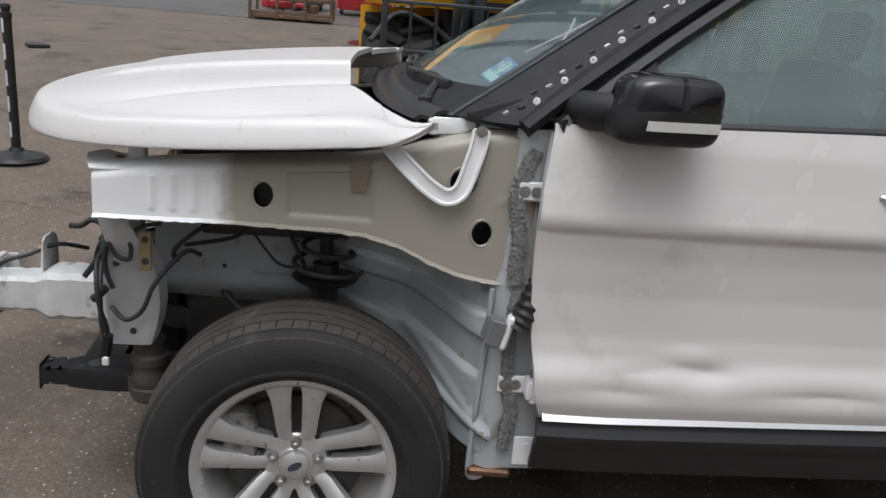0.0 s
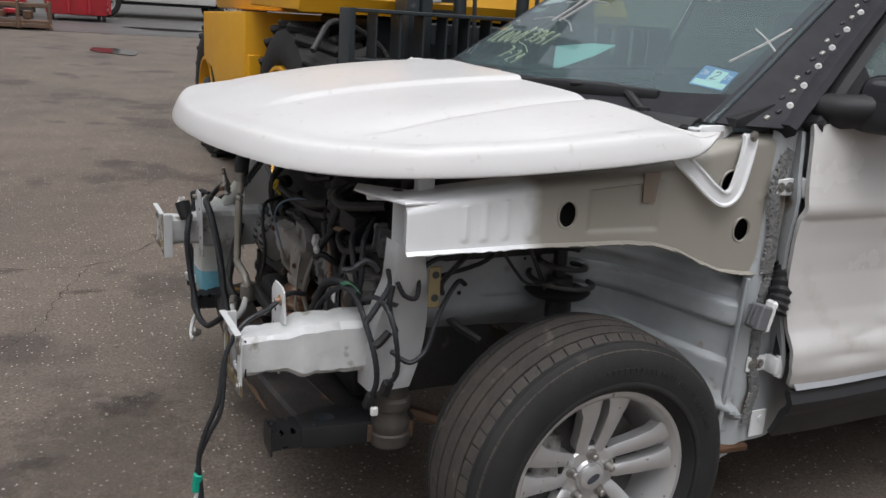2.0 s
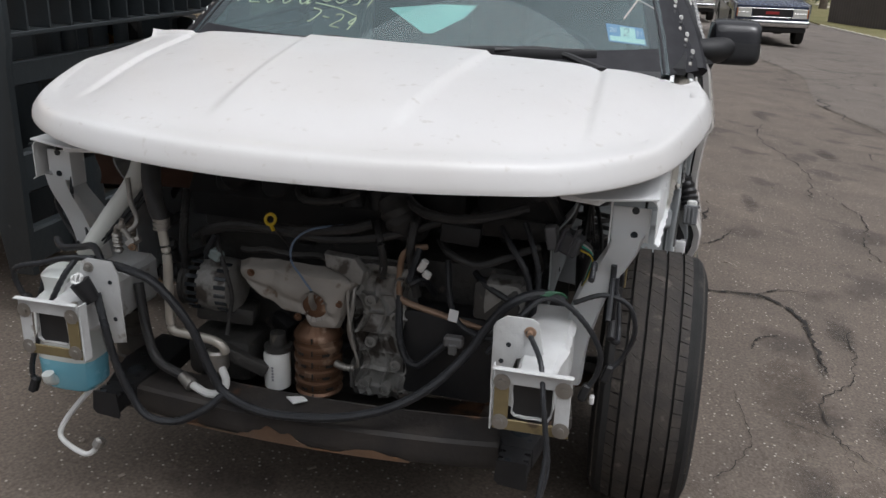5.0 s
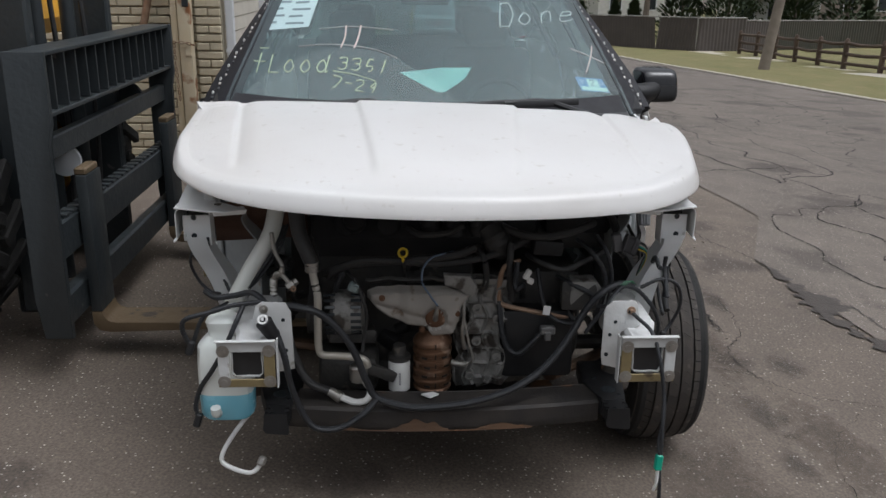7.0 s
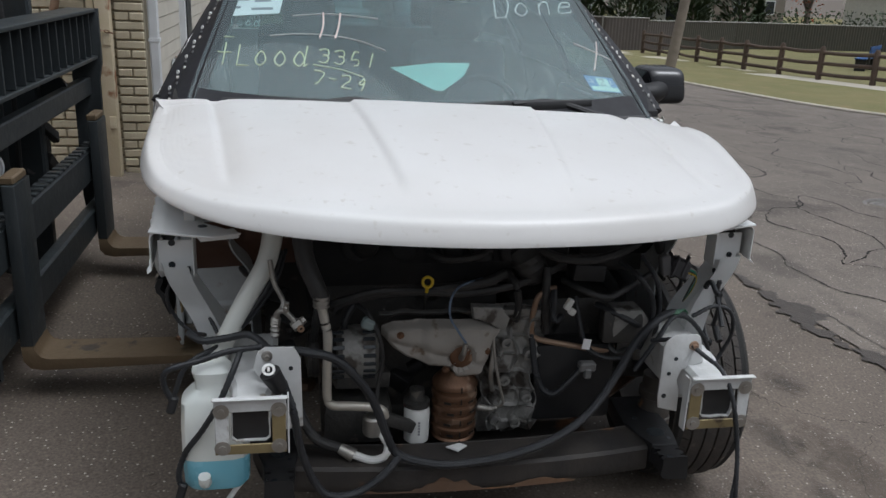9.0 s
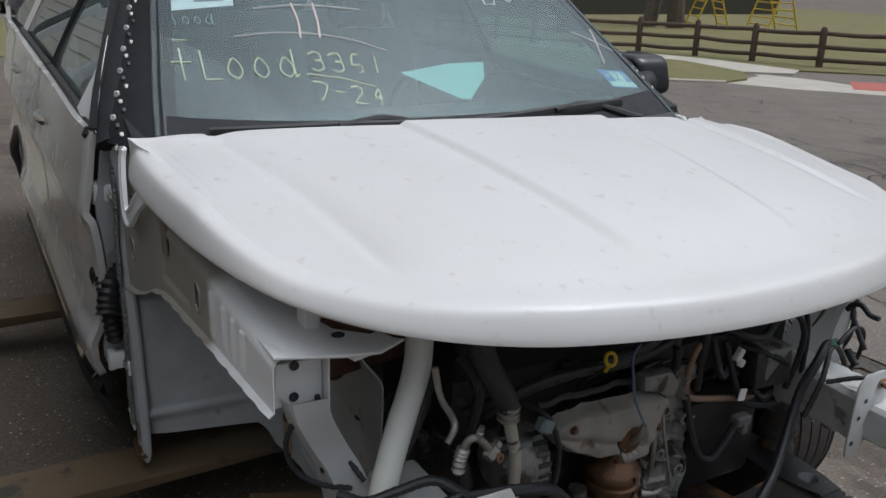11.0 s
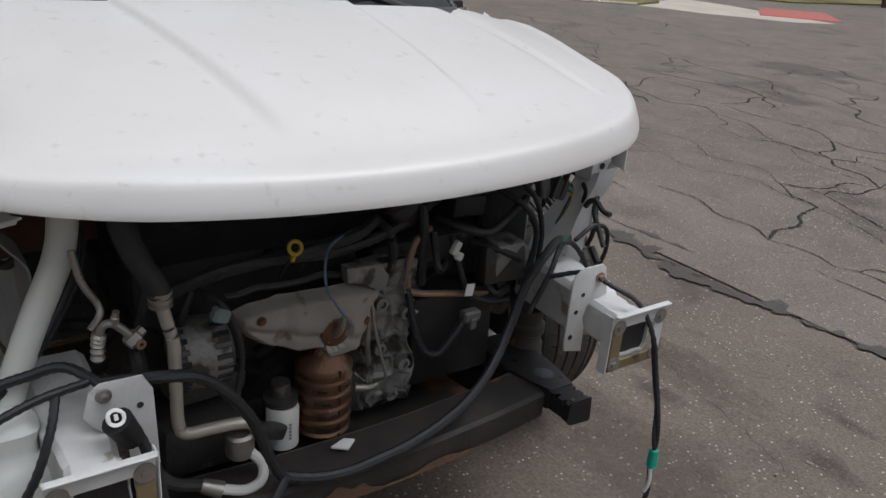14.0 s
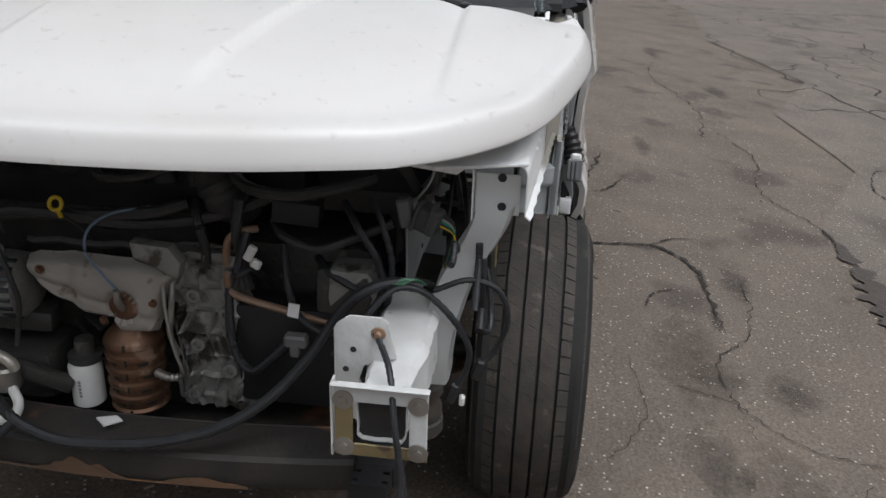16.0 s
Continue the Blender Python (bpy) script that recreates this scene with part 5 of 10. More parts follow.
    # quarter panel with arch
    arch = lambda p: (p.x - 2.85) ** 2 + (p.z - 0.37) ** 2 < 0.455 ** 2
    panel("quarter_panel", s, lambda z: lerp_table(z, [(0.40, 2.33), (0.55, 2.366), (0.75, 2.426), (0.95, 2.556), (1.35, 2.606)]), lambda z: lerp_table(z, [(0.4, 3.7), (0.7, 3.82), (1.35, 3.74)]), 0.42, belt, WHITE, car, "white rear quarter panel", 60, 44, 0, 0.02, arch)
    bm = bmesh.new()
    def f(u, v):
        a = math.radians(-8 + 196 * u)
        r = 0.452 - 0.035 * v
        return (2.85 + r * math.cos(a), s * (side_y(2.85, 0.37 + r * math.sin(a)) + 0.006 - 0.03 * v * v), 0.37 + r * math.sin(a))
    sheet(bm, f, 40, 4, 0.012)
    part("arch_trim", bm, CLAD, car)
    bm = bmesh.new()
    def f(u, v):
        a = math.radians(-10 + 200 * u)
        return (2.85 + 0.45 * math.cos(a), s * (0.93 - 0.35 * v), 0.37 + 0.45 * math.sin(a))
    sheet(bm, f, 30, 3, 0.01)
    part("rear_wheel_house", bm, BLACKP, car)
    bm = bmesh.new()
    def f(u, v):
        z = belt(2.9) + (1.68 - belt(2.9)) * v
        x = 2.64 + (1.0 - 0.18 * v) * u
        return (x, s * (roof_in(x, z) - 0.01), z)
    sheet(bm, f, 12, 8, 0.004 * (1 if s > 0 else -1))
    q = part("quarter_window", bm, TINTED, car, "dark tinted quarter glass")
    q.visible_shadow = False
    bm = bmesh.new()
    tube(bm, [m(p) for p in ((2.55, roof_in(2.55, 1.27), 1.27), (2.57, roof_in(2.55, 1.68), 1.69))], 0.05, 6, 0, 0, 0.5)
    part("rear_pillar", bm, WHITE, car)
    bm = bmesh.new()
    tube(bm, [m(p) for p in ((3.72, 0.86, 1.33), (3.55, 0.70, 1.72))], 0.09, 6, 0, 0, 0.5)
    part("rear_pillar", bm, WHITE, car)
    # A-pillar: bare black channel with white clips
    bm = bmesh.new()
    P = [(apillar_x(z) + 0.035, roof_in(0.8, max(z, 1.24)) - 0.02, z) for z in (1.22, 1.32, 1.40, 1.48, 1.56, 1.64, 1.71)]
    tube(bm, [m(p) for p in P], 0.042, 8, 3, 0, 0.55)
    ap = part("windscreen_pillar", bm, PILLARK, car, "black pillar stripped of its trim")
    for i in range(29):
        z = 1.250 + 0.016 * i
        bm = bmesh.new()
        wy = lerp_table(z, [(1.22, 0.83), (1.33, 0.80), (1.55, 0.725), (1.74, 0.66)]) - 0.02
        wx = 0.358 + (z - 1.325) / 0.66 + 0.15 * wy * wy - 0.003
        k = 0.70 + 0.09 * (i % 3)
        c = Vector(m((wx + (apillar_x(z) + 0.020 - wx) * k - 0.016, wy + (roof_in(0.8, max(z, 1.24)) - 0.012 - wy) * k + 0.008, z)))
        if i % 3 == 2:
            lathe(bm, [(0.004, 0), (0.0085, 0), (0.0085, 0.004), (0.004, 0.005), (0.0035, 0.001), (0, 0.001)], Matrix.Translation(c) @ Vector((0, 0, 1)).rotation_difference(Vector((-0.55, 0.8 * s, 0.2))).to_matrix().to_4x4(), 12)
            part("trim_clip", bm, FILTER, ap, "white plastic clip")
        else:
            box(bm, c, (0.016, 0.012, 0.010), Euler((0, -0.6, 0)).to_matrix(), 0.002)
            part("trim_tab", bm, BLACKP if i % 2 else STEEL, ap)
    # cowl corner and front fender-top strip
    bm = bmesh.new()
    prism(bm, [(0.34, 1.225), (0.345, 1.245), (0.46, 1.285), (0.58, 1.262), (0.60, 1.225), (0.45, 1.212)], "y", s * 0.875, s * 0.80, 0.004)
    cw = part("cowl_corner", bm, PILLARB, car, "black plastic cowl corner")
    for x, z in ((0.475, 1.262), (0.535, 1.25), (0.555, 1.29)):
        bm = bmesh.new()
        lathe(bm, [(0, 0), (0.011, 0), (0.011, 0.004), (0.005, 0.005), (0.005, 0.012), (0, 0.013)], Matrix.Translation(m((x, 0.877, z))) @ pose(0, 0, 0, -90 * s, 0, 0), 12)
        part("cowl_clip", bm, FILTER, cw)


# windscreen
def ws(y, z):
    return 0.358 + (z - 1.325) / 0.66 + 0.15 * y * y


def ws_half(z):
    return lerp_table(z, [(1.22, 0.83), (1.33, 0.80), (1.55, 0.725), (1.74, 0.66)])


bm = bmesh.new()
def f(u, v):
    z = 1.225 + 0.515 * v
    y = (u * 2 - 1) * ws_half(z)
    return (ws(y, z), y, z)
sheet(bm, f, 28, 16, 0.005)
screen = part("windscreen", bm, GLASS, car, "teal tinted windscreen with yellow marker writing")
screen.visible_shadow = False
bm = bmesh.new()
for s in (-1, 1):
    def f(u, v):
        z = 1.228 + 0.505 * v
        y = s * (ws_half(z) - 0.055 * (1 - u) + 0.004)
        return (ws(y, z) - 0.004, y, z)
    sheet(bm, f, 4, 16, 0.002)
def f(u, v):
    z = 1.225 + (0.050 + 0.02 * abs(u * 2 - 1) ** 3) * v
    y = (u * 2 - 1) * ws_half(z) * 0.97
    return (ws(y, z) - 0.006, y, z)
sheet(bm, f, 28, 3, 0.002)
part("screen_border", bm, PILLARK, screen, "black ceramic border")
bm = bmesh.new()
def f(u, v):
    y = (u * 2 - 1) * 0.80
    x0, x1 = 0.13 + 0.10 * (abs(y) / 0.8) ** 3, ws(y, 1.235) + 0.02
    return (x0 + (x1 - x0) * v, y, 1.205 + 0.03 * v + 0.006 * math.sin(v * 14))
sheet(bm, f, 30, 10, 0.01)
part("cowl_grille", bm, BLACKP, car, "black plastic cowl grille")


def wiper(pivot, tip, arm):
    bm = bmesh.new()
    def on(y, lift=0.012):
        z = 1.262 + 0.03 * 0
        return ws(y, z) - lift
    pts = [Vector(pivot) + (Vector(tip) - Vector(pivot)) * (k / 8) for k in range(9)]
    pts = [Vector((ws(p.y, p.z) - 0.016 - 0.006 * math.sin(math.pi * i / 8), p.y, p.z)) for i, p in enumerate(pts)]
    tube(bm, pts, lambda t: 0.014 - 0.005 * abs(t * 2 - 1), 8, 3, 0, 1.7)
    w = part("wiper", bm, BLACKP, car, "black wiper resting at the base of the windscreen")
    bm = bmesh.new()
    tube(bm, [arm, (arm[0] + 0.04, arm[1] + (pts[4].y - arm[1]) * 0.5, arm[2] + 0.045), pts[4] + Vector((-0.012, 0, 0.012))], lambda t: 0.014 - 0.006 * t, 8, 6)
    part("wiper_arm", bm, BLACKP, w)
    bm = bmesh.new()
    lathe(bm, [(0.02, 0), (0.018, 0.02), (0, 0.026)], Matrix.Translation((arm[0], arm[1], arm[2] - 0.01)), 14)
    part("wiper_nut", bm, BLACKP, w)
    return w


for s in (-1, 1):
    bm = bmesh.new()
    def f(u, v):
        z = 1.226 + 0.49 * v
        ya, yb = ws_half(z) - 0.02, roof_in(0.8, max(z, 1.24)) - 0.012
        a = Vector((ws(ya, z) - 0.003, s * ya, z))
        b = Vector((apillar_x(z) + 0.020, s * yb, z))
        p = a.lerp(b, u)
        return (p.x - 0.012 * math.sin(math.pi * u), p.y + s * 0.006 * math.sin(math.pi * u), p.z)
    sheet(bm, f, 8, 20, 0.006 * s)
    part("pillar_cover", bm, PILLARK, car, "black strip between windscreen and pillar")

wiper((0, 0.70, 1.262), (0, 0.08, 1.262), (0.235, 0.08, 1.235))
wiper((0, 0.02, 1.258), (0, -0.60, 1.275), (0.26, -0.62, 1.235))

# roof and back
bm = bmesh.new()
def f(u, v):
    y = (v * 2 - 1) * lerp_table(u, [(0, 0.665), (0.1, 0.70), (0.8, 0.70), (1, 0.66)])
    x = ws(y, 1.742) + (3.62 - ws(y, 1.742)) * u
    z = 1.742 + 0.055 * math.sin(min(1, u * 1.6) * math.pi / 2) - 0.05 * max(0, u - 0.5) - 0.05 * (abs(v * 2 - 1)) ** 3
    return (x, y, z)
sheet(bm, f, 30, 16, -0.03)
part("roof", bm, WHITE, car, "white roof panel")
bm = bmesh.new()
def f(u, v):
    z = 1.27 + 0.48 * v
    y = (u * 2 - 1) * (0.86 - 0.2 * v)
    return (3.80 - 0.25 * v, y, z)
sheet(bm, f, 10, 8, 0.006)
rg = part("rear_glass", bm, TINTED, car, "dark tailgate glass")
rg.visible_shadow = False
bm = bmesh.new()
def f(u, v):
    z = 0.42 + 0.86 * v
    y = (u * 2 - 1) * 0.93
    return (3.80 + 0.05 * math.sin(v * 3) - 0.08 * abs(u * 2 - 1) ** 4, y, z)
sheet(bm, f, 16, 12, 0.03)
part("tailgate", bm, WHITE, car, "white tailgate")
bm = bmesh.new()
box(bm, (2.15, 0, 0.40), (3.2, 1.70, 0.06), None, 0.02)
part("floor_pan", bm, DARKM, car)
# firewall in a dark colour that stands for the shade behind the engine
bm = bmesh.new()
def f(u, v):
    y = (u * 2 - 1) * (0.58 + 0.20 * smoothstep(0.68, 0.80, v))
    return (0.32 + 0.08 * math.sin(v * 3.0) - 0.04 * abs(u * 2 - 1), y, 0.36 + 0.84 * v)
sheet(bm, f, 10, 10, 0.02)
part("firewall", bm, DARKM, car, "dark firewall, the bay's shade put into its colour")

# cabin
bm = bmesh.new()
prism(bm, [(0.42, 0.85), (0.42, 1.17), (0.62, 1.21), (0.86, 1.20), (1.0, 1.12), (0.98, 0.85)], "y", -0.80, 0.80, 0.03)
part("dashboard", bm, DASH, car, "dark grey dashboard")
bm = bmesh.new()
lathe(bm, [(0.175 + 0.015 * math.cos(a), 0.015 * math.sin(a)) for a in [2 * math.pi * k / 8 for k in range(8)]], pose(1.13, -0.38, 1.10, 0, -65, 0), 28, True)
box(bm, (1.12, -0.38, 1.10), (0.05, 0.16, 0.09), Euler((0, -0.45, 0)).to_matrix(), 0.02, 2)
part("steering_wheel", bm, DASH, car, "black steering wheel")


def seat(x, y, w):
    bm = bmesh.new()
    box(bm, (x, y, 0.72), (0.52, w, 0.18), None, 0.06, 3)
    st = part("seat", bm, SEAT, car, "dark cloth seat")
    bm = bmesh.new()
    box(bm, (x + 0.30, y, 1.05), (0.16, w, 0.66), Euler((0, 0.25, 0)).to_matrix(), 0.06, 3)
    part("seat_back", bm, SEAT, st)
    for yy in ((y,) if w < 0.8 else (y - 0.4, y + 0.4)):
        bm = bmesh.new()
        box(bm, (x + 0.42, yy, 1.47), (0.10, 0.26, 0.19), Euler((0, 0.2, 0)).to_matrix(), 0.045, 3)
        part("head_rest", bm, SEAT, st)


seat(1.45, -0.38, 0.50)
seat(1.45, 0.38, 0.50)
seat(2.45, 0.0, 1.35)
bm = bmesh.new()
box(bm, (ws(0, 1.66) + 0.10, 0.0, 1.655), (0.025, 0.22, 0.06), None, 0.015, 2)
tube(bm, [(ws(0, 1.71) + 0.03, 0, 1.71), (ws(0, 1.66) + 0.10, 0, 1.66)], 0.012, 8, 0)
part("inner_mirror", bm, DASH, car)


# door mirror on the driver's side
def door_mirror():
    bm = bmesh.new()
    c = Vector((0.742, -1.033, 1.318))
    def f(u, v):
        a = 2 * math.pi * u
        t = v * 2 - 1
        k = (abs(math.cos(a)) ** 5.0 + abs(math.sin(a)) ** 5.0) ** (-1 / 5.0)
        w = max(0.0, 1 - abs(t) ** 6) ** 0.3
        depth = 0.115 if math.cos(a) < 0 else 0.100
        up = k * math.sin(a)
        x = c.x + k * math.cos(a) * depth * (0.02 + 0.98 * w) + 0.02 * up * (math.cos(a) < 0)
        return (x, c.y + t * 0.088, c.z - 0.012 + up * (0.066 if up > 0 else 0.078) * (0.02 + 0.98 * w))
    sheet(bm, f, 56, 26, 0.0)
    for v in bm.verts:
        if abs(v.co.z - (c.z - 0.012)) < 0.0035:
            v.co.z = c.z - 0.012
    mr = part("door_mirror", bm, [GLOSSB, PILLARB], car, "gloss black door mirror", 60)
    for p in mr.data.polygons:
        p.material_index = 1 if p.center.z < c.z - 0.014 else 0
    bm = bmesh.new()
    tube(bm, [(0.60, -0.90, 1.272), (0.61, -0.95, 1.275), (0.64, -0.985, 1.280), (0.69, -1.02, 1.285)], lambda t: 0.052 - 0.004 * t, 16, 6, 0, 0.85)
    part("mirror_arm", bm, PILLARB, mr)
    bm = bmesh.new()
    def g(u, v):
        x = c.x - 0.100 + 0.185 * u
        y = c.y - 0.0895 + 0.045 * max(0.0, (0.30 - u) / 0.30) ** 2
        return (x, y, 1.262 + 0.003 * u + 0.020 * v)
    sheet(bm, g, 24, 3, 0.005)
    part("indicator_lens", bm, LAMPG, mr, "clear indicator lens")
    for k in range(3):
        y = -1.00 - 0.035 * k
        bm = bmesh.new()
        tube(bm, [(c.x - 0.075, y, c.z + 0.042), (c.x - 0.02, y, c.z + 0.052), (c.x + 0.06, y, c.z + 0.052)], 0.003, 5, 4)
        part("cap_rib", bm, BLACKP, mr)
    bm = bmesh.new()
    box(bm, (c.x + 0.094, c.y + 0.006, c.z - 0.012), (0.004, 0.13, 0.10), None, 0.03, 2)
    part("mirror_glass", bm, CHROME, mr)


door_mirror()


# ---- writing, paper and stickers on the windscreen ----
# strokes on a ten by ten grid, two digits a point, strokes split by blanks
GLYPH = {"F": "4740 2989 0484", "L": "1910 1080", "O": "502002062858767250", "l": "194010", "o": "3011032646635130", "d": "3011032646635130 7960 6081", "D": "1019 19597784605010", "n": "1016 1436566560", "e": "13636545250210506071",
         "3": "083969776535 356573613001", "5": "693914346461301 0"[:14], "1": "5930", "7": "0969873010", "2": "08396977653300 0080", "9": "76543557797550", "-": "1575"}


def on_glass(y, z, lift=0.004):
    return Vector((ws(y, z) - lift, y, z))


def write(text, start, end, height, material, label, r=0.0032, slant=0.15, wide=0.8):
    """Marker strokes on the windscreen along a base line; one mesh a word."""
    bm = bmesh.new()
    a, b = Vector(start), Vector(end)
    step = (b - a) / len(text)
    for i, ch in enumerate(text):
        base = a + step * i
        tall = height * (1.4 if ch in "FD" else 1.0)
        for stroke in GLYPH[ch].split():
            pts = []
            for k in range(0, len(stroke) - 1, 2):
                u, v = int(stroke[k]) / 9, int(stroke[k + 1]) / 9
                q = base + step * u * wide + Vector((-slant * v * tall, v * tall))
                pts.append(on_glass(q.x, q.y))
            tube(bm, pts, lambda t: r * (1.0 - 0.35 * t), 5, 4 if len(pts) > 2 else 0)
    part("marker_writing", bm, material, screen, label)


write("FLood", (0.735, 1.367), (0.395, 1.372), 0.062, CHALK, "yellow marker word FLOOD")
write("3351", (0.375, 1.385), (0.155, 1.372), 0.042, CHALK, "yellow marker number 3351")
write("7-29", (0.395, 1.325), (0.205, 1.302), 0.036, CHALK, "yellow marker date 7-29")
write("Flood", (0.725, 1.492), (0.575, 1.492), 0.024, mat("faint_marker", (0.30, 0.40, 0.40), 0.7), "faint marker word Flood", 0.0016)
write("Done", (-0.31, 1.545), (-0.69, 1.575), 0.066, CHALKW, "white marker word Done", 0.0032)
PINK = mat("pinkish_stroke", (0.62, 0.50, 0.47), 0.7)


def mark(pts, r, material, label="pale stroke on the windscreen"):
    bm = bmesh.new()
    tube(bm, [on_glass(*p) for p in pts], r, 5, 6)
    part("glass_stroke", bm, material, screen, label)


# two upright pinkish strokes: a reflection in the glass, drawn as solid colour
mark([(0.349, 1.545), (0.352, 1.50), (0.367, 1.460)], 0.0042, PINK)
mark([(0.285, 1.545), (0.295, 1.50), (0.311, 1.460)], 0.0042, PINK)
mark([(0.546, 1.463), (0.44, 1.472), (0.325, 1.470), (0.22, 1.455), (0.132, 1.428)], 0.0028, PINK)
mark([(0.463, 1.531), (0.32, 1.541), (0.146, 1.531)], 0.0028, PINK)
mark([(0.394, 1.378), (0.30, 1.366), (0.221, 1.346)], 0.0024, CHALK, "yellow underline")
mark([(-0.616, 1.463), (-0.69, 1.435), (-0.762, 1.403)], 0.0030, PINK)
mark([(-0.716, 1.468), (-0.70, 1.43), (-0.665, 1.374)], 0.0036, PINK)


def glass_sheet(name, corners, material, label, lift=0.0035, n=8):
    """A paper that follows the glass, given by four corners in width and height."""
    bm = bmesh.new()
    c = [Vector(p) for p in corners]
    def f(u, v):
        q = c[0].lerp(c[1], u).lerp(c[3].lerp(c[2], u), v)
        return on_glass(q.x, q.y, lift)
    sheet(bm, f, n, n, 0.0008)
    return part(name, bm, material, screen, label)


paper = glass_sheet("paper_sheet", [(0.735, 1.518), (0.512, 1.538), (0.465, 1.70), (0.66, 1.69)], PAPER, "white auction paper with printed lines")
for k in range(5):
    for h in (0, 1):
        z0 = 1.545 + 0.028 * k
        ya = 0.715 - 0.012 * k - 0.10 * h
        glass_sheet("print_bar", [(ya, z0), (ya - 0.06 - 0.02 * ((k + h) % 2), z0 + 0.004), (ya - 0.06 - 0.02 * ((k + h) % 2), z0 + 0.012), (ya, z0 + 0.008)], INK, "", 0.0045, 2)
st = glass_sheet("registration_sticker", [(-0.630, 1.311), (-0.748, 1.302), (-0.728, 1.349), (-0.610, 1.360)], STICK, "blue and mint registration sticker")
glass_sheet("sticker_field", [(-0.634, 1.314), (-0.744, 1.305), (-0.739, 1.318), (-0.629, 1.327)], STICKG, "", 0.0045, 2)
glass_sheet("sticker_field", [(-0.664, 1.325), (-0.712, 1.321), (-0.704, 1.347), (-0.656, 1.352)], STICKG, "", 0.0047, 2)
write("2", (-0.672, 1.328), (-0.700, 1.326), 0.018, INK, "dark figure 2 on the sticker", 0.0022, -0.2)
write("2O", (-0.628, 1.338), (-0.652, 1.336), 0.010, PAPER, "pale year figures 20", 0.0011, -0.2)
write("21", (-0.712, 1.330), (-0.734, 1.328), 0.010, PAPER, "pale year figures 21", 0.0011, -0.2)
bm = bmesh.new()
tri = [(0.12, 1.374), (-0.05, 1.392), (-0.178, 1.393), (-0.147, 1.355), (-0.06, 1.308), (-0.03, 1.308)]
top = [bm.verts.new(Vector((ws(y, z) + 0.012, y, z))) for y, z in tri]
low = [bm.verts.new(v.co + Vector((0.002, 0, -0.001))) for v in top]
bm.faces.new(top)
bm.faces.new(low[::-1])
for i in range(len(tri)):
    bm.faces.new((top[i], low[i], low[(i + 1) % len(tri)], top[(i + 1) % len(tri)]))
part("mint_paper", bm, MINT, screen, "folded mint green paper behind the glass")


# scratches and a scrawled cross on the dented door
SCR = mat("scratch_dark", (0.16, 0.14, 0.12), 0.7)
SCRL = mat("scratch_pale", (0.72, 0.68, 0.55), 0.6)


def scratch(pts, r, material):
    bm = bmesh.new()
    tube(bm, [(x, -(side_y(x, z) + dents(x, z, -1)) - 0.0005, z) for x, z in pts], r, 4, 4, 0, 0.4)
    part("scratch", bm, material, car, "scratch in the door paint")


scratch([(0.89, 0.88), (0.905, 0.86), (0.92, 0.845)], 0.0012, SCRL)
scratch([(0.90, 0.842), (0.905, 0.86), (0.912, 0.885)], 0.0012, SCRL)
scratch([(0.905, 0.69), (0.915, 0.688)], 0.003, SCR)
for k, (x, z) in enumerate([(0.735, 0.625), (0.742, 0.628), (1.12, 0.612), (1.17, 0.606), (1.22, 0.604), (1.26, 0.600)]):
    scratch([(x, z), (x + (0.002 if k < 2 else 0.03), z + (0.025 if k < 2 else -0.003)), (x + (0.0 if k < 2 else 0.045), z + (0.04 if k < 2 else 0.001))], 0.0012, SCR)


# ---- engine bay ----
engine = new("engine")
engine.parent = car
engine["label"] = "exposed dirty engine with harness and pipes"


def eng(name, bm, material, label=""):
    return part(name, bm, material, engine, label)


def block(name, c, sz, material, bev=0.015, rot=None, label=""):
    bm = bmesh.new()
    box(bm, c, sz, Euler(rot).to_matrix() if rot else None, bev, 2)
    return eng(name, bm, material, label)


block("engine_block", (-0.20, 0.14, 0.66), (0.34, 0.52, 0.44), DARKM)
block("oil_pan", (-0.22, 0.12, 0.40), (0.32, 0.46, 0.14), DARKM, 0.03)
bm = bmesh.new()
prism(bm, [(-0.40, 0.86), (-0.42, 0.93), (-0.37, 0.995), (-0.20, 1.02), (-0.02, 1.0), (0.0, 0.88)], "y", -0.16, 0.42, 0.015)
eng("valve_cover", bm, PILLARB, "black valve cover")
for k in range(3):
    bm = bmesh.new()
    lathe(bm, [(0.045, -0.03), (0.045, 0.0), (0.035, 0.012), (0, 0.014)], pose(-0.392, 0.30 - 0.135 * k, 0.965, 0, -60, 0), 20)
    eng("coil_pack", bm, PILLARB)
bm = bmesh.new()
lathe(bm, [(0.0, 0.03), (0.034, 0.03), (0.038, 0.022), (0.038, 0), (0.03, -0.02)], pose(-0.40, 0.275, 0.975, 0, -50, 0), 20)
cap = eng("oil_cap", bm, PILLARB)
# intake: rounded runners over the front
for k, y in enumerate((0.05, -0.03, -0.11)):
    bm = bmesh.new()
    tube(bm, [(-0.12, y, 1.03), (-0.28, y - 0.01, 1.045), (-0.38, y - 0.02, 1.0), (-0.40, y - 0.03, 0.93)], 0.036, 14, 6)
    eng("intake_runner", bm, PILLARB)
bm = bmesh.new()
tube(bm, [(-0.30, -0.14, 1.0), (-0.40, -0.17, 0.96), (-0.42, -0.20, 0.91), (-0.36, -0.22, 0.88)], 0.045, 16, 6, 0.003)
eng("air_duct", bm, HOSE, "ribbed black air duct")
block("fuse_box", (-0.18, -0.50, 0.98), (0.30, 0.26, 0.14), PILLARB, 0.02)
block("battery_tray", (-0.12, -0.46, 0.88), (0.36, 0.30, 0.06), DARKM, 0.01)
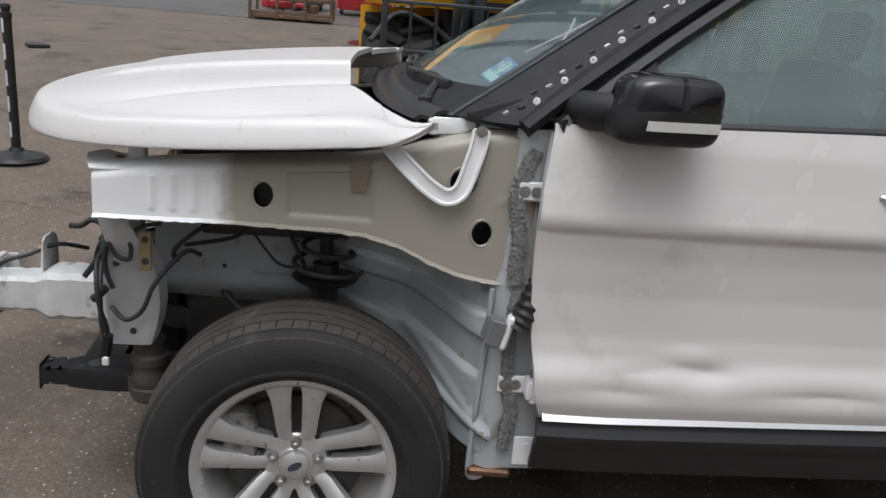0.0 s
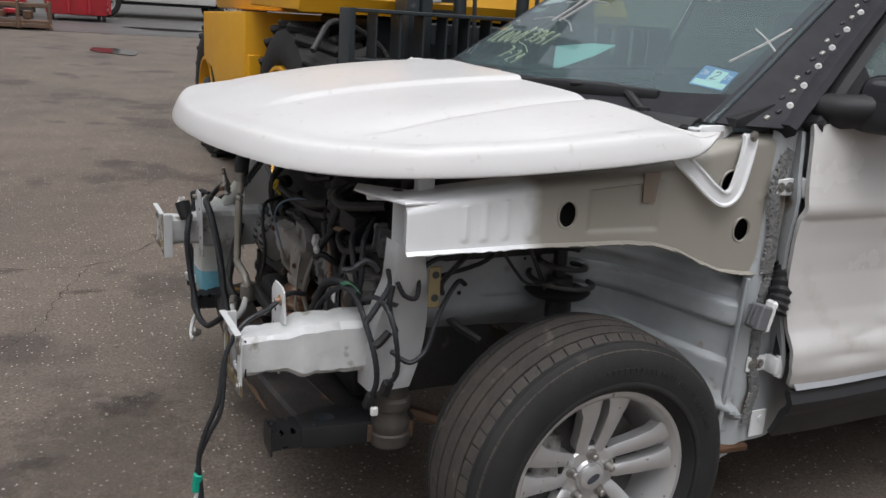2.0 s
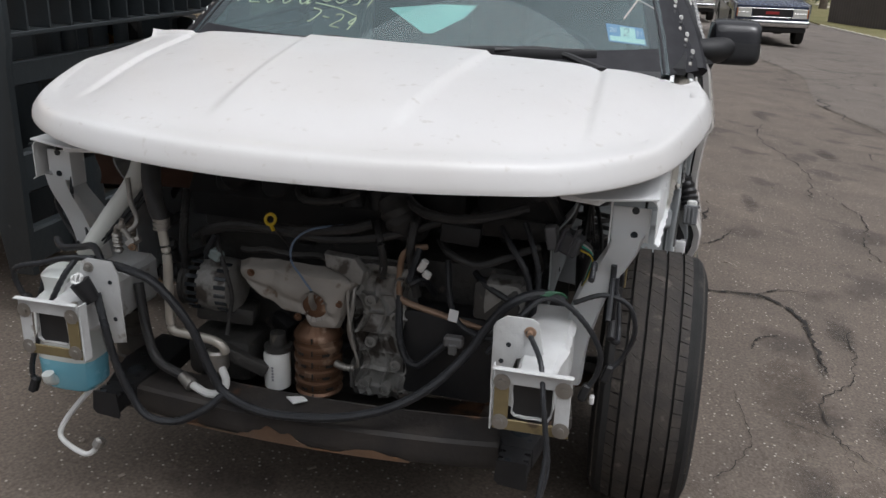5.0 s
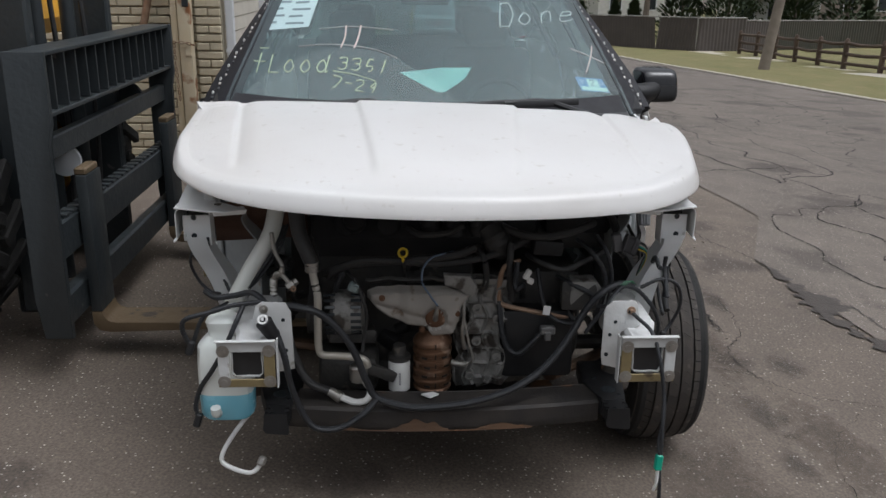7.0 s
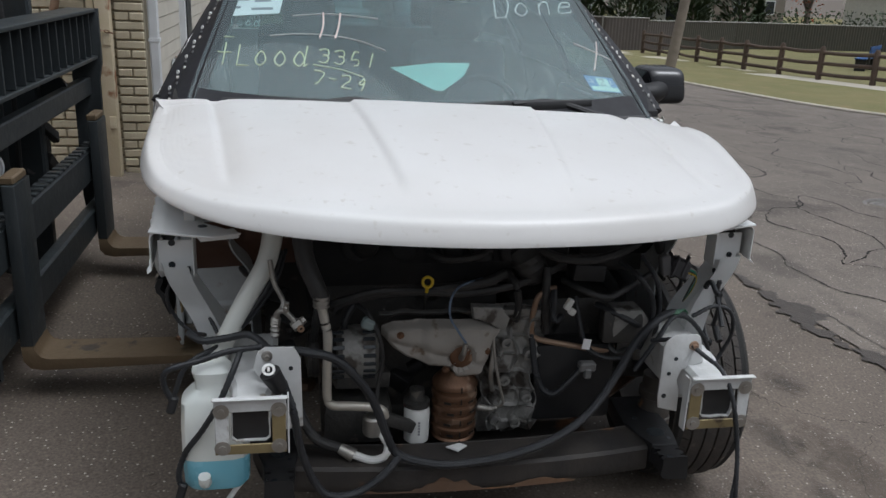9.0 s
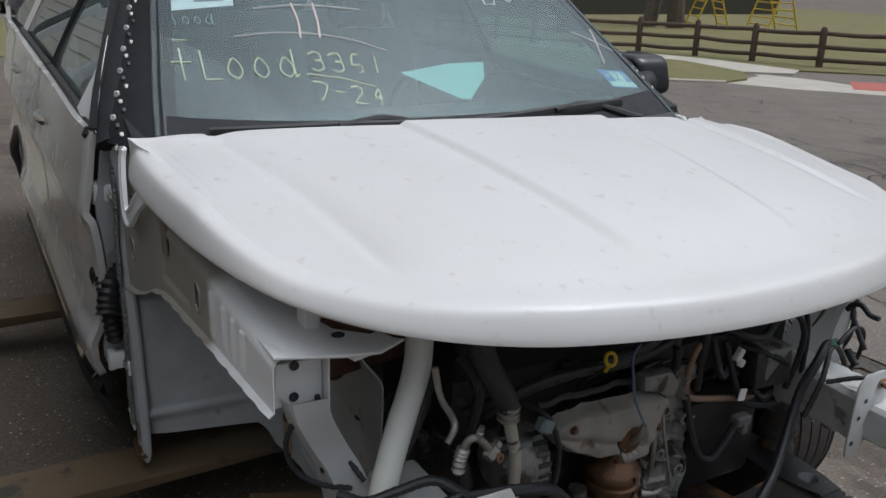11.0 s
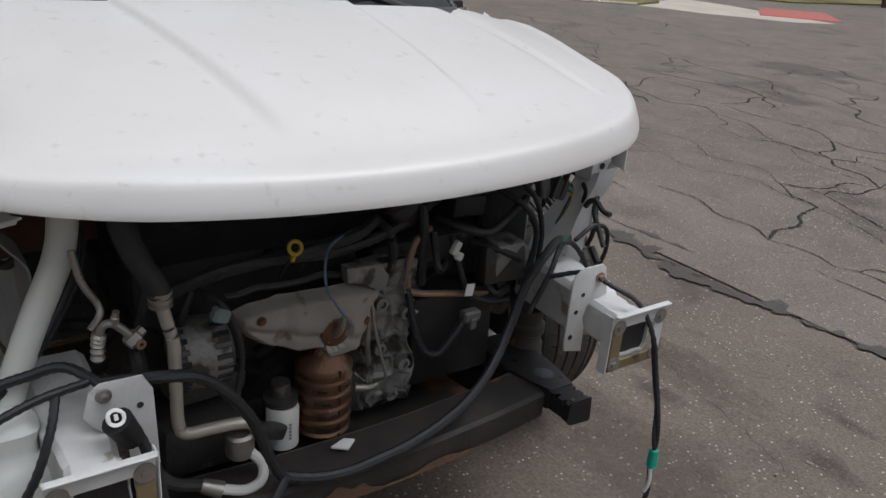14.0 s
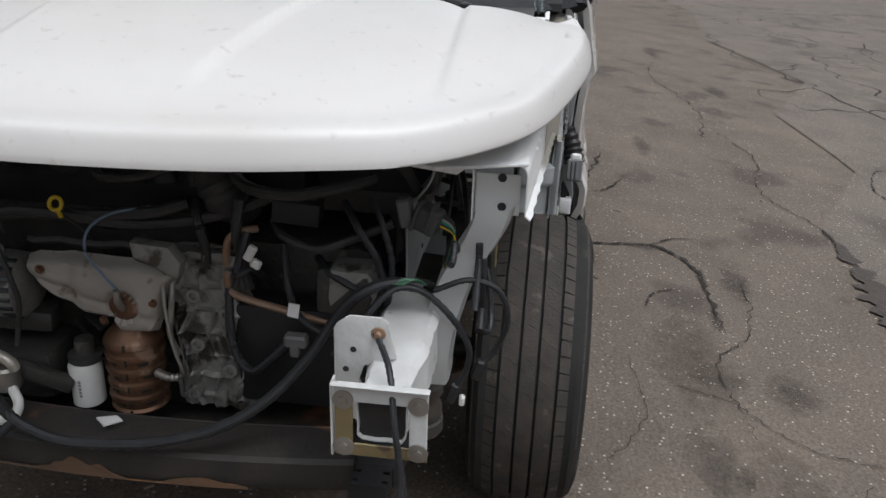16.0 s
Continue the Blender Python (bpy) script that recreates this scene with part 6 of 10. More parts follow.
block("air_box", (-0.22, -0.26, 0.93), (0.22, 0.18, 0.14), PILLARB, 0.03)
block("transmission_case", (-0.22, -0.33, 0.62), (0.30, 0.36, 0.36), DARKM, 0.05)
block("valve_body_cover", (-0.43, -0.34, 0.565), (0.09, 0.25, 0.25), PILLARB, 0.02, None, "flat black transmission side cover")
# bell housing: pale ribbed casting with bolt bosses
bm = bmesh.new()
def f(u, v):
    y = -0.095 - 0.125 * u + 0.012 * math.sin(v * 17)
    z = 0.41 + 0.385 * v
    rib = max(0, 1 - abs((v * 7) % 1 - 0.5) * 9) + max(0, 1 - abs((u * 2.4 + 0.5 * v) % 1 - 0.5) * 7)
    x = -0.450 - 0.012 * min(1, rib) - 0.014 * smoothstep(0.75, 0.95, u) - 0.012 * (1 - smoothstep(0.0, 0.12, u)) + 0.010 * noise.noise((y * 22, z * 22, 0))
    return (x, y + 0.02 * (v - 0.5) * 0, z)
sheet(bm, f, 40, 90, 0.05)
case = eng("bell_housing", bm, ALUM, "corroded aluminium bell housing")
for y, z in ((-0.11, 0.77), (-0.13, 0.70), (-0.20, 0.66), (-0.13, 0.58), (-0.20, 0.52), (-0.17, 0.44), (-0.11, 0.45)):
    bm = bmesh.new()
    lathe(bm, [(0.017, -0.02), (0.016, 0.012), (0.009, 0.013), (0.009, 0.004), (0, 0.004)], Matrix.Translation((-0.465, y, z)) @ pose(0, 0, 0, 0, -90, 0), 14)
    eng("bolt_boss", bm, ALUM)
# exhaust manifold shield: a pressed cover, deep in the middle, turned back at its rim, with a round port
def shield_top(y):
    return lerp_table(y, [(-0.105, 0.765), (-0.06, 0.778), (0.0, 0.782), (0.2, 0.782), (0.232, 0.770)])


def shield_low(y):
    return lerp_table(y, [(-0.105, 0.752), (-0.075, 0.72), (-0.062, 0.655), (-0.045, 0.612), (0.020, 0.608), (0.038, 0.640), (0.10, 0.648), (0.16, 0.675), (0.20, 0.705), (0.232, 0.742)])


bm = bmesh.new()
def f(u, v):
    y = -0.105 + 0.337 * u
    lo, hi = shield_low(y), shield_top(y)
    z = lo + (hi - lo) * v
    e = min(u * 0.337, (1 - u) * 0.337, v * (hi - lo), (1 - v) * (hi - lo))
    x = -0.480 - 0.036 * smoothstep(0.0, 0.018, e) - 0.008 * smoothstep(0.02, 0.06, e)
    x += 0.010 * math.exp(-((y - 0.13) / 0.02) ** 2) + 0.008 * math.exp(-((z - 0.70 - 0.3 * (y - 0.1)) / 0.012) ** 2)
    x += 0.006 * noise.noise((y * 16, z * 16, 2.0))
    q = Vector((y - 0.010, z - 0.682))
    if 0.024 < q.length < 0.040:
        q = q.normalized() * 0.031
        y, z = 0.010 + q.x, 0.682 + q.y
        x += 0.012
    return (x, y, z)
sheet(bm, f, 64, 36, 0.003, lambda p: math.hypot(p.y - 0.010, p.z - 0.682) < 0.028)
eng("heat_shield", bm, SHIELD, "dented dusty exhaust heat shield")
bm = bmesh.new()
lathe(bm, [(0.03, 0.0), (0.034, 0.02), (0.02, 0.025), (0, 0.025)], Matrix.Translation((-0.495, 0.010, 0.682)) @ pose(0, 0, 0, 0, -90, 0), 16)
eng("shield_bore", bm, RUSTY)
bm = bmesh.new()
tube(bm, [(-0.50, 0.012, 0.665), (-0.535, 0.010, 0.70), (-0.545, 0.006, 0.735)], lambda t: 0.011 - 0.005 * t, 10, 5)
eng("oxygen_sensor", bm, STEEL)
for y, z in ((0.185, 0.757), (0.055, 0.648), (-0.06, 0.70)):
    bm = bmesh.new()
    bolt(bm, (-0.522, y, z), 0.007, (-1, 0, 0), 0.008)
    eng("shield_bolt", bm, RUSTY)
bm = bmesh.new()
tube(bm, [(-0.545, 0.006, 0.738), (-0.55, 0.03, 0.775), (-0.555, 0.055, 0.82), (-0.54, 0.052, 0.865), (-0.50, 0.02, 0.888), (-0.46, -0.05, 0.895)], 0.0032, 6, 6)
eng("sensor_wire", bm, BLUEW, "thin blue sensor wire")
# catalytic converter
bm = bmesh.new()
prof = [(0.03, 0.63), (0.050, 0.61), (0.061, 0.598), (0.066, 0.590), (0.066, 0.582), (0.060, 0.577), (0.060, 0.566)]
for z in (0.562, 0.528, 0.494, 0.460):
    prof += [(0.0655, z), (0.0665, z - 0.006), (0.0655, z - 0.012), (0.0595, z - 0.016), (0.0595, z - 0.030)]
prof += [(0.065, 0.424), (0.062, 0.418), (0.045, 0.409), (0, 0.408)]
lathe(bm, prof, Matrix.Translation((-0.475, 0.018, 0)), 40)
cat = eng("catalytic_converter", bm, RUSTY, "rusty ribbed catalytic converter")
for z in (0.545, 0.511, 0.477, 0.443):
    for ang in (-62, -28, 6, 40, 74):
        a = math.radians(ang + (9 if z in (0.511, 0.443) else 0))
        bm = bmesh.new()
        box(bm, (0, 0, 0), (0.004, 0.021, 0.010), None, 0.0015)
        ob = part("heat_slot", bm, CRACKM if ang in (-28, 40) else RUSTY, cat)
        ob.matrix_world = pose(-0.475 - 0.0612 * math.cos(a), 0.018 - 0.0612 * math.sin(a), z, 0, 0, ang)
for z in (0.590, 0.553, 0.519, 0.485, 0.449, 0.424):
    bm = bmesh.new()
    box(bm, (-0.5415, 0.010, z), (0.004, 0.0035, 0.016), None, 0.0)
    part("cat_seam", bm, CRACKM, cat)
bm = bmesh.new()
tube(bm, [(-0.51, -0.045, 0.52), (-0.52, -0.075, 0.517), (-0.52, -0.10, 0.52)], lambda t: 0.011 - 0.003 * t, 10, 5, 0.001)
tube(bm, [(-0.52, -0.10, 0.52), (-0.53, -0.115, 0.54), (-0.53, -0.10, 0.60), (-0.52, -0.085, 0.68), (-0.51, -0.08, 0.74)], 0.004, 6, 6)
eng("lower_sensor", bm, STEEL)
bm = bmesh.new()
tube(bm, [(-0.47, -0.085, 0.74), (-0.49, -0.085, 0.68), (-0.50, -0.08, 0.62), (-0.49, -0.09, 0.56)], 0.007, 8, 5)
eng("egr_pipe", bm, STEEL)
bm = bmesh.new()
def f(u, v):
    y = 0.24 - 0.33 * u
    return (-0.462 - 0.008 * math.sin(v * 3.1) + 0.003 * math.sin(y * 80), y, 0.790 + 0.018 * v + 0.003 * math.sin(y * 50))
sheet(bm, f, 26, 4, 0.012)
eng("manifold_flange", bm, DARKM)
bm = bmesh.new()
prism(bm, [(-0.015, 0.83), (-0.10, 0.825), (-0.125, 0.79), (-0.115, 0.755), (-0.085, 0.76), (-0.07, 0.785), (-0.02, 0.79)], "x", -0.51, -0.475, 0.006)
eng("coolant_neck", bm, ALUM)
# oil filter
bm = bmesh.new()
lathe(bm, [(0, 0.0), (0.028, 0.0), (0.036, 0.006), (0.037, 0.10), (0.033, 0.108), (0, 0.108)], Matrix.Translation((-0.50, 0.13, 0.418)), 28)
of = eng("oil_filter", bm, FILTER, "white oil filter")
bm = bmesh.new()
lathe(bm, [(0.039, 0), (0.039, 0.014), (0.024, 0.018), (0.021, 0.050), (0, 0.050)], Matrix.Translation((-0.49, 0.13, 0.527)), 20)
eng("filter_housing", bm, DARKM)
bm = bmesh.new()
for k in range(5):
    box(bm, (-0.5375, 0.128, 0.455 + 0.009 * k), (0.001, 0.006, 0.006), None)
eng("filter_print", bm, INK)
# alternator
bm = bmesh.new()
lathe(bm, [(0, -0.05), (0.055, -0.05), (0.072, -0.038), (0.076, 0.0), (0.072, 0.05), (0.055, 0.062), (0, 0.064)], Matrix.Translation((-0.47, 0.305, 0.69)) @ pose(0, 0, 0, 90, 0, 0), 32)
eng("alternator", bm, ALUM, "dull finned alloy alternator")
for k in range(9):
    a = math.pi * (0.62 + 0.10 * k)
    for yy in (0.355, 0.27):
        bm = bmesh.new()
        box(bm, (-0.47 + 0.0745 * math.cos(a), yy, 0.69 + 0.0745 * math.sin(a)), (0.004, 0.034, 0.011), Euler((0, -a, 0)).to_matrix(), 0.001)
        eng("cooling_slot", bm, WINDK)
block("alternator_bracket", (-0.46, 0.29, 0.61), (0.08, 0.16, 0.05), DARKM, 0.01, (0.1, 0, 0.2))
bm = bmesh.new()
lathe(bm, [(0.0, 0.02), (0.06, 0.02), (0.064, 0.01), (0.06, 0.0), (0.064, -0.01), (0, -0.02)], Matrix.Translation((-0.42, 0.425, 0.66)) @ pose(0, 0, 0, 90, 0, 0), 28)
eng("belt_pulley", bm, DARKM)
block("compressor", (-0.44, 0.30, 0.48), (0.16, 0.20, 0.13), DARKM, 0.03)
bm = bmesh.new()
lathe(bm, [(0, 0.0), (0.026, 0.0), (0.03, 0.006), (0.03, 0.05), (0.024, 0.056), (0, 0.056)], Matrix.Translation((-0.585, 0.262, 0.495)), 22)
eng("muffler_can", bm, STEEL, "small silver line muffler")
block("compressor_bracket", (-0.55, 0.20, 0.51), (0.03, 0.13, 0.035), DARKM, 0.006, (0.5, 0, 0.3))
# air-conditioning lines
bm = bmesh.new()
tube(bm, [(-0.52, 0.45, 1.06), (-0.55, 0.44, 0.99), (-0.575, 0.415, 0.93), (-0.58, 0.40, 0.895)], lambda t: 0.026 - 0.004 * t, 12, 6)
eng("ac_hose", bm, HOSE)
bm = bmesh.new()
tube(bm, [(-0.58, 0.402, 0.905), (-0.582, 0.40, 0.87)], 0.019, 14, 0)
for k in range(3):
    tube(bm, [(-0.581, 0.401, 0.902 - 0.012 * k), (-0.581, 0.401, 0.896 - 0.012 * k)], 0.022, 14, 0)
eng("hose_crimp", bm, STEEL)
bm = bmesh.new()
tube(bm, [(-0.582, 0.40, 0.875), (-0.587, 0.392, 0.83), (-0.592, 0.385, 0.79), (-0.595, 0.387, 0.70), (-0.597, 0.387, 0.62), (-0.60, 0.375, 0.595), (-0.60, 0.33, 0.59), (-0.60, 0.265, 0.583), (-0.60, 0.238, 0.57), (-0.595, 0.232, 0.55)], 0.0125, 12, 6)
eng("ac_line", bm, mat("dull_alloy_pipe", (0.56, 0.53, 0.47), 0.4, metal=0.5, col2=(0.45, 0.42, 0.37), scale=20), "bare aluminium air-conditioning pipe")
bm = bmesh.new()
tube(bm, [(-0.62, 0.345, 0.468), (-0.63, 0.31, 0.455), (-0.635, 0.27, 0.442), (-0.63, 0.235, 0.448), (-0.615, 0.225, 0.475), (-0.60, 0.245, 0.505)], 0.011, 10, 6)
eng("ac_line_lower", bm, FILTER)
bm = bmesh.new()
tube(bm, [(-0.615, 0.355, 0.472), (-0.63, 0.318, 0.456)], 0.017, 12, 4, 0.002)
eng("hose_crimp", bm, STEEL)
bm = bmesh.new()
tube(bm, [(-0.56, 0.50, 0.70), (-0.60, 0.46, 0.58), (-0.62, 0.42, 0.51), (-0.615, 0.355, 0.472)], 0.0135, 10, 6)
eng("ac_hose", bm, HOSE)
# service valve above the right rail: ribbed stub, bent pipe and brass-capped port
bm = bmesh.new()
tube(bm, [(-0.60, 0.52, 0.80), (-0.605, 0.518, 0.835), (-0.61, 0.515, 0.858)], 0.011, 10, 5, 0.0025)
eng("valve_stub", bm, STEEL)
bm = bmesh.new()
tube(bm, [(-0.61, 0.516, 0.852), (-0.614, 0.510, 0.872), (-0.618, 0.497, 0.878), (-0.62, 0.482, 0.866), (-0.622, 0.468, 0.848), (-0.622, 0.458, 0.838)], 0.0075, 10, 6)
lathe(bm, [(0, -0.016), (0.012, -0.016), (0.014, -0.010), (0.014, 0.008), (0.010, 0.012), (0.010, 0.022), (0, 0.022)], Matrix.Translation((-0.622, 0.462, 0.842)) @ pose(0, 0, 0, 60, 0, 20), 6)
lathe(bm, [(0, 0), (0.008, 0), (0.008, 0.014), (0.006, 0.016), (0.006, 0.026), (0, 0.027)], Matrix.Translation((-0.619, 0.492, 0.876)) @ pose(0, 0, 0, 10, -10, 0), 12)
eng("ac_valve", bm, STEEL, "bent alloy service valve")
bm = bmesh.new()
lathe(bm, [(0.004, 0), (0.009, 0), (0.009, 0.006), (0.004, 0.006)], Matrix.Translation((-0.634, 0.455, 0.835)) @ pose(0, 0, 0, 0, -90, 15), 14)
eng("valve_seal", bm, COPPER)
bm = bmesh.new()
tube(bm, [(-0.52, 0.53, 0.98), (-0.53, 0.52, 0.92), (-0.54, 0.50, 0.88), (-0.55, 0.50, 0.86), (-0.56, 0.52, 0.84)], 0.007, 8, 6)
eng("brake_pipe", bm, STEEL)
# dipstick
bm = bmesh.new()
tube(bm, [(-0.38, 0.10, 0.72), (-0.45, 0.11, 0.82), (-0.52, 0.117, 0.885)], 0.004, 6, 4)
eng("dipstick_tube", bm, DARKM)
bm = bmesh.new()
lathe(bm, [(0.0135 + 0.0042 * math.cos(a), 0.0042 * math.sin(a)) for a in [2 * math.pi * k / 8 for k in range(8)]], pose(-0.535, 0.117, 0.915, 0, -70, 0), 20, True)
tube(bm, [(-0.532, 0.117, 0.90), (-0.522, 0.117, 0.882)], 0.005, 8, 0)
eng("dipstick_ring", bm, YELLOWP, "yellow dipstick ring")
# brown transmission cooler pipe, hoses and fittings
bm = bmesh.new()
tube(bm, [(-0.44, -0.27, 0.855), (-0.46, -0.245, 0.855), (-0.465, -0.215, 0.835), (-0.46, -0.205, 0.78), (-0.46, -0.205, 0.725), (-0.465, -0.225, 0.705), (-0.47, -0.32, 0.685), (-0.47, -0.42, 0.665), (-0.46, -0.46, 0.67)], 0.0085, 10, 6)
eng("cooler_pipe", bm, COPPER, "brown transmission cooler pipe")
bm = bmesh.new()
box(bm, (-0.53, -0.285, 0.838), (0.016, 0.018, 0.034), Euler((0.5, 0, 0)).to_matrix(), 0.003)
box(bm, (-0.53, -0.296, 0.815), (0.014, 0.022, 0.020), Euler((0.5, 0, 0)).to_matrix(), 0.004)
eng("loose_connector", bm, FILTER, "pale loose connector")
bm = bmesh.new()
box(bm, (-0.50, -0.36, 0.70), (0.003, 0.024, 0.032), Euler((0.15, 0, 0)).to_matrix())
eng("paper_tag", bm, PAPER)
bm = bmesh.new()
box(bm, (-0.505, -0.365, 0.632), (0.03, 0.05, 0.028), None, 0.005)
box(bm, (-0.515, -0.365, 0.615), (0.02, 0.02, 0.03), None, 0.003)
eng("harness_plug", bm, mat("grey_harness_plug", (0.14, 0.14, 0.14), 0.5))
bm = bmesh.new()
tube(bm, [(-0.46, -0.205, 0.72), (-0.49, -0.215, 0.62), (-0.50, -0.235, 0.565), (-0.51, -0.27, 0.55), (-0.51, -0.31, 0.585), (-0.505, -0.345, 0.622)], 0.010, 8, 7, 0.0008)
eng("harness_branch", bm, CORRUG)
bm = bmesh.new()
tube(bm, [(-0.45, -0.33, 0.83), (-0.48, -0.345, 0.74), (-0.49, -0.37, 0.68), (-0.50, -0.42, 0.655), (-0.52, -0.47, 0.66)], 0.008, 8, 7)
eng("harness_branch", bm, CORRUG)
# random smaller parts that fill the depth of the bay
rng = random.Random(4)
for k in range(46):
    y, z = rng.uniform(-0.62, 0.55), rng.uniform(0.52, 1.0)
    x = rng.uniform(-0.42, -0.16) if not (-0.1 < y < 0.22 and z < 0.8) else rng.uniform(-0.38, -0.25)
    bm = bmesh.new()
    kind = k % 4
    if kind == 0:
        box(bm, (x, y, z), (rng.uniform(0.03, 0.09), rng.uniform(0.03, 0.10), rng.uniform(0.02, 0.07)), Euler((rng.uniform(-0.6, 0.6), rng.uniform(-0.4, 0.4), rng.uniform(-0.5, 0.5))).to_matrix(), 0.008, 2)
        eng("bracket", bm, rng.choice([DARKM, PILLARB, DARKM, PILLARB]))
    elif kind in (1, 2):
        d = Vector((rng.uniform(-0.5, 0.5), rng.uniform(-1, 1), rng.uniform(-1, 1))).normalized() * rng.uniform(0.06, 0.15)
        p = Vector((x, y, z))
        tube(bm, [p, p + d * 0.6 + Vector((-0.04, 0, 0.02)), p + d + Vector((-0.03, 0.02, -0.02)), p + d * 1.6 + Vector((0.06, 0, 0))], rng.uniform(0.006, 0.015), 7, 5)
        eng("hose", bm, rng.choice([HOSE, CORRUG, HOSE]))
    else:
        lathe(bm, [(0, 0.03), (0.012, 0.03), (0.014, 0.02), (0.024, 0.016), (0.024, -0.03)], pose(x, y, z, rng.uniform(-60, 60), -60 + rng.uniform(-40, 40), 0), 12)
        eng("sensor_body", bm, rng.choice([DARKM, PILLARB, DARKM]))
UPPER = [
    ([(-0.44, 0.36, 0.80), (-0.47, 0.33, 0.84), (-0.48, 0.24, 0.865), (-0.475, 0.10, 0.87), (-0.47, -0.05, 0.885), (-0.44, -0.12, 0.90)], 0.014),
    ([(-0.45, 0.33, 0.72), (-0.48, 0.335, 0.78), (-0.47, 0.31, 0.83)], 0.009),
    ([(-0.42, -0.13, 0.90), (-0.46, -0.15, 0.87), (-0.46, -0.16, 0.81), (-0.45, -0.155, 0.76)], 0.011),
    ([(-0.40, -0.20, 0.97), (-0.47, -0.27, 0.955), (-0.48, -0.36, 0.95), (-0.46, -0.45, 0.965), (-0.42, -0.52, 0.98)], 0.013),
    ([(-0.42, -0.30, 0.87), (-0.48, -0.34, 0.86), (-0.49, -0.41, 0.84), (-0.47, -0.48, 0.86), (-0.44, -0.56, 0.89)], 0.010),
    ([(-0.44, -0.40, 0.80), (-0.49, -0.44, 0.79), (-0.50, -0.50, 0.76), (-0.48, -0.55, 0.72)], 0.009),
    ([(-0.45, -0.24, 0.92), (-0.47, -0.235, 0.86), (-0.46, -0.24, 0.79), (-0.45, -0.25, 0.72)], 0.012),
    ([(-0.40, 0.10, 0.96), (-0.45, 0.06, 0.95), (-0.455, -0.02, 0.955), (-0.42, -0.08, 0.97)], 0.010),
    ([(-0.42, 0.42, 0.93), (-0.47, 0.40, 0.88), (-0.47, 0.41, 0.80), (-0.45, 0.42, 0.72)], 0.012),
    ([(-0.44, -0.46, 0.93), (-0.50, -0.50, 0.90), (-0.51, -0.54, 0.84), (-0.50, -0.55, 0.76), (-0.50, -0.52, 0.68)], 0.008),
    ([(-0.45, -0.52, 0.95), (-0.49, -0.55, 0.90), (-0.50, -0.57, 0.82), (-0.51, -0.56, 0.72)], 0.007),
]
for pts, r in UPPER:
    bm = bmesh.new()
    tube(bm, pts, r, 9, 7, 0.0006)
    eng("hose", bm, HOSE if r > 0.0095 else CORRUG)
block("relay_block", (-0.44, -0.36, 0.905), (0.06, 0.10, 0.05), PILLARB, 0.006, (0.1, 0.0, 0.1))
block("mount_bracket", (-0.47, -0.47, 0.745), (0.06, 0.12, 0.10), DARKM, 0.01, (0.0, 0.1, -0.1))
bm = bmesh.new()
prism(bm, [(-0.43, 0.70), (-0.53, 0.70), (-0.545, 0.77), (-0.52, 0.80), (-0.44, 0.80)], "x", -0.50, -0.42, 0.008)
eng("gearbox_mount", bm, ALUM, "dirty cast transmission mount")
# big connector at the left inner wing
bm = bmesh.new()
box(bm, (-0.46, -0.635, 0.915), (0.045, 0.055, 0.055), Euler((0.3, 0.1, -0.3)).to_matrix(), 0.006)
for k in range(2):
    box(bm, (-0.475, -0.625 + 0.03 * k - 0.02, 0.925), (0.03, 0.006, 0.065), Euler((0.3, 0.1, -0.3)).to_matrix(), 0.002)
bc = eng("bulkhead_connector", bm, mat("dark_grey_connector", (0.06, 0.06, 0.065), 0.5), "large grey connector with loose pins")
bm = bmesh.new()
box(bm, (-0.46, -0.59, 0.925), (0.03, 0.03, 0.06), Euler((-0.2, 0, 0)).to_matrix(), 0.004)
eng("loose_connector", bm, mat("mid_grey_connector", (0.13, 0.13, 0.135), 0.5))
for k in range(6):
    bm = bmesh.new()
    tube(bm, [(-0.46, -0.66, 0.90 + 0.006 * k), (-0.465, -0.69, 0.885 + 0.004 * k), (-0.455, -0.685 + 0.002 * k, 0.84), (-0.44, -0.67, 0.80)], 0.0025, 5, 5)
    eng("thin_wire", bm, (YELLOWP, HOSE, GREENP, STEEL, HOSE, HOSE)[k])


# stripped headlight cavity on the passenger side: rust-brown panel
bm = bmesh.new()
def f(u, v):
    y = 0.44 + 0.30 * u
    z = 0.90 + 0.13 * v
    return (-0.30 - 0.05 * u + 0.012 * math.sin(v * 7) + 0.006 * noise.noise((y * 20, z * 20, 5)), y, z)
sheet(bm, f, 24, 12, 0.003)
part("cavity_panel", bm, mat("dull_rust_brown", (0.13, 0.060, 0.035), 0.7, col2=(0.07, 0.04, 0.03), scale=9.0, mix=0.9, bump=0.3, bscale=60.0), car, "rust-brown inner panel")


# ---- lower structure ----
CROSSM = mat("black_crossmember_paint", (0.022, 0.021, 0.021), 0.6, spec=0.3, col2=(0.048, 0.041, 0.036), scale=9.0, bump=0.2, bscale=60.0, spots=(0.20, 0.10, 0.05), spot_scale=4.0, spot_at=0.60)

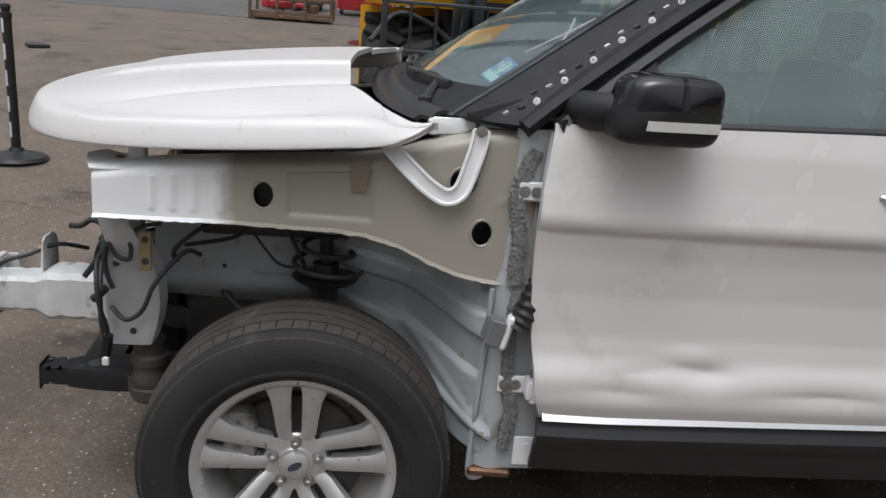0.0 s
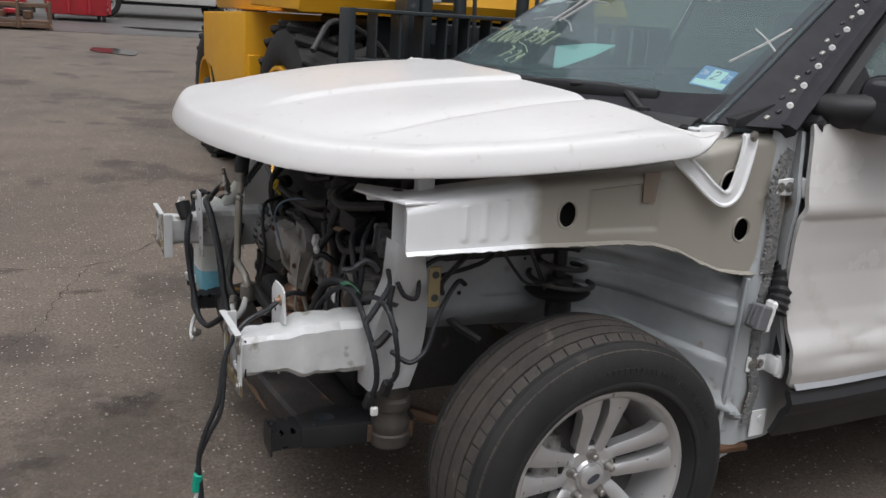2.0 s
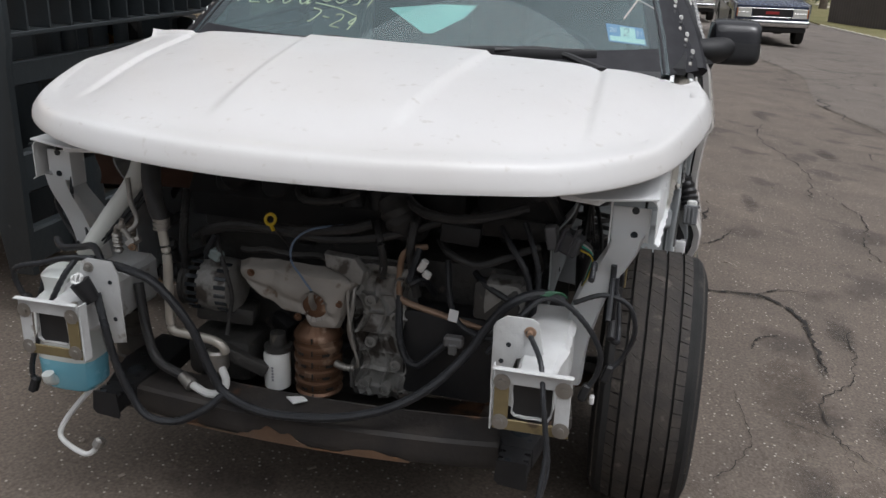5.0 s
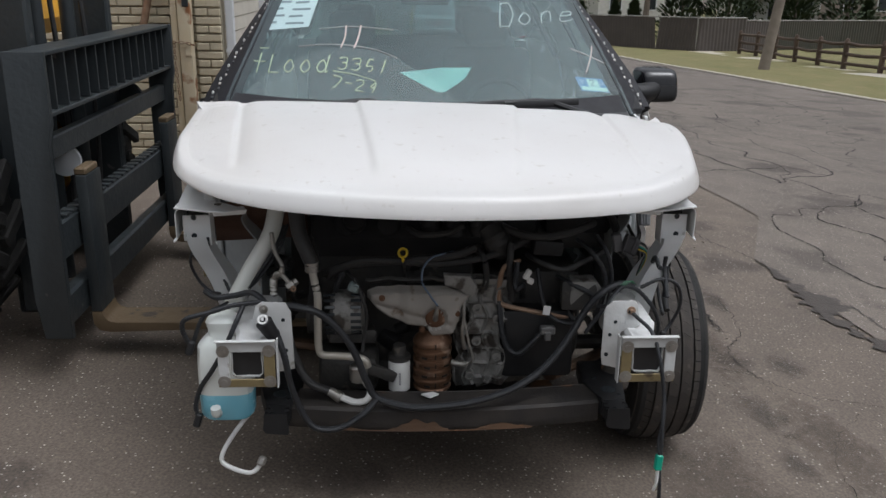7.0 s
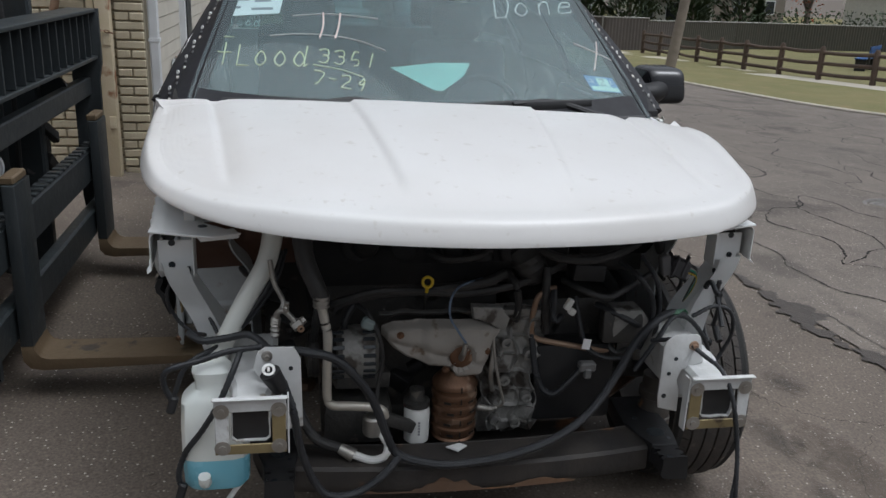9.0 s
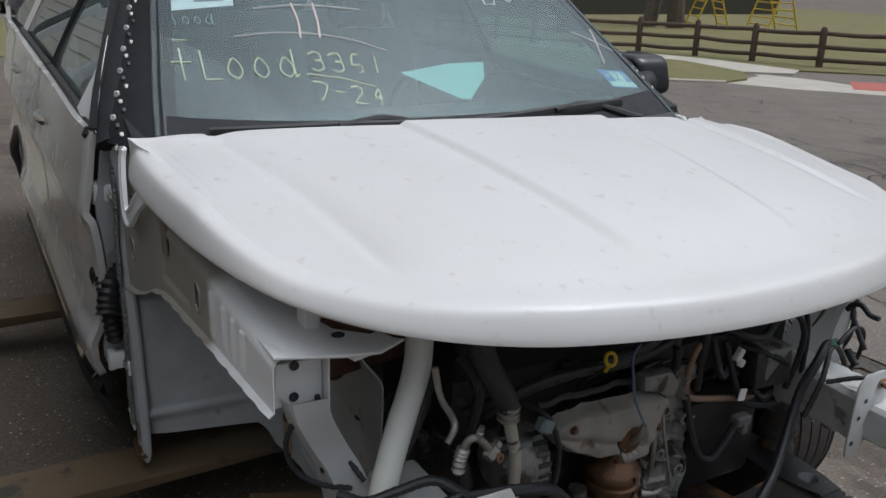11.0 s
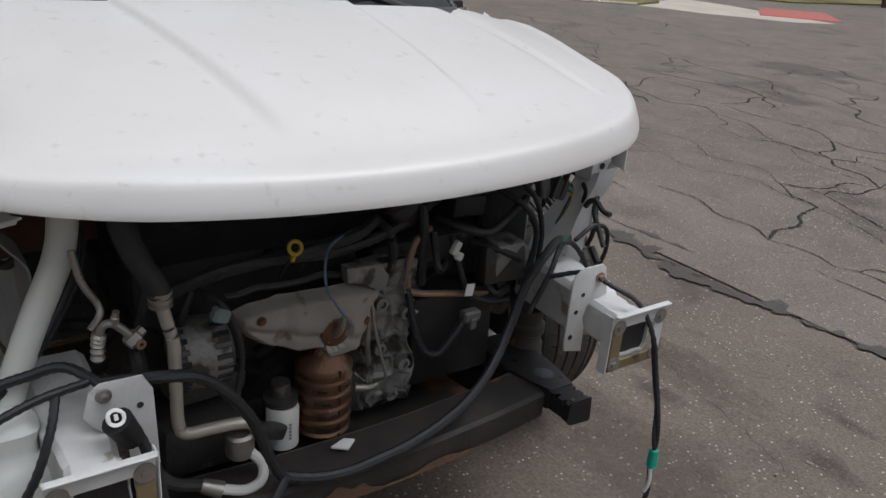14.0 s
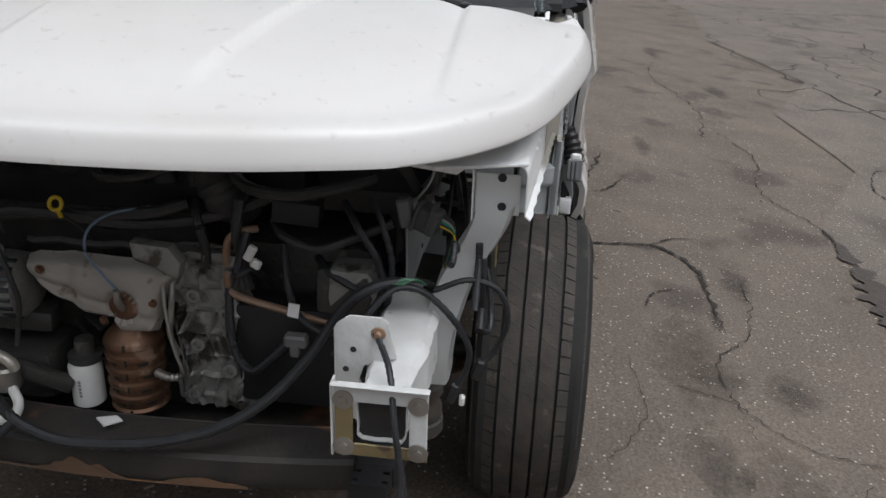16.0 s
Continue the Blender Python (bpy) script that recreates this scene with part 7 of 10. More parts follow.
def subframe():
    bm = bmesh.new()
    def f(u, v):
        y = -0.52 + 1.04 * u
        bow = 0.03 * (1 - (2 * u - 1) ** 2)
        q = [(-0.55, 0.446), (-0.655, 0.440), (-0.665, 0.432), (-0.665, 0.375), (-0.66, 0.365), (-0.62, 0.360), (-0.55, 0.446)]
        k = v * 6
        i = min(5, int(k))
        a, b = Vector(q[i]), Vector(q[i + 1])
        p = a.lerp(b, k - i)
        return (p.x - bow + 0.02, y, p.y - 0.008 * (1 - (2 * u - 1) ** 2))
    sheet(bm, f, 30, 18, 0.003)
    sf = part("front_crossmember", bm, CROSSM, car, "black crossmember with rust along its front")
    bm = bmesh.new()
    def rust(u, v):
        y = -0.30 + 0.62 * u
        bow = 0.03 * (1 - (y / 0.52) ** 2)
        return (-0.6465 - bow, y, 0.364 + (0.004 + 0.044 * max(0.0, 0.30 + noise.noise((y * 7, 0, 0)) + 0.4 * noise.noise((y * 31, 1, 0))) * math.sin(math.pi * u) ** 0.5) * v - 0.008 * (1 - (y / 0.52) ** 2))
    sheet(bm, rust, 90, 3, 0.001)
    part("rust_scale", bm, RUSTRAIL, sf, "flaking rust along the crossmember")
    bm = bmesh.new()
    def f(u, v):
        y = -0.42 + 0.84 * u
        return (-0.30 - 0.33 * v - 0.02 * (1 - (2 * u - 1) ** 2), y, 0.345 + 0.05 * v)
    sheet(bm, f, 10, 6, 0.004)
    part("undertray", bm, CROSSM, sf)
    bm = bmesh.new()
    prism(bm, [(-0.60, 0.06), (-0.585, 0.02), (-0.60, 0.0), (-0.625, 0.03)], "z", 0.446, 0.450, 0)
    part("paper_scrap", bm, PAPER, sf)
    for s in (-1, 1):
        y0 = -0.565 if s < 0 else 0.515
        bm = bmesh.new()
        prism(bm, [(-0.655, y0 - 0.040), (-0.655, y0 + 0.040), (-0.60, y0 + 0.048), (-0.53, y0 + 0.075), (-0.36, y0 + 0.06), (-0.36, y0 - 0.05), (-0.53, y0 - 0.06), (-0.60, y0 - 0.048)], "z", 0.392, 0.450, 0.006)
        arm = part("crossmember_horn", bm, PILLARB, sf, "black end bracket with punched holes")
        # slotted crush tip: four walls notched along their edges, closed by an end plate
        bm = bmesh.new()
        for side in (-1, 1):
            prism(bm, [(-0.655, 0.398), (-0.655, 0.446), (-0.668, 0.446), (-0.670, 0.436), (-0.680, 0.436), (-0.682, 0.446), (-0.698, 0.446), (-0.700, 0.437), (-0.709, 0.437), (-0.711, 0.446), (-0.727, 0.446), (-0.727, 0.398), (-0.706, 0.398), (-0.704, 0.406), (-0.688, 0.406), (-0.686, 0.398)], "y", y0 + side * 0.033, y0 + side * 0.037)
        for z in (0.398, 0.444):
            prism(bm, [(-0.655, y0 - 0.036), (-0.655, y0 + 0.036), (-0.670, y0 + 0.036), (-0.672, y0 + 0.022), (-0.680, y0 + 0.022), (-0.682, y0 + 0.036), (-0.700, y0 + 0.036), (-0.702, y0 + 0.024), (-0.708, y0 + 0.024), (-0.710, y0 + 0.036), (-0.727, y0 + 0.036), (-0.727, y0 - 0.036), (-0.710, y0 - 0.036), (-0.708, y0 - 0.024), (-0.702, y0 - 0.024), (-0.700, y0 - 0.036), (-0.682, y0 - 0.036), (-0.680, y0 - 0.022), (-0.672, y0 - 0.022), (-0.670, y0 - 0.036)], "z", z, z + 0.003)
        part("crush_tip", bm, PILLARB, sf)
        bm = bmesh.new()
        prism(bm, [(y0 - 0.040, 0.392), (y0 - 0.034, 0.455), (y0 + 0.034, 0.455), (y0 + 0.040, 0.40), (y0 + 0.030, 0.388), (y0 - 0.036, 0.382)], "x", -0.7305, -0.7275)
        part("tip_plate", bm, PILLARB, sf)
        for x, r, dy in ((-0.585, 0.026, 0.0), (-0.716, 0.008, 0.012), (-0.62, 0.006, -0.026), (-0.50, 0.008, 0.03)):
            bm = bmesh.new()
            lathe(bm, [(0, 0), (r, 0), (r, 0.002), (0, 0.002)], Matrix.Translation((x, y0 + dy, 0.4485)), 18)
            part("horn_hole", bm, WINDK, sf)
        bm = bmesh.new()
        box(bm, (-0.43, y0 + s * 0.064, 0.418), (0.12, 0.006, 0.048), Euler((0, 0, s * 0.09)).to_matrix(), 0.002)
        part("rust_patch", bm, RUSTRAIL, sf, "rusted bracket face")
        bm = bmesh.new()
        lathe(bm, [(0.0, 0.385), (0.046, 0.385), (0.052, 0.393), (0.052, 0.42), (0.047, 0.425), (0.049, 0.437), (0.049, 0.452), (0.043, 0.462), (0.043, 0.485), (0.05, 0.49), (0.05, 0.512), (0.042, 0.52), (0.042, 0.56), (0, 0.562)], Matrix.Translation((-0.43, s * 0.625, 0)), 28)
        part("body_mount", bm, MOUNTM, sf, "dirty black round body mount with rust rings")
    return sf


subframe()
bm = bmesh.new()
for s in (-1,):
    tube(bm, [(-0.30, -0.42, 0.36), (-0.10, -0.62, 0.34), (0.02, -0.74, 0.33)], 0.03, 8, 4, 0, 0.6)
part("control_arm", bm, RUSTRAIL, car)
bm = bmesh.new()
tube(bm, [(-0.10, 0.42, 0.40), (0.0, 0.60, 0.38), (0.05, 0.72, 0.38)], 0.03, 8, 4, 0, 0.6)
part("control_arm", bm, RUSTRAIL, car)


# ---- washer bottle and filler tube ----
bm = bmesh.new()
rows = [(0.41, 0.070, 0.050), (0.425, 0.082, 0.058), (0.50, 0.084, 0.06), (0.60, 0.082, 0.06), (0.655, 0.078, 0.058), (0.675, 0.060, 0.05), (0.69, 0.042, 0.042), (0.71, 0.042, 0.042), (0.735, 0.048, 0.044), (0.75, 0.035, 0.035), (0.757, 0.02, 0.02)]
V = []
for z, a, b in rows:
    cy = 0.675 + 0.01 * (z - 0.5)
    ring = []
    for k in range(24):
        t = 2 * math.pi * k / 24
        q = (abs(math.cos(t)) ** 4 + abs(math.sin(t)) ** 4) ** -0.25
        ring.append(bm.verts.new((-0.63 + b * q * math.sin(t), cy + a * q * math.cos(t), z)))
    V.append(ring)
for a, b in zip(V, V[1:]):
    for k in range(24):
        bm.faces.new((a[k], a[(k + 1) % 24], b[(k + 1) % 24], b[k]))
bm.faces.new(V[0][::-1])
bm.faces.new(V[-1])
bottle = part("washer_bottle", bm, [POLY, FLUID], car, "milky washer bottle half full of blue fluid")
for p in bottle.data.polygons:
    p.material_index = 1 if p.center.z < 0.535 else 0
bm = bmesh.new()
tube(bm, [(-0.685, 0.70, 0.44), (-0.705, 0.70, 0.45), (-0.71, 0.70, 0.47)], 0.016, 10, 4)
part("washer_pump", bm, POLY, bottle)
bm = bmesh.new()
tube(bm, [(-0.43, 0.52, 1.08), (-0.45, 0.525, 1.02), (-0.475, 0.545, 0.95), (-0.515, 0.60, 0.86), (-0.555, 0.65, 0.77), (-0.585, 0.672, 0.72), (-0.60, 0.675, 0.68)], lambda t: 0.028 - 0.004 * t, 18, 8)
part("filler_tube", bm, TUBEW, bottle, "milky plastic filler tube")


# ---- wiring harness ----
harness = new("wiring_harness")
harness.parent = car
harness["label"] = "black taped wiring harness hanging loose"


def wire(pts, r, material=None, ribs=0.0006):
    bm = bmesh.new()
    tube(bm, pts, 0.86 * r, 9, 9, ribs)
    return part("loom", bm, material or CORRUG, harness)


# main loom along the crossmember
wire([(-0.66, 0.53, 0.79), (-0.69, 0.44, 0.795), (-0.69, 0.36, 0.765), (-0.68, 0.28, 0.66), (-0.675, 0.235, 0.54), (-0.67, 0.20, 0.475), (-0.69, 0.10, 0.452), (-0.69, 0.0, 0.452), (-0.685, -0.12, 0.468), (-0.67, -0.24, 0.505), (-0.64, -0.34, 0.565), (-0.60, -0.42, 0.65), (-0.58, -0.47, 0.73), (-0.575, -0.52, 0.79), (-0.55, -0.58, 0.81), (-0.53, -0.635, 0.795)], 0.0135)
# loop on the right, with the plug hanging over the flange
wire([(-0.735, 0.50, 0.74), (-0.75, 0.475, 0.66), (-0.745, 0.46, 0.56), (-0.735, 0.43, 0.46), (-0.73, 0.39, 0.405), (-0.715, 0.32, 0.395), (-0.70, 0.25, 0.43), (-0.675, 0.20, 0.473)], 0.012)
bm = bmesh.new()
tube(bm, [(-0.755, 0.53, 0.775), (-0.75, 0.515, 0.745), (-0.745, 0.505, 0.725)], lambda t: 0.026 - 0.006 * t, 14, 4)
pl = part("big_plug", bm, PILLARB, harness, "black round plug with white contacts")
bm = bmesh.new()
lathe(bm, [(0.010, 0.0), (0.016, 0.0), (0.016, 0.003), (0.010, 0.003)], pose(-0.758, 0.532, 0.783, 0, -40, 0), 16)
for k in range(3):
    box(bm, (-0.762, 0.532 + 0.012 * (k - 1), 0.787), (0.004, 0.006, 0.010), Euler((0, 0.6, 0)).to_matrix(), 0)
part("plug_face", bm, FILTER, harness)
# bundle across the right rail to the outside
wire([(-0.66, 0.53, 0.79), (-0.62, 0.58, 0.815), (-0.60, 0.64, 0.80), (-0.59, 0.70, 0.79), (-0.56, 0.74, 0.80)], 0.011)
wire([(-0.66, 0.55, 0.80), (-0.67, 0.63, 0.795), (-0.675, 0.70, 0.775), (-0.68, 0.775, 0.755), (-0.675, 0.79, 0.72), (-0.67, 0.775, 0.67)], 0.009)
wire([(-0.66, 0.60, 0.80), (-0.70, 0.62, 0.755), (-0.72, 0.655, 0.68), (-0.71, 0.70, 0.60), (-0.69, 0.745, 0.53), (-0.69, 0.765, 0.47), (-0.695, 0.76, 0.43)], 0.009)
wire([(-0.44, 0.50, 0.98), (-0.49, 0.53, 0.91), (-0.53, 0.59, 0.83), (-0.57, 0.65, 0.775), (-0.60, 0.74, 0.73), (-0.61, 0.78, 0.64)], 0.008)
wire([(-0.43, 0.49, 0.98), (-0.48, 0.515, 0.91), (-0.52, 0.575, 0.83), (-0.55, 0.63, 0.78)], 0.006)
wire([(-0.48, 0.77, 0.94), (-0.47, 0.80, 0.87), (-0.46, 0.78, 0.80), (-0.48, 0.74, 0.77), (-0.53, 0.70, 0.78)], 0.006)
wire([(-0.47, 0.74, 0.95), (-0.485, 0.735, 0.88), (-0.49, 0.70, 0.83), (-0.52, 0.67, 0.78)], 0.006)
# left side: bundle through the leg, dangling pair with green plug
wire([(-0.60, -0.47, 0.66), (-0.59, -0.53, 0.745), (-0.56, -0.585, 0.80), (-0.54, -0.64, 0.79), (-0.53, -0.70, 0.73), (-0.52, -0.735, 0.66), (-0.515, -0.73, 0.60), (-0.52, -0.71, 0.56)], 0.008)
wire([(-0.53, -0.66, 0.79), (-0.52, -0.73, 0.815), (-0.51, -0.79, 0.79), (-0.50, -0.81, 0.72), (-0.49, -0.79, 0.65), (-0.50, -0.76, 0.61)], 0.007)
wire([(-0.49, -0.75, 0.69), (-0.45, -0.77, 0.665), (-0.41, -0.77, 0.69), (-0.385, -0.76, 0.75), (-0.35, -0.74, 0.80), (-0.31, -0.72, 0.835), (-0.28, -0.70, 0.82)], 0.007)
wire([(-0.62, -0.50, 0.76), (-0.68, -0.56, 0.785), (-0.74, -0.60, 0.765), (-0.80, -0.625, 0.745), (-0.845, -0.64, 0.68), (-0.865, -0.655, 0.58), (-0.895, -0.65, 0.50), (-0.91, -0.648, 0.43), (-0.905, -0.65, 0.35), (-0.91, -0.655, 0.28), (-0.90, -0.66, 0.22)], 0.007)
wire([(-0.845, -0.64, 0.68), (-0.86, -0.66, 0.56), (-0.885, -0.655, 0.50), (-0.905, -0.640, 0.44), (-0.913, -0.643, 0.40)], 0.006)
bm = bmesh.new()
box(bm, (-0.913, -0.643, 0.375), (0.02, 0.022, 0.05), Euler((0.1, 0.1, 0)).to_matrix(), 0.004)
part("green_plug", bm, GREENP, harness, "green plastic plug")
bm = bmesh.new()
tube(bm, [(-0.913, -0.643, 0.352), (-0.92, -0.64, 0.31), (-0.915, -0.635, 0.28)], 0.005, 6, 4)
part("white_tail", bm, FILTER, harness)
for at in ((-0.52, -0.705, 0.55), (-0.50, -0.755, 0.60), (-0.695, 0.76, 0.42), (-0.67, 0.772, 0.655)):
    bm = bmesh.new()
    box(bm, at, (0.025, 0.022, 0.045), Euler((0.3, 0.2, 0)).to_matrix(), 0.005)
    part("small_plug", bm, PILLARB, harness)
bm = bmesh.new()
box(bm, (-0.515, -0.725, 0.53), (0.018, 0.012, 0.022), None, 0.003)
part("white_clip", bm, FILTER, harness)
for k in range(4):
    bm = bmesh.new()
    tube(bm, [(-0.56, -0.60 + 0.006 * k, 0.81), (-0.545, -0.625 + 0.006 * k, 0.818), (-0.53, -0.645, 0.80)], 0.002, 5, 4)
    part("green_wire", bm, mat("dull_green_wire", (0.05, 0.16, 0.09), 0.5) if k == 0 else bpy.data.materials["dull_green_wire"], harness)
# loose ends over the driver's rail end
wire([(-0.502, -0.745, 0.887), (-0.497, -0.745, 0.848), (-0.528, -0.745, 0.798), (-0.552, -0.745, 0.764)], 0.0085)
wire([(-0.488, -0.765, 0.862), (-0.469, -0.765, 0.829), (-0.441, -0.765, 0.819), (-0.434, -0.765, 0.845), (-0.436, -0.765, 0.879), (-0.403, -0.765, 0.905), (-0.361, -0.765, 0.915)], 0.0065)
wire([(-0.494, -0.755, 0.852), (-0.5, -0.755, 0.809), (-0.493, -0.755, 0.768), (-0.481, -0.755, 0.74)], 0.0075)
wire([(-0.598, -0.7, 0.879), (-0.571, -0.7, 0.88), (-0.545, -0.7, 0.896), (-0.522, -0.7, 0.888), (-0.509, -0.7, 0.87)], 0.0085)
bm = bmesh.new()
tube(bm, [(-0.498, -0.755, 0.741), (-0.518, -0.755, 0.719), (-0.532, -0.755, 0.709)], 0.010, 10, 3)
part("small_plug", bm, PILLARB, harness)
# upper hose along the manifold
wire([(-0.42, 0.40, 0.80), (-0.47, 0.33, 0.845), (-0.49, 0.24, 0.875), (-0.485, 0.12, 0.87), (-0.47, 0.0, 0.855), (-0.455, -0.12, 0.865), (-0.44, -0.22, 0.89), (-0.42, -0.30, 0.92)], 0.014, HOSE)
wire([(-0.47, 0.30, 0.83), (-0.53, 0.27, 0.82), (-0.545, 0.245, 0.76), (-0.54, 0.235, 0.69), (-0.54, 0.245, 0.63), (-0.55, 0.25, 0.58)], 0.007, HOSE)
bm = bmesh.new()
box(bm, (-0.535, 0.275, 0.80), (0.03, 0.035, 0.03), Euler((0.4, 0, 0)).to_matrix(), 0.006)
part("coupling", bm, mat("teal_grey_plug", (0.22, 0.27, 0.27), 0.5), harness)
# bent white pipe hanging at the right
bm = bmesh.new()
tube(bm, [(-0.64, 0.60, 0.42), (-0.66, 0.635, 0.385), (-0.685, 0.685, 0.315), (-0.70, 0.695, 0.275), (-0.712, 0.66, 0.255), (-0.718, 0.61, 0.242), (-0.715, 0.585, 0.252), (-0.71, 0.572, 0.272)], 0.0075, 8, 6)
lp = part("loose_pipe", bm, FILTER, car, "bent pale metal pipe hanging down")
bm = bmesh.new()
box(bm, (-0.709, 0.568, 0.278), (0.03, 0.025, 0.03), Euler((0.4, 0.4, 0)).to_matrix(), 0.006)
part("pipe_fitting", bm, STEEL, lp)


# ---- road, verge and yard surfaces ----
def region(name, outline, material, h, label, category, edge=0.0, step=1.0):
    """A patch that follows the ground inside an outline, with an optional raised edge."""
    bm = bmesh.new()
    vs = [bm.verts.new((x, y, 0)) for x, y in outline]
    bm.faces.new(vs)
    ys = [p[1] for p in outline]
    y = math.floor(max(min(ys), -14)) + 0.5
    while y < min(max(ys), 46):
        g = list(bm.verts) + list(bm.edges) + list(bm.faces)
        bmesh.ops.bisect_plane(bm, geom=g, plane_co=(0, y, 0), plane_no=(0, 1, 0))
        y += step
    for x in (4.0, 40.0):
        g = list(bm.verts) + list(bm.edges) + list(bm.faces)
        bmesh.ops.bisect_plane(bm, geom=g, plane_co=(x, 0, 0), plane_no=(1, 0, 0))
    bmesh.ops.triangulate(bm, faces=bm.faces)
    for v in bm.verts:
        v.co.z = gz(v.co.x, v.co.y) + h
    if edge:
        rim = [e for e in bm.edges if e.is_boundary]
        ex = bmesh.ops.extrude_edge_only(bm, edges=rim)
        for v in ex["geom"]:
            if isinstance(v, bmesh.types.BMVert):
                v.co.z -= edge
    return tagged(put(name, bm, material, None, "", False), label, category, kind="structure")


CURB = [(90.0, -3.0), (55.0, -5.5), (40.36, -7.67), (27.14, -8.64), (21.73, -9.36), (16.07, -10.00), (13.44, -10.49), (11.56, -11.42), (10.59, -12.57)]
APRON = [(10.72, -12.54), (9.39, -13.10), (7.99, -14.11), (7.37, -15.44), (7.00, -17.77), (6.76, -20.82), (8.97, -21.45), (10.01, -17.64), (11.08, -15.92), (13.02, -15.62), (11.36, -14.45)]
region("road", [(-60.00, -9.00), (-6.00, -3.20), (0.17, -2.56), (2.40, -2.36), (3.6, -2.9), (5.2, -2.75), (7.2, -3.5), (10.0, -2.9), (14.0, -3.3), (20.0, -2.4), (31.48, -1.6), (69.99, 0.90), (80.00, 2.50), (80.00, -60.00), (-60.00, -60.00)], ROADM, 0.008, "grey patched asphalt street with many cracks", "road")
region("verge", CURB + [(10.83, -13.47), (11.91, -14.55), (14.46, -15.28), (17.24, -14.66), (22.41, -13.38), (32.77, -12.97), (48.78, -10.63), (90.0, -8.0)], GRASS, 0.055, "dull green and brown winter grass verge along the street", "grass", 0.08)
region("park_lawn", [(90.0, -9.4), (48.29, -12.09), (32.53, -14.17), (22.31, -14.47), (17.51, -15.76), (14.74, -16.36), (11.76, -16.29), (10.41, -17.53), (9.22, -21.53), (6.28, -61.99), (90.00, -60.00)], GRASS, 0.05, "worn green lawn of a small park", "grass", 0.08)
region("sidewalk", [(22.41, -13.38), (17.24, -14.66), (14.46, -15.28), (11.91, -14.55), (11.21, -15.40), (11.76, -16.29), (14.74, -16.36), (17.51, -15.76), (22.31, -14.47)], CONC, 0.058, "pale concrete sidewalk beside the rail fence", "pavement", 0.08)
OVERGROWN = mat("overgrown_concrete", (0.118, 0.118, 0.038), 0.95, col2=(0.185, 0.155, 0.070), scale=1.2, mix=0.7, bump=0.6, bscale=50.0, spots=(0.44, 0.40, 0.33), spot_scale=0.42, spot_at=0.53)
region("far_sidewalk", [(90.0, -8.0), (48.78, -10.63), (32.77, -12.97), (22.43, -13.38), (22.33, -14.47), (32.53, -14.17), (48.29, -12.09), (90.0, -9.4)], OVERGROWN, 0.058, "old concrete sidewalk mostly grown over with grass", "pavement", 0.08)
region("driveway_apron", APRON, CONC, 0.012, "pale concrete driveway apron", "pavement", 0.03)
region("red_ramp", [(8.93, -14.35), (7.74, -15.37), (8.91, -16.52), (9.89, -15.56)], REDC, 0.020, "red tactile ramp panel in the concrete", "pavement", 0.01)
region("side_path", [(3.90, 1.08), (9.00, 1.19), (15.05, 1.33), (22.55, 1.51), (47.45, 2.31), (47.63, 3.29), (4.30, 1.50)], PATHM, 0.012, "stained concrete path beside the siding wall", "pavement", 0.02)
region("grass_wedge", [(13.55, -0.34), (14.37, -0.88), (15.44, -1.17), (18.55, -0.97), (31.93, -0.23), (71.14, 1.97), (71.18, 2.22), (47.42, 2.22), (22.55, 1.44), (15.90, 1.28)], GRASS, 0.02, "green grass wedge between the path and the street", "grass", 0.03)
region("far_street", [(-60, 15.6), (-4.3, 15.8), (-1.7, 15.5), (0.3, 15.4), (4, 15.4), (60, 15.0), (60, 30), (-60, 30)], mat("wet_asphalt", (0.075, 0.072, 0.07), 0.45, col2=(0.11, 0.105, 0.10), scale=0.6, bump=0.3, bscale=40), 0.006, "darker wet asphalt along the far side of the yard", "road")

WATER = mat("puddle_water", (0.05, 0.05, 0.05), 0.03)
for pts, w in (([(-0.25, 12.6), (0.0, 12.2), (0.25, 11.6)], 0.35), ([(0.6, 17.2), (1.5, 16.9), (2.6, 17.0)], 0.35), ([(-3.0, 17.3), (-1.6, 17.2)], 0.2)):
    tagged(strip("puddle", pts, lambda t, w=w: (w * math.sin(math.pi * min(0.98, max(0.02, t))),) * 2, WATER, 0.012), "shallow grey puddle on the asphalt", "puddle", group="puddles")


def manhole(x, y):
    """A round iron cover with a waffle of raised studs in a plain rim."""
    h = empty("manhole_cover", "round worn iron manhole cover set in the street", "manhole cover", (x, y, gz(x, y) + 0.008))
    bm = bmesh.new()
    lathe(bm, [(0.30, -0.02), (0.30, 0.004), (0.37, 0.005), (0.385, 0.001), (0.385, -0.02)], None, 48)
    part("rim", bm, IRON, h)
    bm = bmesh.new()
    lathe(bm, [(0, -0.002), (0.292, -0.002), (0.292, -0.02)], None, 48)
    part("lid", bm, IRON, h)
    me = None
    for i in range(-5, 6):
        for j in range(-5, 6):
            if (i * i + j * j) * 0.0025 < 0.072:
                if me is None:
                    bm = bmesh.new()
                    box(bm, (0, 0, 0), (0.030, 0.030, 0.008), None, 0.003)
                    ob = part("stud", bm, IRON, h)
                    me = ob.data
                else:
                    ob = new("stud", me)
                    ob.parent = h
                ob.location = (0.05 * i, 0.05 * j, 0.0015)
    return h


IRON = mat("worn_iron", (0.10, 0.088, 0.078), 0.55, metal=0.4, col2=(0.065, 0.055, 0.048), scale=14.0, mix=0.9, bump=0.2, bscale=80.0)
manhole(4.28, -5.22)
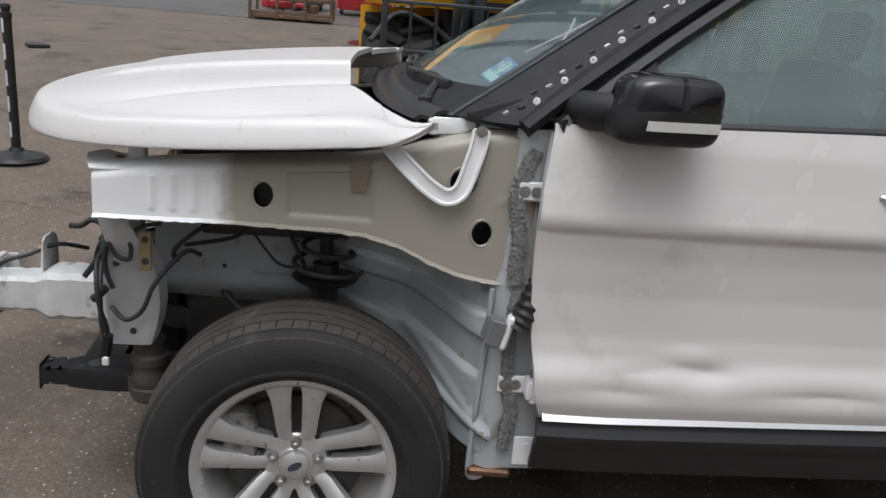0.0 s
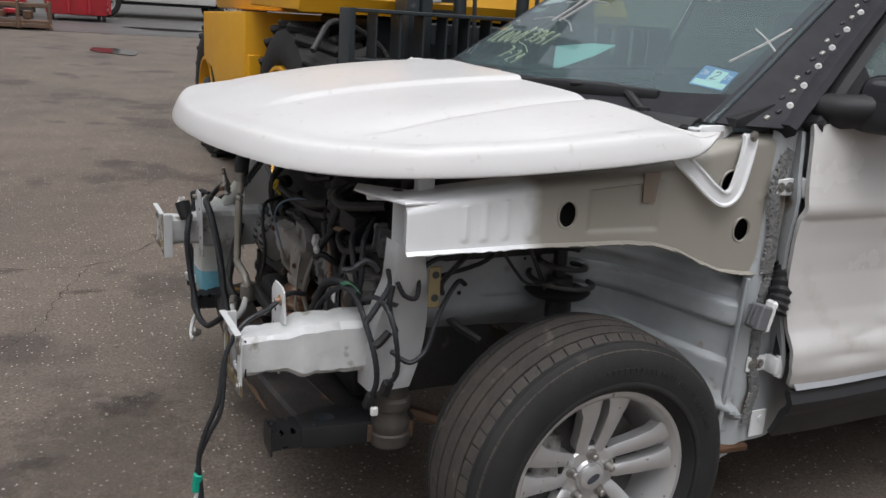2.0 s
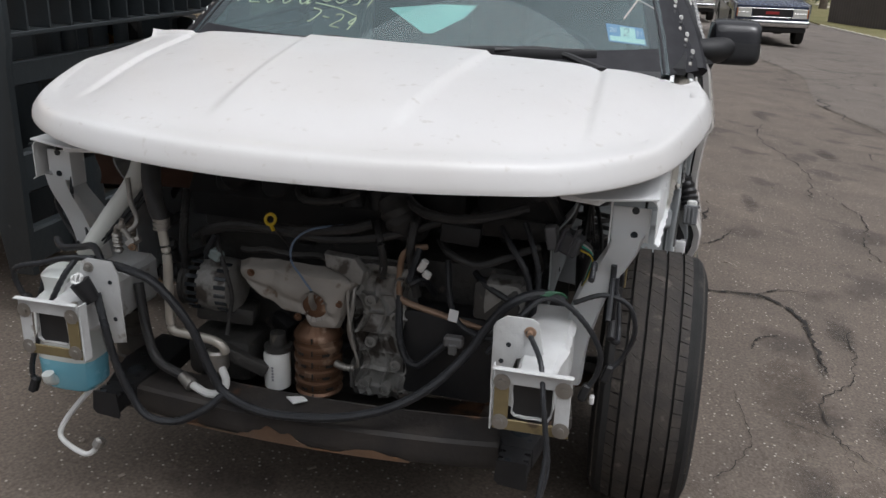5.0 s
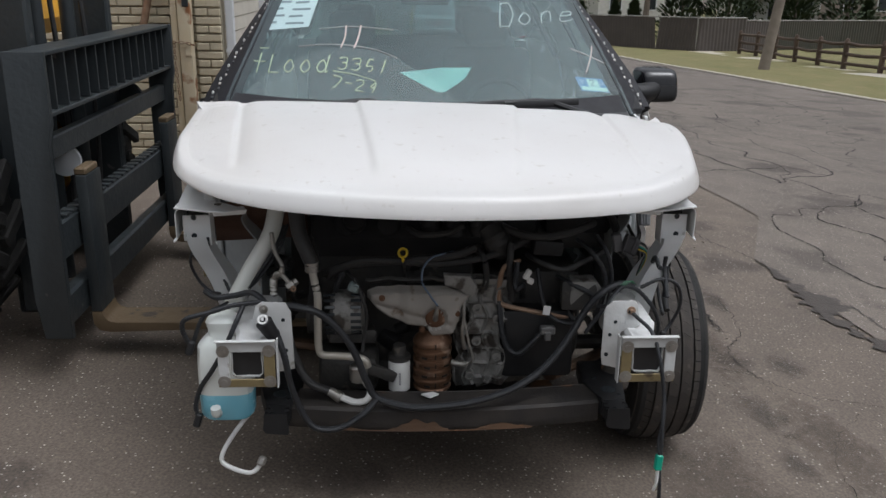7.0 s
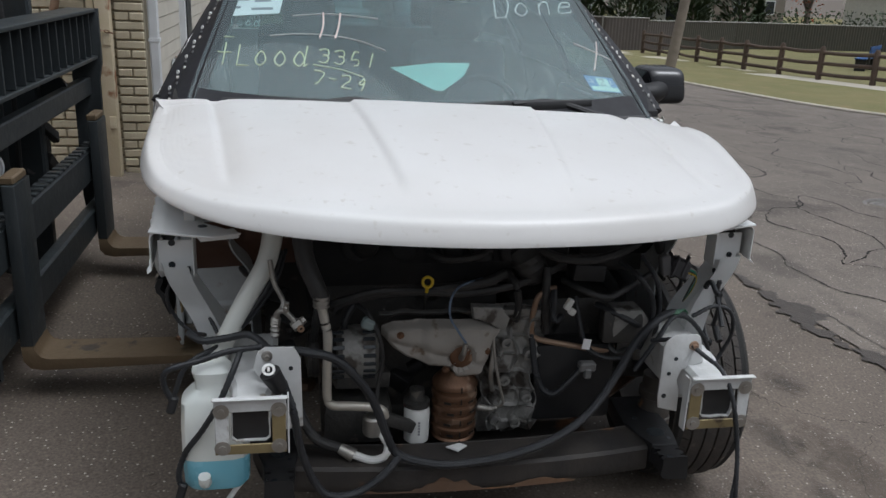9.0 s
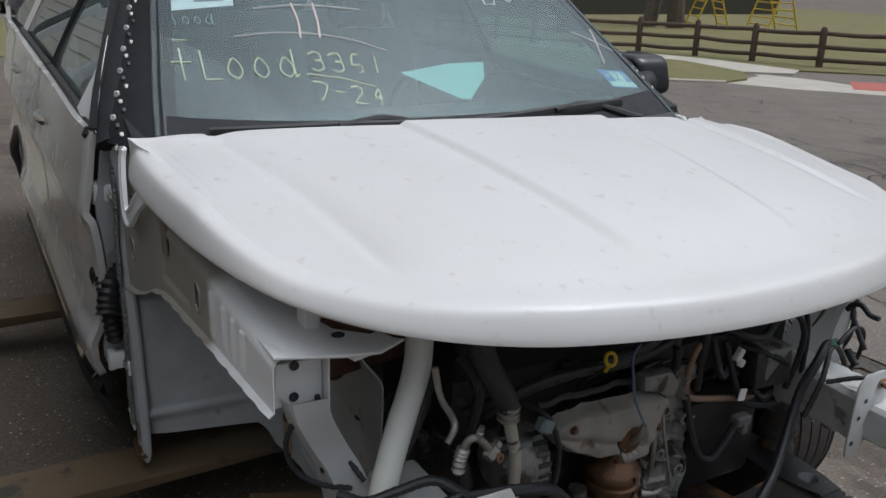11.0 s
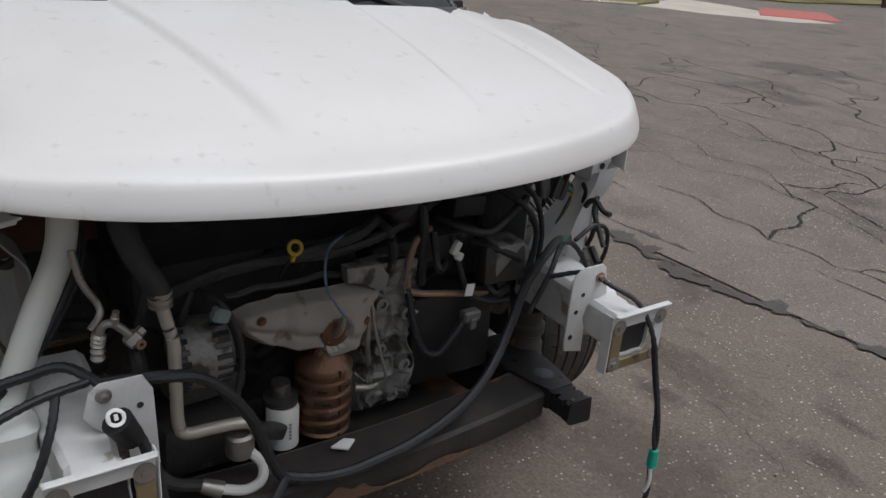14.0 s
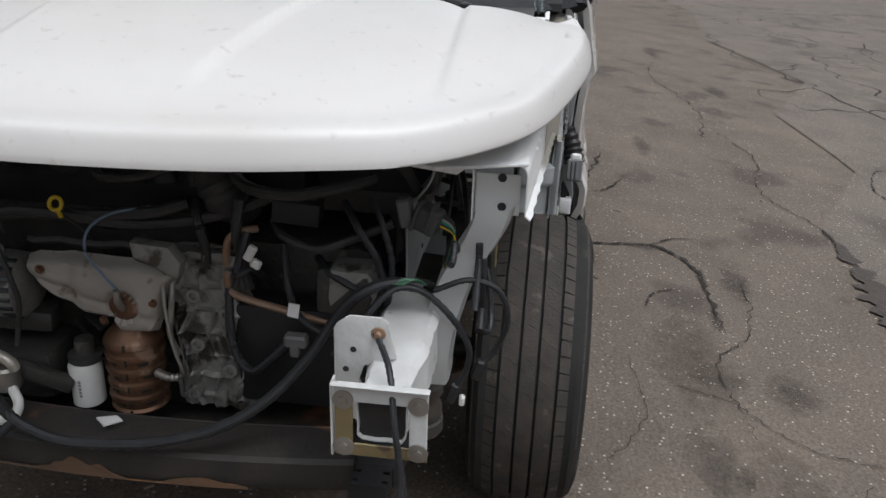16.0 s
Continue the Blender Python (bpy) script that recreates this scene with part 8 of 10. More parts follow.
# curb stones, sunk nearly flush
def curb_stones():
    rows = smooth_path([(x, y, 0) for x, y in CURB[2:]], 14)
    p = empty("curb", "low worn concrete curb along the street", "curb", kind="structure")
    bm0 = bmesh.new()
    box(bm0, (0, 0, 0), (1.0, 0.13, 0.16), None, 0.02)
    me = None
    for a, b in zip(rows, rows[1:]):
        d = b - a
        c = (a + b) / 2
        if me is None:
            ob = part("curb_stone", bm0, CONC, p)
            me = ob.data
        else:
            ob = new("curb_stone", me)
            ob.parent = p
        ob.matrix_world = pose(c.x, c.y, gz(c.x, c.y) - 0.02, 0, 0, math.degrees(math.atan2(d.y, d.x))) @ Matrix.Diagonal((d.length * 0.985, 1, 1, 1))


curb_stones()


def crack(pts, w=0.008, seed=1, material=None, h=0.007, name="crack", label="dark open crack in the asphalt"):
    """A jagged crack along the points, pinched and widened by chance."""
    r = random.Random(seed)
    path = smooth_path([(x, y, 0) for x, y in pts], 14)
    jag = []
    for i, p in enumerate(path):
        d = path[min(i + 1, len(path) - 1)] - path[max(i - 1, 0)]
        L = max(d.length, 1e-4)
        a = Vector((-d.y, d.x, 0)) / L
        jag.append((p + a * r.uniform(-0.20, 0.20) * L)[:2])
    ww_ = [0.46 * w * r.uniform(0.15, 1.6) * math.sin(math.pi * (0.06 + 0.88 * i / len(jag))) ** 0.4 for i in range(len(jag) + 1)]
    ob = strip(name, jag, lambda t: (ww_[int(t * len(jag))] * 0.5,) * 2, material or CRACKM, h, None, 1)
    return tagged(ob, label, "crack", group="cracks in the asphalt", kind="structure")


CR = [
    ([(1.10, -0.92), (1.35, -0.88), (1.63, -0.80), (2.05, -0.86), (2.5, -0.96), (3.2, -1.02), (4.2, -0.98)], 0.036),
    ([(1.63, -0.80), (1.72, -1.05), (1.83, -1.40), (1.62, -1.58), (1.40, -1.60), (1.05, -1.62)], 0.030),
    ([(2.05, -0.86), (2.15, -1.02), (2.6, -1.08), (3.3, -1.22)], 0.028),
    ([(1.83, -1.40), (1.95, -1.52), (1.98, -1.66)], 0.016),
    ([(1.35, -0.88), (1.30, -1.02), (1.50, -1.10), (1.72, -1.05)], 0.024),
    ([(1.15, -1.32), (1.28, -1.36), (1.35, -1.45)], 0.014),
    ([(2.5, -0.96), (2.55, -1.2), (2.9, -1.35)], 0.016),
    ([(0.56, -1.37), (0.50, -1.55), (0.30, -1.75), (0.22, -2.1)], 0.009),
    ([(0.72, -1.22), (0.35, -1.25), (0.03, -1.10)], 0.007),
    ([(7.47, -1.95), (6.4, -1.85), (5.1, -2.05), (4.0, -1.98)], 0.03),
    ([(-1.0, 1.9), (-1.15, 1.5), (-1.3, 1.07), (-1.75, 0.8), (-2.2, 0.75)], 0.010),
    ([(-2.6, 1.5), (-2.0, 1.35), (-1.3, 1.07)], 0.009),
    ([(-1.1, -1.35), (-0.7, -1.5), (-0.2, -1.62), (0.15, -1.9)], 0.006),
    ([(0.35, 3.4), (-0.4, 2.6), (-1.0, 1.9), (-1.9, 2.1), (-3.2, 2.2)], 0.010),
    ([(0.3, -1.6), (0.75, -1.55), (1.05, -1.72), (1.6, -1.8)], 0.012),
    ([(-3.2, 5.2), (-2.6, 4.6), (-2.3, 4.9), (-1.6, 4.3)], 0.010),
    ([(2.4, -2.36), (1.47, -2.42), (0.54, -2.47), (0.17, -2.56), (-1.0, -2.68), (-3.0, -2.9)], 0.020),
    ([(2.4, -2.36), (2.9, -2.15), (3.6, -2.25), (4.3, -2.1)], 0.02),
]
for i, (pts, w) in enumerate(CR):
    crack(pts, w * (1.5 if i < 7 else 1.0), 10 + i)


def wet_band(pts, w, seed, h):
    """A soaked strip of grit with frayed edges, wider and narrower by chance."""
    path = smooth_path([(x, y, 0) for x, y in pts], 60)
    bm = bmesh.new()
    last = None
    for i, p in enumerate(path):
        d = (path[min(i + 1, len(path) - 1)] - path[max(i - 1, 0)]).normalized()
        a = Vector((-d.y, d.x, 0))
        k = smoothstep(0.0, 0.3, i / (len(path) - 1)) * (1 - smoothstep(0.85, 1.0, i / (len(path) - 1)))
        u = (p.x * 2.2, p.y * 2.2, seed)
        up = w * k * (0.22 + 1.0 * noise.noise(u) + 0.9 * noise.noise((p.x * 11, p.y * 11, seed + 3)) + 0.35 * noise.noise((p.x * 40, p.y * 40, seed)))
        dn = w * k * (0.30 + 0.6 * noise.noise((u[0], u[1], seed + 7)) + 0.5 * noise.noise((p.x * 15, p.y * 15, seed + 9)) + 0.2 * noise.noise((p.x * 45, p.y * 45, seed + 5)))
        q = [bm.verts.new((v.x, v.y, gz(v.x, v.y) + h)) for v in (p + a * max(up, -0.3 * dn), p - a * max(dn, 0.002))]
        if last:
            bm.faces.new((last[0], last[1], q[1], q[0]))
        last = q
    ob = put("wet_seam", bm, WETM, None)
    return tagged(ob, "dark wet dirt along the seam of the street", "stain", group="cracks in the asphalt", kind="structure")


wet_band([(2.4, -2.37), (2.0, -2.39), (1.47, -2.42), (0.54, -2.47), (0.17, -2.56), (-1.0, -2.68), (-2.4, -2.82)], 0.19, 1.3, 0.0095)
wet_band([(1.6, -2.60), (1.1, -2.63), (0.6, -2.72)], 0.06, 4.1, 0.0105)
# the street is crazed: a loose net of tarred and open cracks
rr = random.Random(77)
knot = {}
for i in range(24):
    for j in range(15):
        knot[i, j] = Vector((-1.8 + 1.02 * i + 0.5 * (j % 2) + rr.uniform(-0.42, 0.42), -3.0 - 0.56 * j + rr.uniform(-0.22, 0.22)))
for (i, j), a in knot.items():
    for nb, keep in (((i + 1, j), 0.58), ((i + j % 2, j + 1), 0.48), ((i + j % 2 - 1, j + 1), 0.20)):
        b = knot.get(nb)
        if b is None or rr.random() > keep or (a.x > 12 and a.y < -0.55 * (27 - a.x) - 1.0):
            continue
        d = b - a
        o = Vector((-d.y, d.x))
        pts = [tuple(a)] + [tuple(a + d * k + o * rr.uniform(-0.13, 0.13)) for k in (0.22, 0.45, 0.72)] + [tuple(b)]
        crack(pts, rr.choice((0.020, 0.030, 0.042, 0.058)), 200 + 20 * i + j, None, 0.012, "crack", "tarred crack in the street")


def blot(x, y, rx, ry, seed, material, label):
    """An uneven stain that lies on the ground."""
    r = random.Random(seed)
    ph = [r.uniform(0, 6.3) for _ in range(6)]
    bm = bmesh.new()
    n = 40
    ring = []
    for k in range(n):
        a = 2 * math.pi * k / n
        m = 1 + sum(0.22 / (j + 1) * math.sin((j + 2) * a + ph[j]) for j in range(6))
        px, py = x + rx * m * math.cos(a), y + ry * m * math.sin(a)
        ring.append(bm.verts.new((px, py, gz(px, py) + 0.0045)))
    c = bm.verts.new((x, y, gz(x, y) + 0.0045))
    for k in range(n):
        bm.faces.new((c, ring[k], ring[(k + 1) % n]))
    return tagged(put("oil_stain", bm, material), label, "stain", group="stains on the yard", kind="structure")


for i, (x, y, rx, ry) in enumerate([(-0.85, -1.62, 0.20, 0.10), (1.5, -1.75, 0.22, 0.10), (0.62, -1.78, 0.20, 0.10), (0.15, -1.45, 0.22, 0.12), (-0.30, -1.42, 0.16, 0.10), (-0.75, -1.95, 0.12, 0.06), (-2.3, 7.6, 0.25, 0.10), (-1.05, 1.55, 0.12, 0.05), (-1.35, 1.9, 0.10, 0.05), (-1.6, 2.4, 0.12, 0.05), (-0.95, 0.45, 0.16, 0.10), (-1.25, 0.15, 0.10, 0.07), (-1.15, -0.55, 0.14, 0.09), (-1.0, -0.95, 0.10, 0.08), (-1.5, 0.75, 0.09, 0.05), (3.6, -1.5, 0.25, 0.08), (6.0, -2.4, 0.4, 0.12), (8.2, -2.0, 0.5, 0.12)]):
    blot(x, y, rx, ry, 40 + i, OILM, "dark oil stain soaked into the asphalt")

# wet crumbled asphalt along the open cracks beside the sill
for i, (x, y, rx, ry) in enumerate([(1.42, -0.87, 0.16, 0.035), (1.66, -0.83, 0.10, 0.05), (2.06, -0.88, 0.20, 0.045), (2.52, -0.98, 0.16, 0.04), (3.1, -1.02, 0.25, 0.05), (1.80, -1.36, 0.05, 0.12), (1.52, -1.60, 0.14, 0.035), (2.35, -1.05, 0.18, 0.03), (1.12, -1.60, 0.12, 0.04)]):
    blot(x, y, rx, ry, 140 + i, OILM, "wet crumbled asphalt beside an open crack")

for i, (x, y, rx, ry) in enumerate([(-0.55, -1.05, 0.60, 0.34), (-0.2, -1.65, 0.50, 0.22), (0.75, -1.45, 0.42, 0.22), (-1.05, 0.1, 0.5, 0.55)]):
    ob = blot(x, y, rx, ry, 90 + i, DAMPM, "damp darker patch of old asphalt")
    ob.location.z = -0.0015


def debris():
    bm = bmesh.new()
    r = random.Random(5)
    for i in range(420):
        x, y = r.uniform(-2.5, 4.5), r.uniform(-2.6, 3.2)
        if i % 3 == 0:
            x, y = r.gauss(2.2, 0.7), r.gauss(-1.0, 0.12)
        s = r.uniform(0.003, 0.011)
        m = Matrix.Rotation(r.uniform(0, 6), 3, "Z") @ Matrix.Rotation(r.uniform(-0.4, 0.4), 3, "X")
        box(bm, (x, y, gz(x, y) + s * 0.3), (s * r.uniform(0.8, 2.6), s, s * r.uniform(0.3, 0.8)), m)
    return tagged(put("grit_and_leaf_litter", bm, GREYWOOD, None, "", False), "scattered grit, twigs and leaf crumbs on the asphalt", "debris", kind="stuff")


debris()

bm = bmesh.new()
lathe(bm, [(0, 0), (0.33, 0), (0.33, 0.012), (0.30, 0.014), (0.29, 0.008), (0.10, 0.010), (0, 0.010)], Matrix.Translation((4.34, -5.23, gz(4.34, -5.23) + 0.006)), 32)
tagged(put("manhole_cover", bm, mat("worn_iron", (0.14, 0.13, 0.12), 0.6, col2=(0.10, 0.092, 0.085), scale=9.0)), "round dark iron manhole cover in the street", "manhole")


# ---- forklift ----
fork = empty("forklift", "yellow forklift with black mast, load backrest and big worn tyres", "forklift", (1.1, 2.3, gz(1.1, 2.3)))


def fpart(name, bm, material, parent=None, label=""):
    ob = put(name, bm, material, parent or fork, label)
    if not parent:
        ob.matrix_parent_inverse = Matrix.Translation(-Vector((1.1, 2.3, gz(1.1, 2.3))))
    return ob


def fbox(name, lo, hi, material, bev=0.008, parent=None, label=""):
    bm = bmesh.new()
    box(bm, [(a + b) / 2 for a, b in zip(lo, hi)], [b - a for a, b in zip(lo, hi)], None, bev)
    ob = put(name, bm, material, parent or fork, label)
    if not parent:
        ob.matrix_parent_inverse = Matrix.Translation(-Vector((1.1, 2.3, gz(1.1, 2.3))))
    return ob


def backrest_unit():
    x0, x1, y0, y1 = 0.15, 2.03, 1.45, 1.58
    for x in (x0, x1 - 0.02):
        bm = bmesh.new()
        prism(bm, [(y0, 0.33), (y1 - 0.02, 0.33), (y1, 0.5), (y1, 1.47), (y0 - 0.02, 1.47), (y0 - 0.02, 1.2), (y0, 1.12)], "x", x, x + 0.03, 0.003)
        fpart("upright", bm, FKBLK)
    fbox("top_plate", (x0 + 0.031, y0 - 0.01, 1.452), (x1 - 0.021, y1, 1.470), FKBLK, 0.003)
    fbox("lower_plate", (x0 + 0.031, y0 - 0.005, 1.222), (x1 - 0.021, y1, 1.240), FKBLK, 0.003)
    n = 15
    for i in range(1, n):
        x = x0 + 0.02 + (x1 - x0 - 0.03) * i / n
        fbox("slat", (x - 0.005, y0, 1.241), (x + 0.005, y1 - 0.01, 1.451), FKBLK, 0.002)
    fbox("crossbar", (x0 + 0.031, y0 + 0.04, 1.04), (x1 - 0.021, y0 + 0.09, 1.13), FKBLK, 0.006)
    bm = bmesh.new()
    box(bm, (1.09, y0 + 0.05, 0.72), (1.85, 0.06, 0.16), None, 0.01)
    fpart("carriage_bar", bm, FKBLK, None, "notched black carriage bar")
    fbox("carriage_bar", (x0 + 0.031, y0 + 0.02, 0.36), (x1 - 0.021, y0 + 0.08, 0.50), FKBLK, 0.01)
    for i in range(22):
        x = 0.30 + i * 0.075
        fbox("notch_tooth", (x, y0 + 0.022, 0.801), (x + 0.04, y0 + 0.078, 0.815), FKBLK, 0.003)


def fork_arm(x0, x1, worn):
    f = new("fork")
    f.parent = fork
    f.matrix_parent_inverse = Matrix.Translation(-Vector((1.1, 2.3, gz(1.1, 2.3))))
    bm = bmesh.new()
    prism(bm, [(1.46, 0.345), (1.415, 0.345), (1.410, 0.318), (1.395, 0.300), (1.365, 0.292), (0.30, 0.290), (0.28, 0.282), (0.28, 0.274), (1.39, 0.250), (1.435, 0.260), (1.457, 0.290)], "x", x0, x1, 0.004)
    fpart("blade", bm, FORK, f, "worn brown steel blade")
    bm = bmesh.new()
    prism(bm, [(1.46, 0.95), (1.415, 0.95), (1.415, 0.347), (1.46, 0.347)], "x", x0 + 0.001, x1 - 0.001, 0.005)
    fpart("shank", bm, FKBLK, f)
    bm = bmesh.new()
    box(bm, ((x0 + x1) / 2, 1.445, 0.965), (x1 - x0 - 0.03, 0.05, 0.03), None, 0.006)
    fpart("hook", bm, FORK, f)


def big_tyre(y, z, r, w, rim_r, label):
    t = new("wheel")
    t.parent = fork
    t.matrix_parent_inverse = Matrix.Translation(-Vector((1.1, 2.3, gz(1.1, 2.3))))
    for xo, s in ((0.06, -1), (2.14, 1)):
        def m(xx):
            return Matrix.Translation((xx, y, z)) @ Matrix.Rotation(radians(90) * s, 4, "Y")
        bm = bmesh.new()
        lathe(bm, [(rim_r, -w * 0.98), (rim_r + 0.03, -w), (r * 0.85, -w * 1.04), (r * 0.96, -w * 0.96), (r, -w * 0.82), (r, -w * 0.18), (r * 0.96, -w * 0.04), (r * 0.85, 0.012), (rim_r + 0.05, 0.01), (rim_r + 0.02, -0.005), (rim_r, -0.03)], m(xo), 48)
        tyre = fpart("tyre", bm, RUBBER, t, label)
        k, lug = 22, None
        for i in range(2 * k):
            side, a = i % 2, math.pi * i / k
            rot = Matrix.Rotation(-a, 4, "X")
            c = Vector((xo - s * (w * (0.27 if side == 0 else 0.73)), y, z)) + rot @ Vector((0, 0, r + 0.008))
            if lug is None:
                bm = bmesh.new()
                box(bm, (0, 0, 0), (w * 0.56, 0.065, 0.04), None, 0.008)
                ob = fpart("lug", bm, RUBBER, tyre)
                lug = ob.data
            else:
                ob = new("lug", lug)
                ob.parent = tyre
            ob.matrix_basis = Matrix.Translation(c) @ rot @ Matrix.Rotation(0.5 * (1 if side else -1), 4, "Z")
        bm = bmesh.new()
        lathe(bm, [(rim_r + 0.012, -0.02), (rim_r + 0.008, 0.012), (rim_r - 0.012, 0.012), (rim_r - 0.02, -0.03), (rim_r - 0.05, -0.12), (rim_r * 0.62, -0.13), (rim_r * 0.55, -0.10), (rim_r * 0.42, -0.095), (rim_r * 0.40, -0.02), (rim_r * 0.30, 0.0), (0, 0.0)], m(xo), 40)
        fpart("rim", bm, YEL, t, "scuffed yellow steel rim")
        bm = bmesh.new()
        lathe(bm, [(rim_r * 0.47, -0.1), (rim_r * 0.44, -0.005), (rim_r * 0.33, 0.018), (rim_r * 0.14, 0.03), (0, 0.03)], m(xo), 24)
        fpart("hub", bm, FKBLK, t)
        for i in range(10):
            a = 2 * math.pi * i / 10
            bm = bmesh.new()
            bolt(bm, (xo + s * -0.09, y + rim_r * 0.54 * math.cos(a), z + rim_r * 0.54 * math.sin(a)), 0.016, (s, 0, 0), 0.02)
            fpart("wheel_nut", bm, RUSTRAIL, t)


backrest_unit()
fork_arm(0.40, 0.58, True)
fork_arm(1.72, 1.92, True)
big_tyre(2.33, gz(0, 2.33) + 0.575, 0.60, 0.42, 0.37, "large worn forklift tyre with lugs")
big_tyre(4.55, gz(0, 4.55) + 0.485, 0.51, 0.36, 0.27, "smaller steering tyre with lugs")
for x in (0.52, 1.52):
    fbox("mast_channel", (x, 1.62, 0.30), (x + 0.07, 1.80, 2.9), FKBLK, 0.01)
    fbox("mast_channel", (x + 0.09, 1.66, 0.26), (x + 0.16, 1.86, 2.6), FKBLK, 0.01)
for z in (0.42, 1.30, 2.2):
    fbox("mast_crossmember", (0.59, 1.81, z), (1.52, 1.86, z + 0.12), FKBLK, 0.01)
for x in (0.86, 1.24):
    bm = bmesh.new()
    tube(bm, [(x, 1.72, 0.35), (x, 1.72, 2.5)], 0.035, 14, 0)
    fpart("lift_cylinder", bm, FKBLK)
    bm = bmesh.new()
    tube(bm, [(x + 0.06, 1.68, 0.55), (x + 0.07, 1.66, 1.1), (x + 0.05, 1.68, 1.9)], 0.012, 8)
    fpart("hydraulic_hose", bm, HOSE)
bm = bmesh.new()
lathe(bm, [(0, 0), (0.09, 0), (0.09, 0.03), (0.07, 0.035), (0, 0.035)], Matrix.Translation((1.62, 1.60, 1.10)) @ Matrix.Rotation(radians(90), 4, "Y"), 24)
fpart("chain_pulley", bm, FKBLK)
bm = bmesh.new()
lathe(bm, [(0, 0), (0.07, 0), (0.07, 0.02), (0, 0.02)], Matrix.Translation((0.70, 1.61, 0.95)) @ Matrix.Rotation(radians(90), 4, "Y"), 24)
fpart("pulley_face", bm, DOWN, None, "pale worn pulley face")
# chassis, fenders and engine cover
bm = bmesh.new()
prism(bm, [(3.05, 0.62), (3.28, 0.55), (3.75, 0.70), (4.10, 1.02), (4.42, 1.05), (4.42, 1.40), (3.02, 1.42)], "x", 0.02, 2.18, 0.012)
fpart("chassis", bm, YEL, None, "yellow steel chassis side")
bm = bmesh.new()
prism(bm, [(1.98, 1.44), (2.06, 1.46), (3.03, 1.46), (3.03, 1.62), (2.02, 1.62), (1.95, 1.52)], "x", 0.06, 2.14, 0.01)
fpart("fender", bm, YEL, None, "yellow fender over the drive wheel")
bm = bmesh.new()
prism(bm, [(3.02, 1.43), (5.1, 1.43), (5.25, 1.55), (5.2, 2.0), (4.9, 2.15), (3.02, 2.15)], "x", 0.25, 1.95, 0.03)
fpart("engine_cover", bm, YEL)
bm = bmesh.new()
prism(bm, [(4.43, 1.0), (5.3, 0.75), (5.45, 0.9), (5.45, 1.42), (4.43, 1.42)], "x", 0.45, 1.75, 0.03)
fpart("counterweight", bm, YEL)
fbox("front_axle", (0.45, 2.20, 0.62), (1.75, 2.46, 0.90), FKBLK, 0.03)
fbox("rear_axle", (0.40, 4.45, 0.62), (1.80, 4.65, 0.80), FKBLK, 0.03)
fbox("dash_panel", (0.50, 2.10, 0.92), (1.70, 3.01, 1.44), FKBLK, 0.02)
fbox("cab_guard", (0.62, 1.96, 1.463), (0.98, 2.02, 2.3), FKBLK, 0.01)
for i in range(5):
    fbox("vent_slat", (0.66, 1.950, 1.53 + i * 0.035), (0.86, 1.959, 1.548 + i * 0.035), DOWN, 0.002)
fbox("step_plate", (0.04, 3.0, 0.98), (0.12, 3.35, 1.16), YEL, 0.006)
for x in (0.30, 1.90):
    bm = bmesh.new()
    tube(bm, [(x, 2.05, 1.62), (x, 2.2, 2.3), (x, 2.3, 2.9)], 0.03, 8)
    fpart("guard_post", bm, FKBLK)
bm = bmesh.new()
tube(bm, [(0.10, 1.84, 1.25), (0.25, 1.95, 1.40), (0.5, 1.98, 1.30), (0.62, 1.9, 1.1)], 0.016, 8)
fpart("hydraulic_hose", bm, HOSE)


# ---- the building ----
def brick_panel(name, label, origin, along, out, width, z0, z1, parent_kind="wall"):
    """Painted brick face built brick by brick: origin at the lower near corner, courses along a direction."""
    base = tagged(new(name), label, parent_kind, kind="structure")
    a, o = Vector(along), Vector(out)
    bm = bmesh.new()
    c = Vector(origin) + a * width / 2 - o * 0.12
    sx = abs(a.x) * width + abs(o.x) * 0.23
    sy = abs(a.y) * width + abs(o.y) * 0.23
    box(bm, (c.x, c.y, (z0 + z1) / 2), (sx, sy, z1 - z0))
    part("mortar_core", bm, MORTAR, base)
    r = random.Random(len(name))
    meshes = {}
    def brick(u0, u1, z):
        w = round(u1 - u0, 3)
        if w < 0.03:
            return
        if w not in meshes:
            bm = bmesh.new()
            box(bm, (0, 0, 0), (w - 0.010, 0.03, 0.056), None, 0.006)
            me = bpy.data.meshes.new("brick")
            bm.to_mesh(me)
            bm.free()
            me.materials.append(BRICK)
            meshes[w] = me
        ob = new("brick", meshes[w])
        ob.parent = base
        p = Vector(origin) + a * (u0 + u1) / 2 + o * (0.002 + r.uniform(-0.003, 0.004))
        ob.matrix_world = pose(p.x, p.y, z, 0, r.uniform(-0.5, 0.5), math.degrees(math.atan2(a.y, a.x)) + r.uniform(-0.7, 0.7))
    z, row = z0 + 0.035, 0
    while z < z1:
        u = -0.105 if row % 2 else 0.0
        while u < width:
            brick(max(0, round(u, 3)), min(width, round(u + 0.21, 3)), z)
            u += 0.21
        z += 0.068
        row += 1
    return base


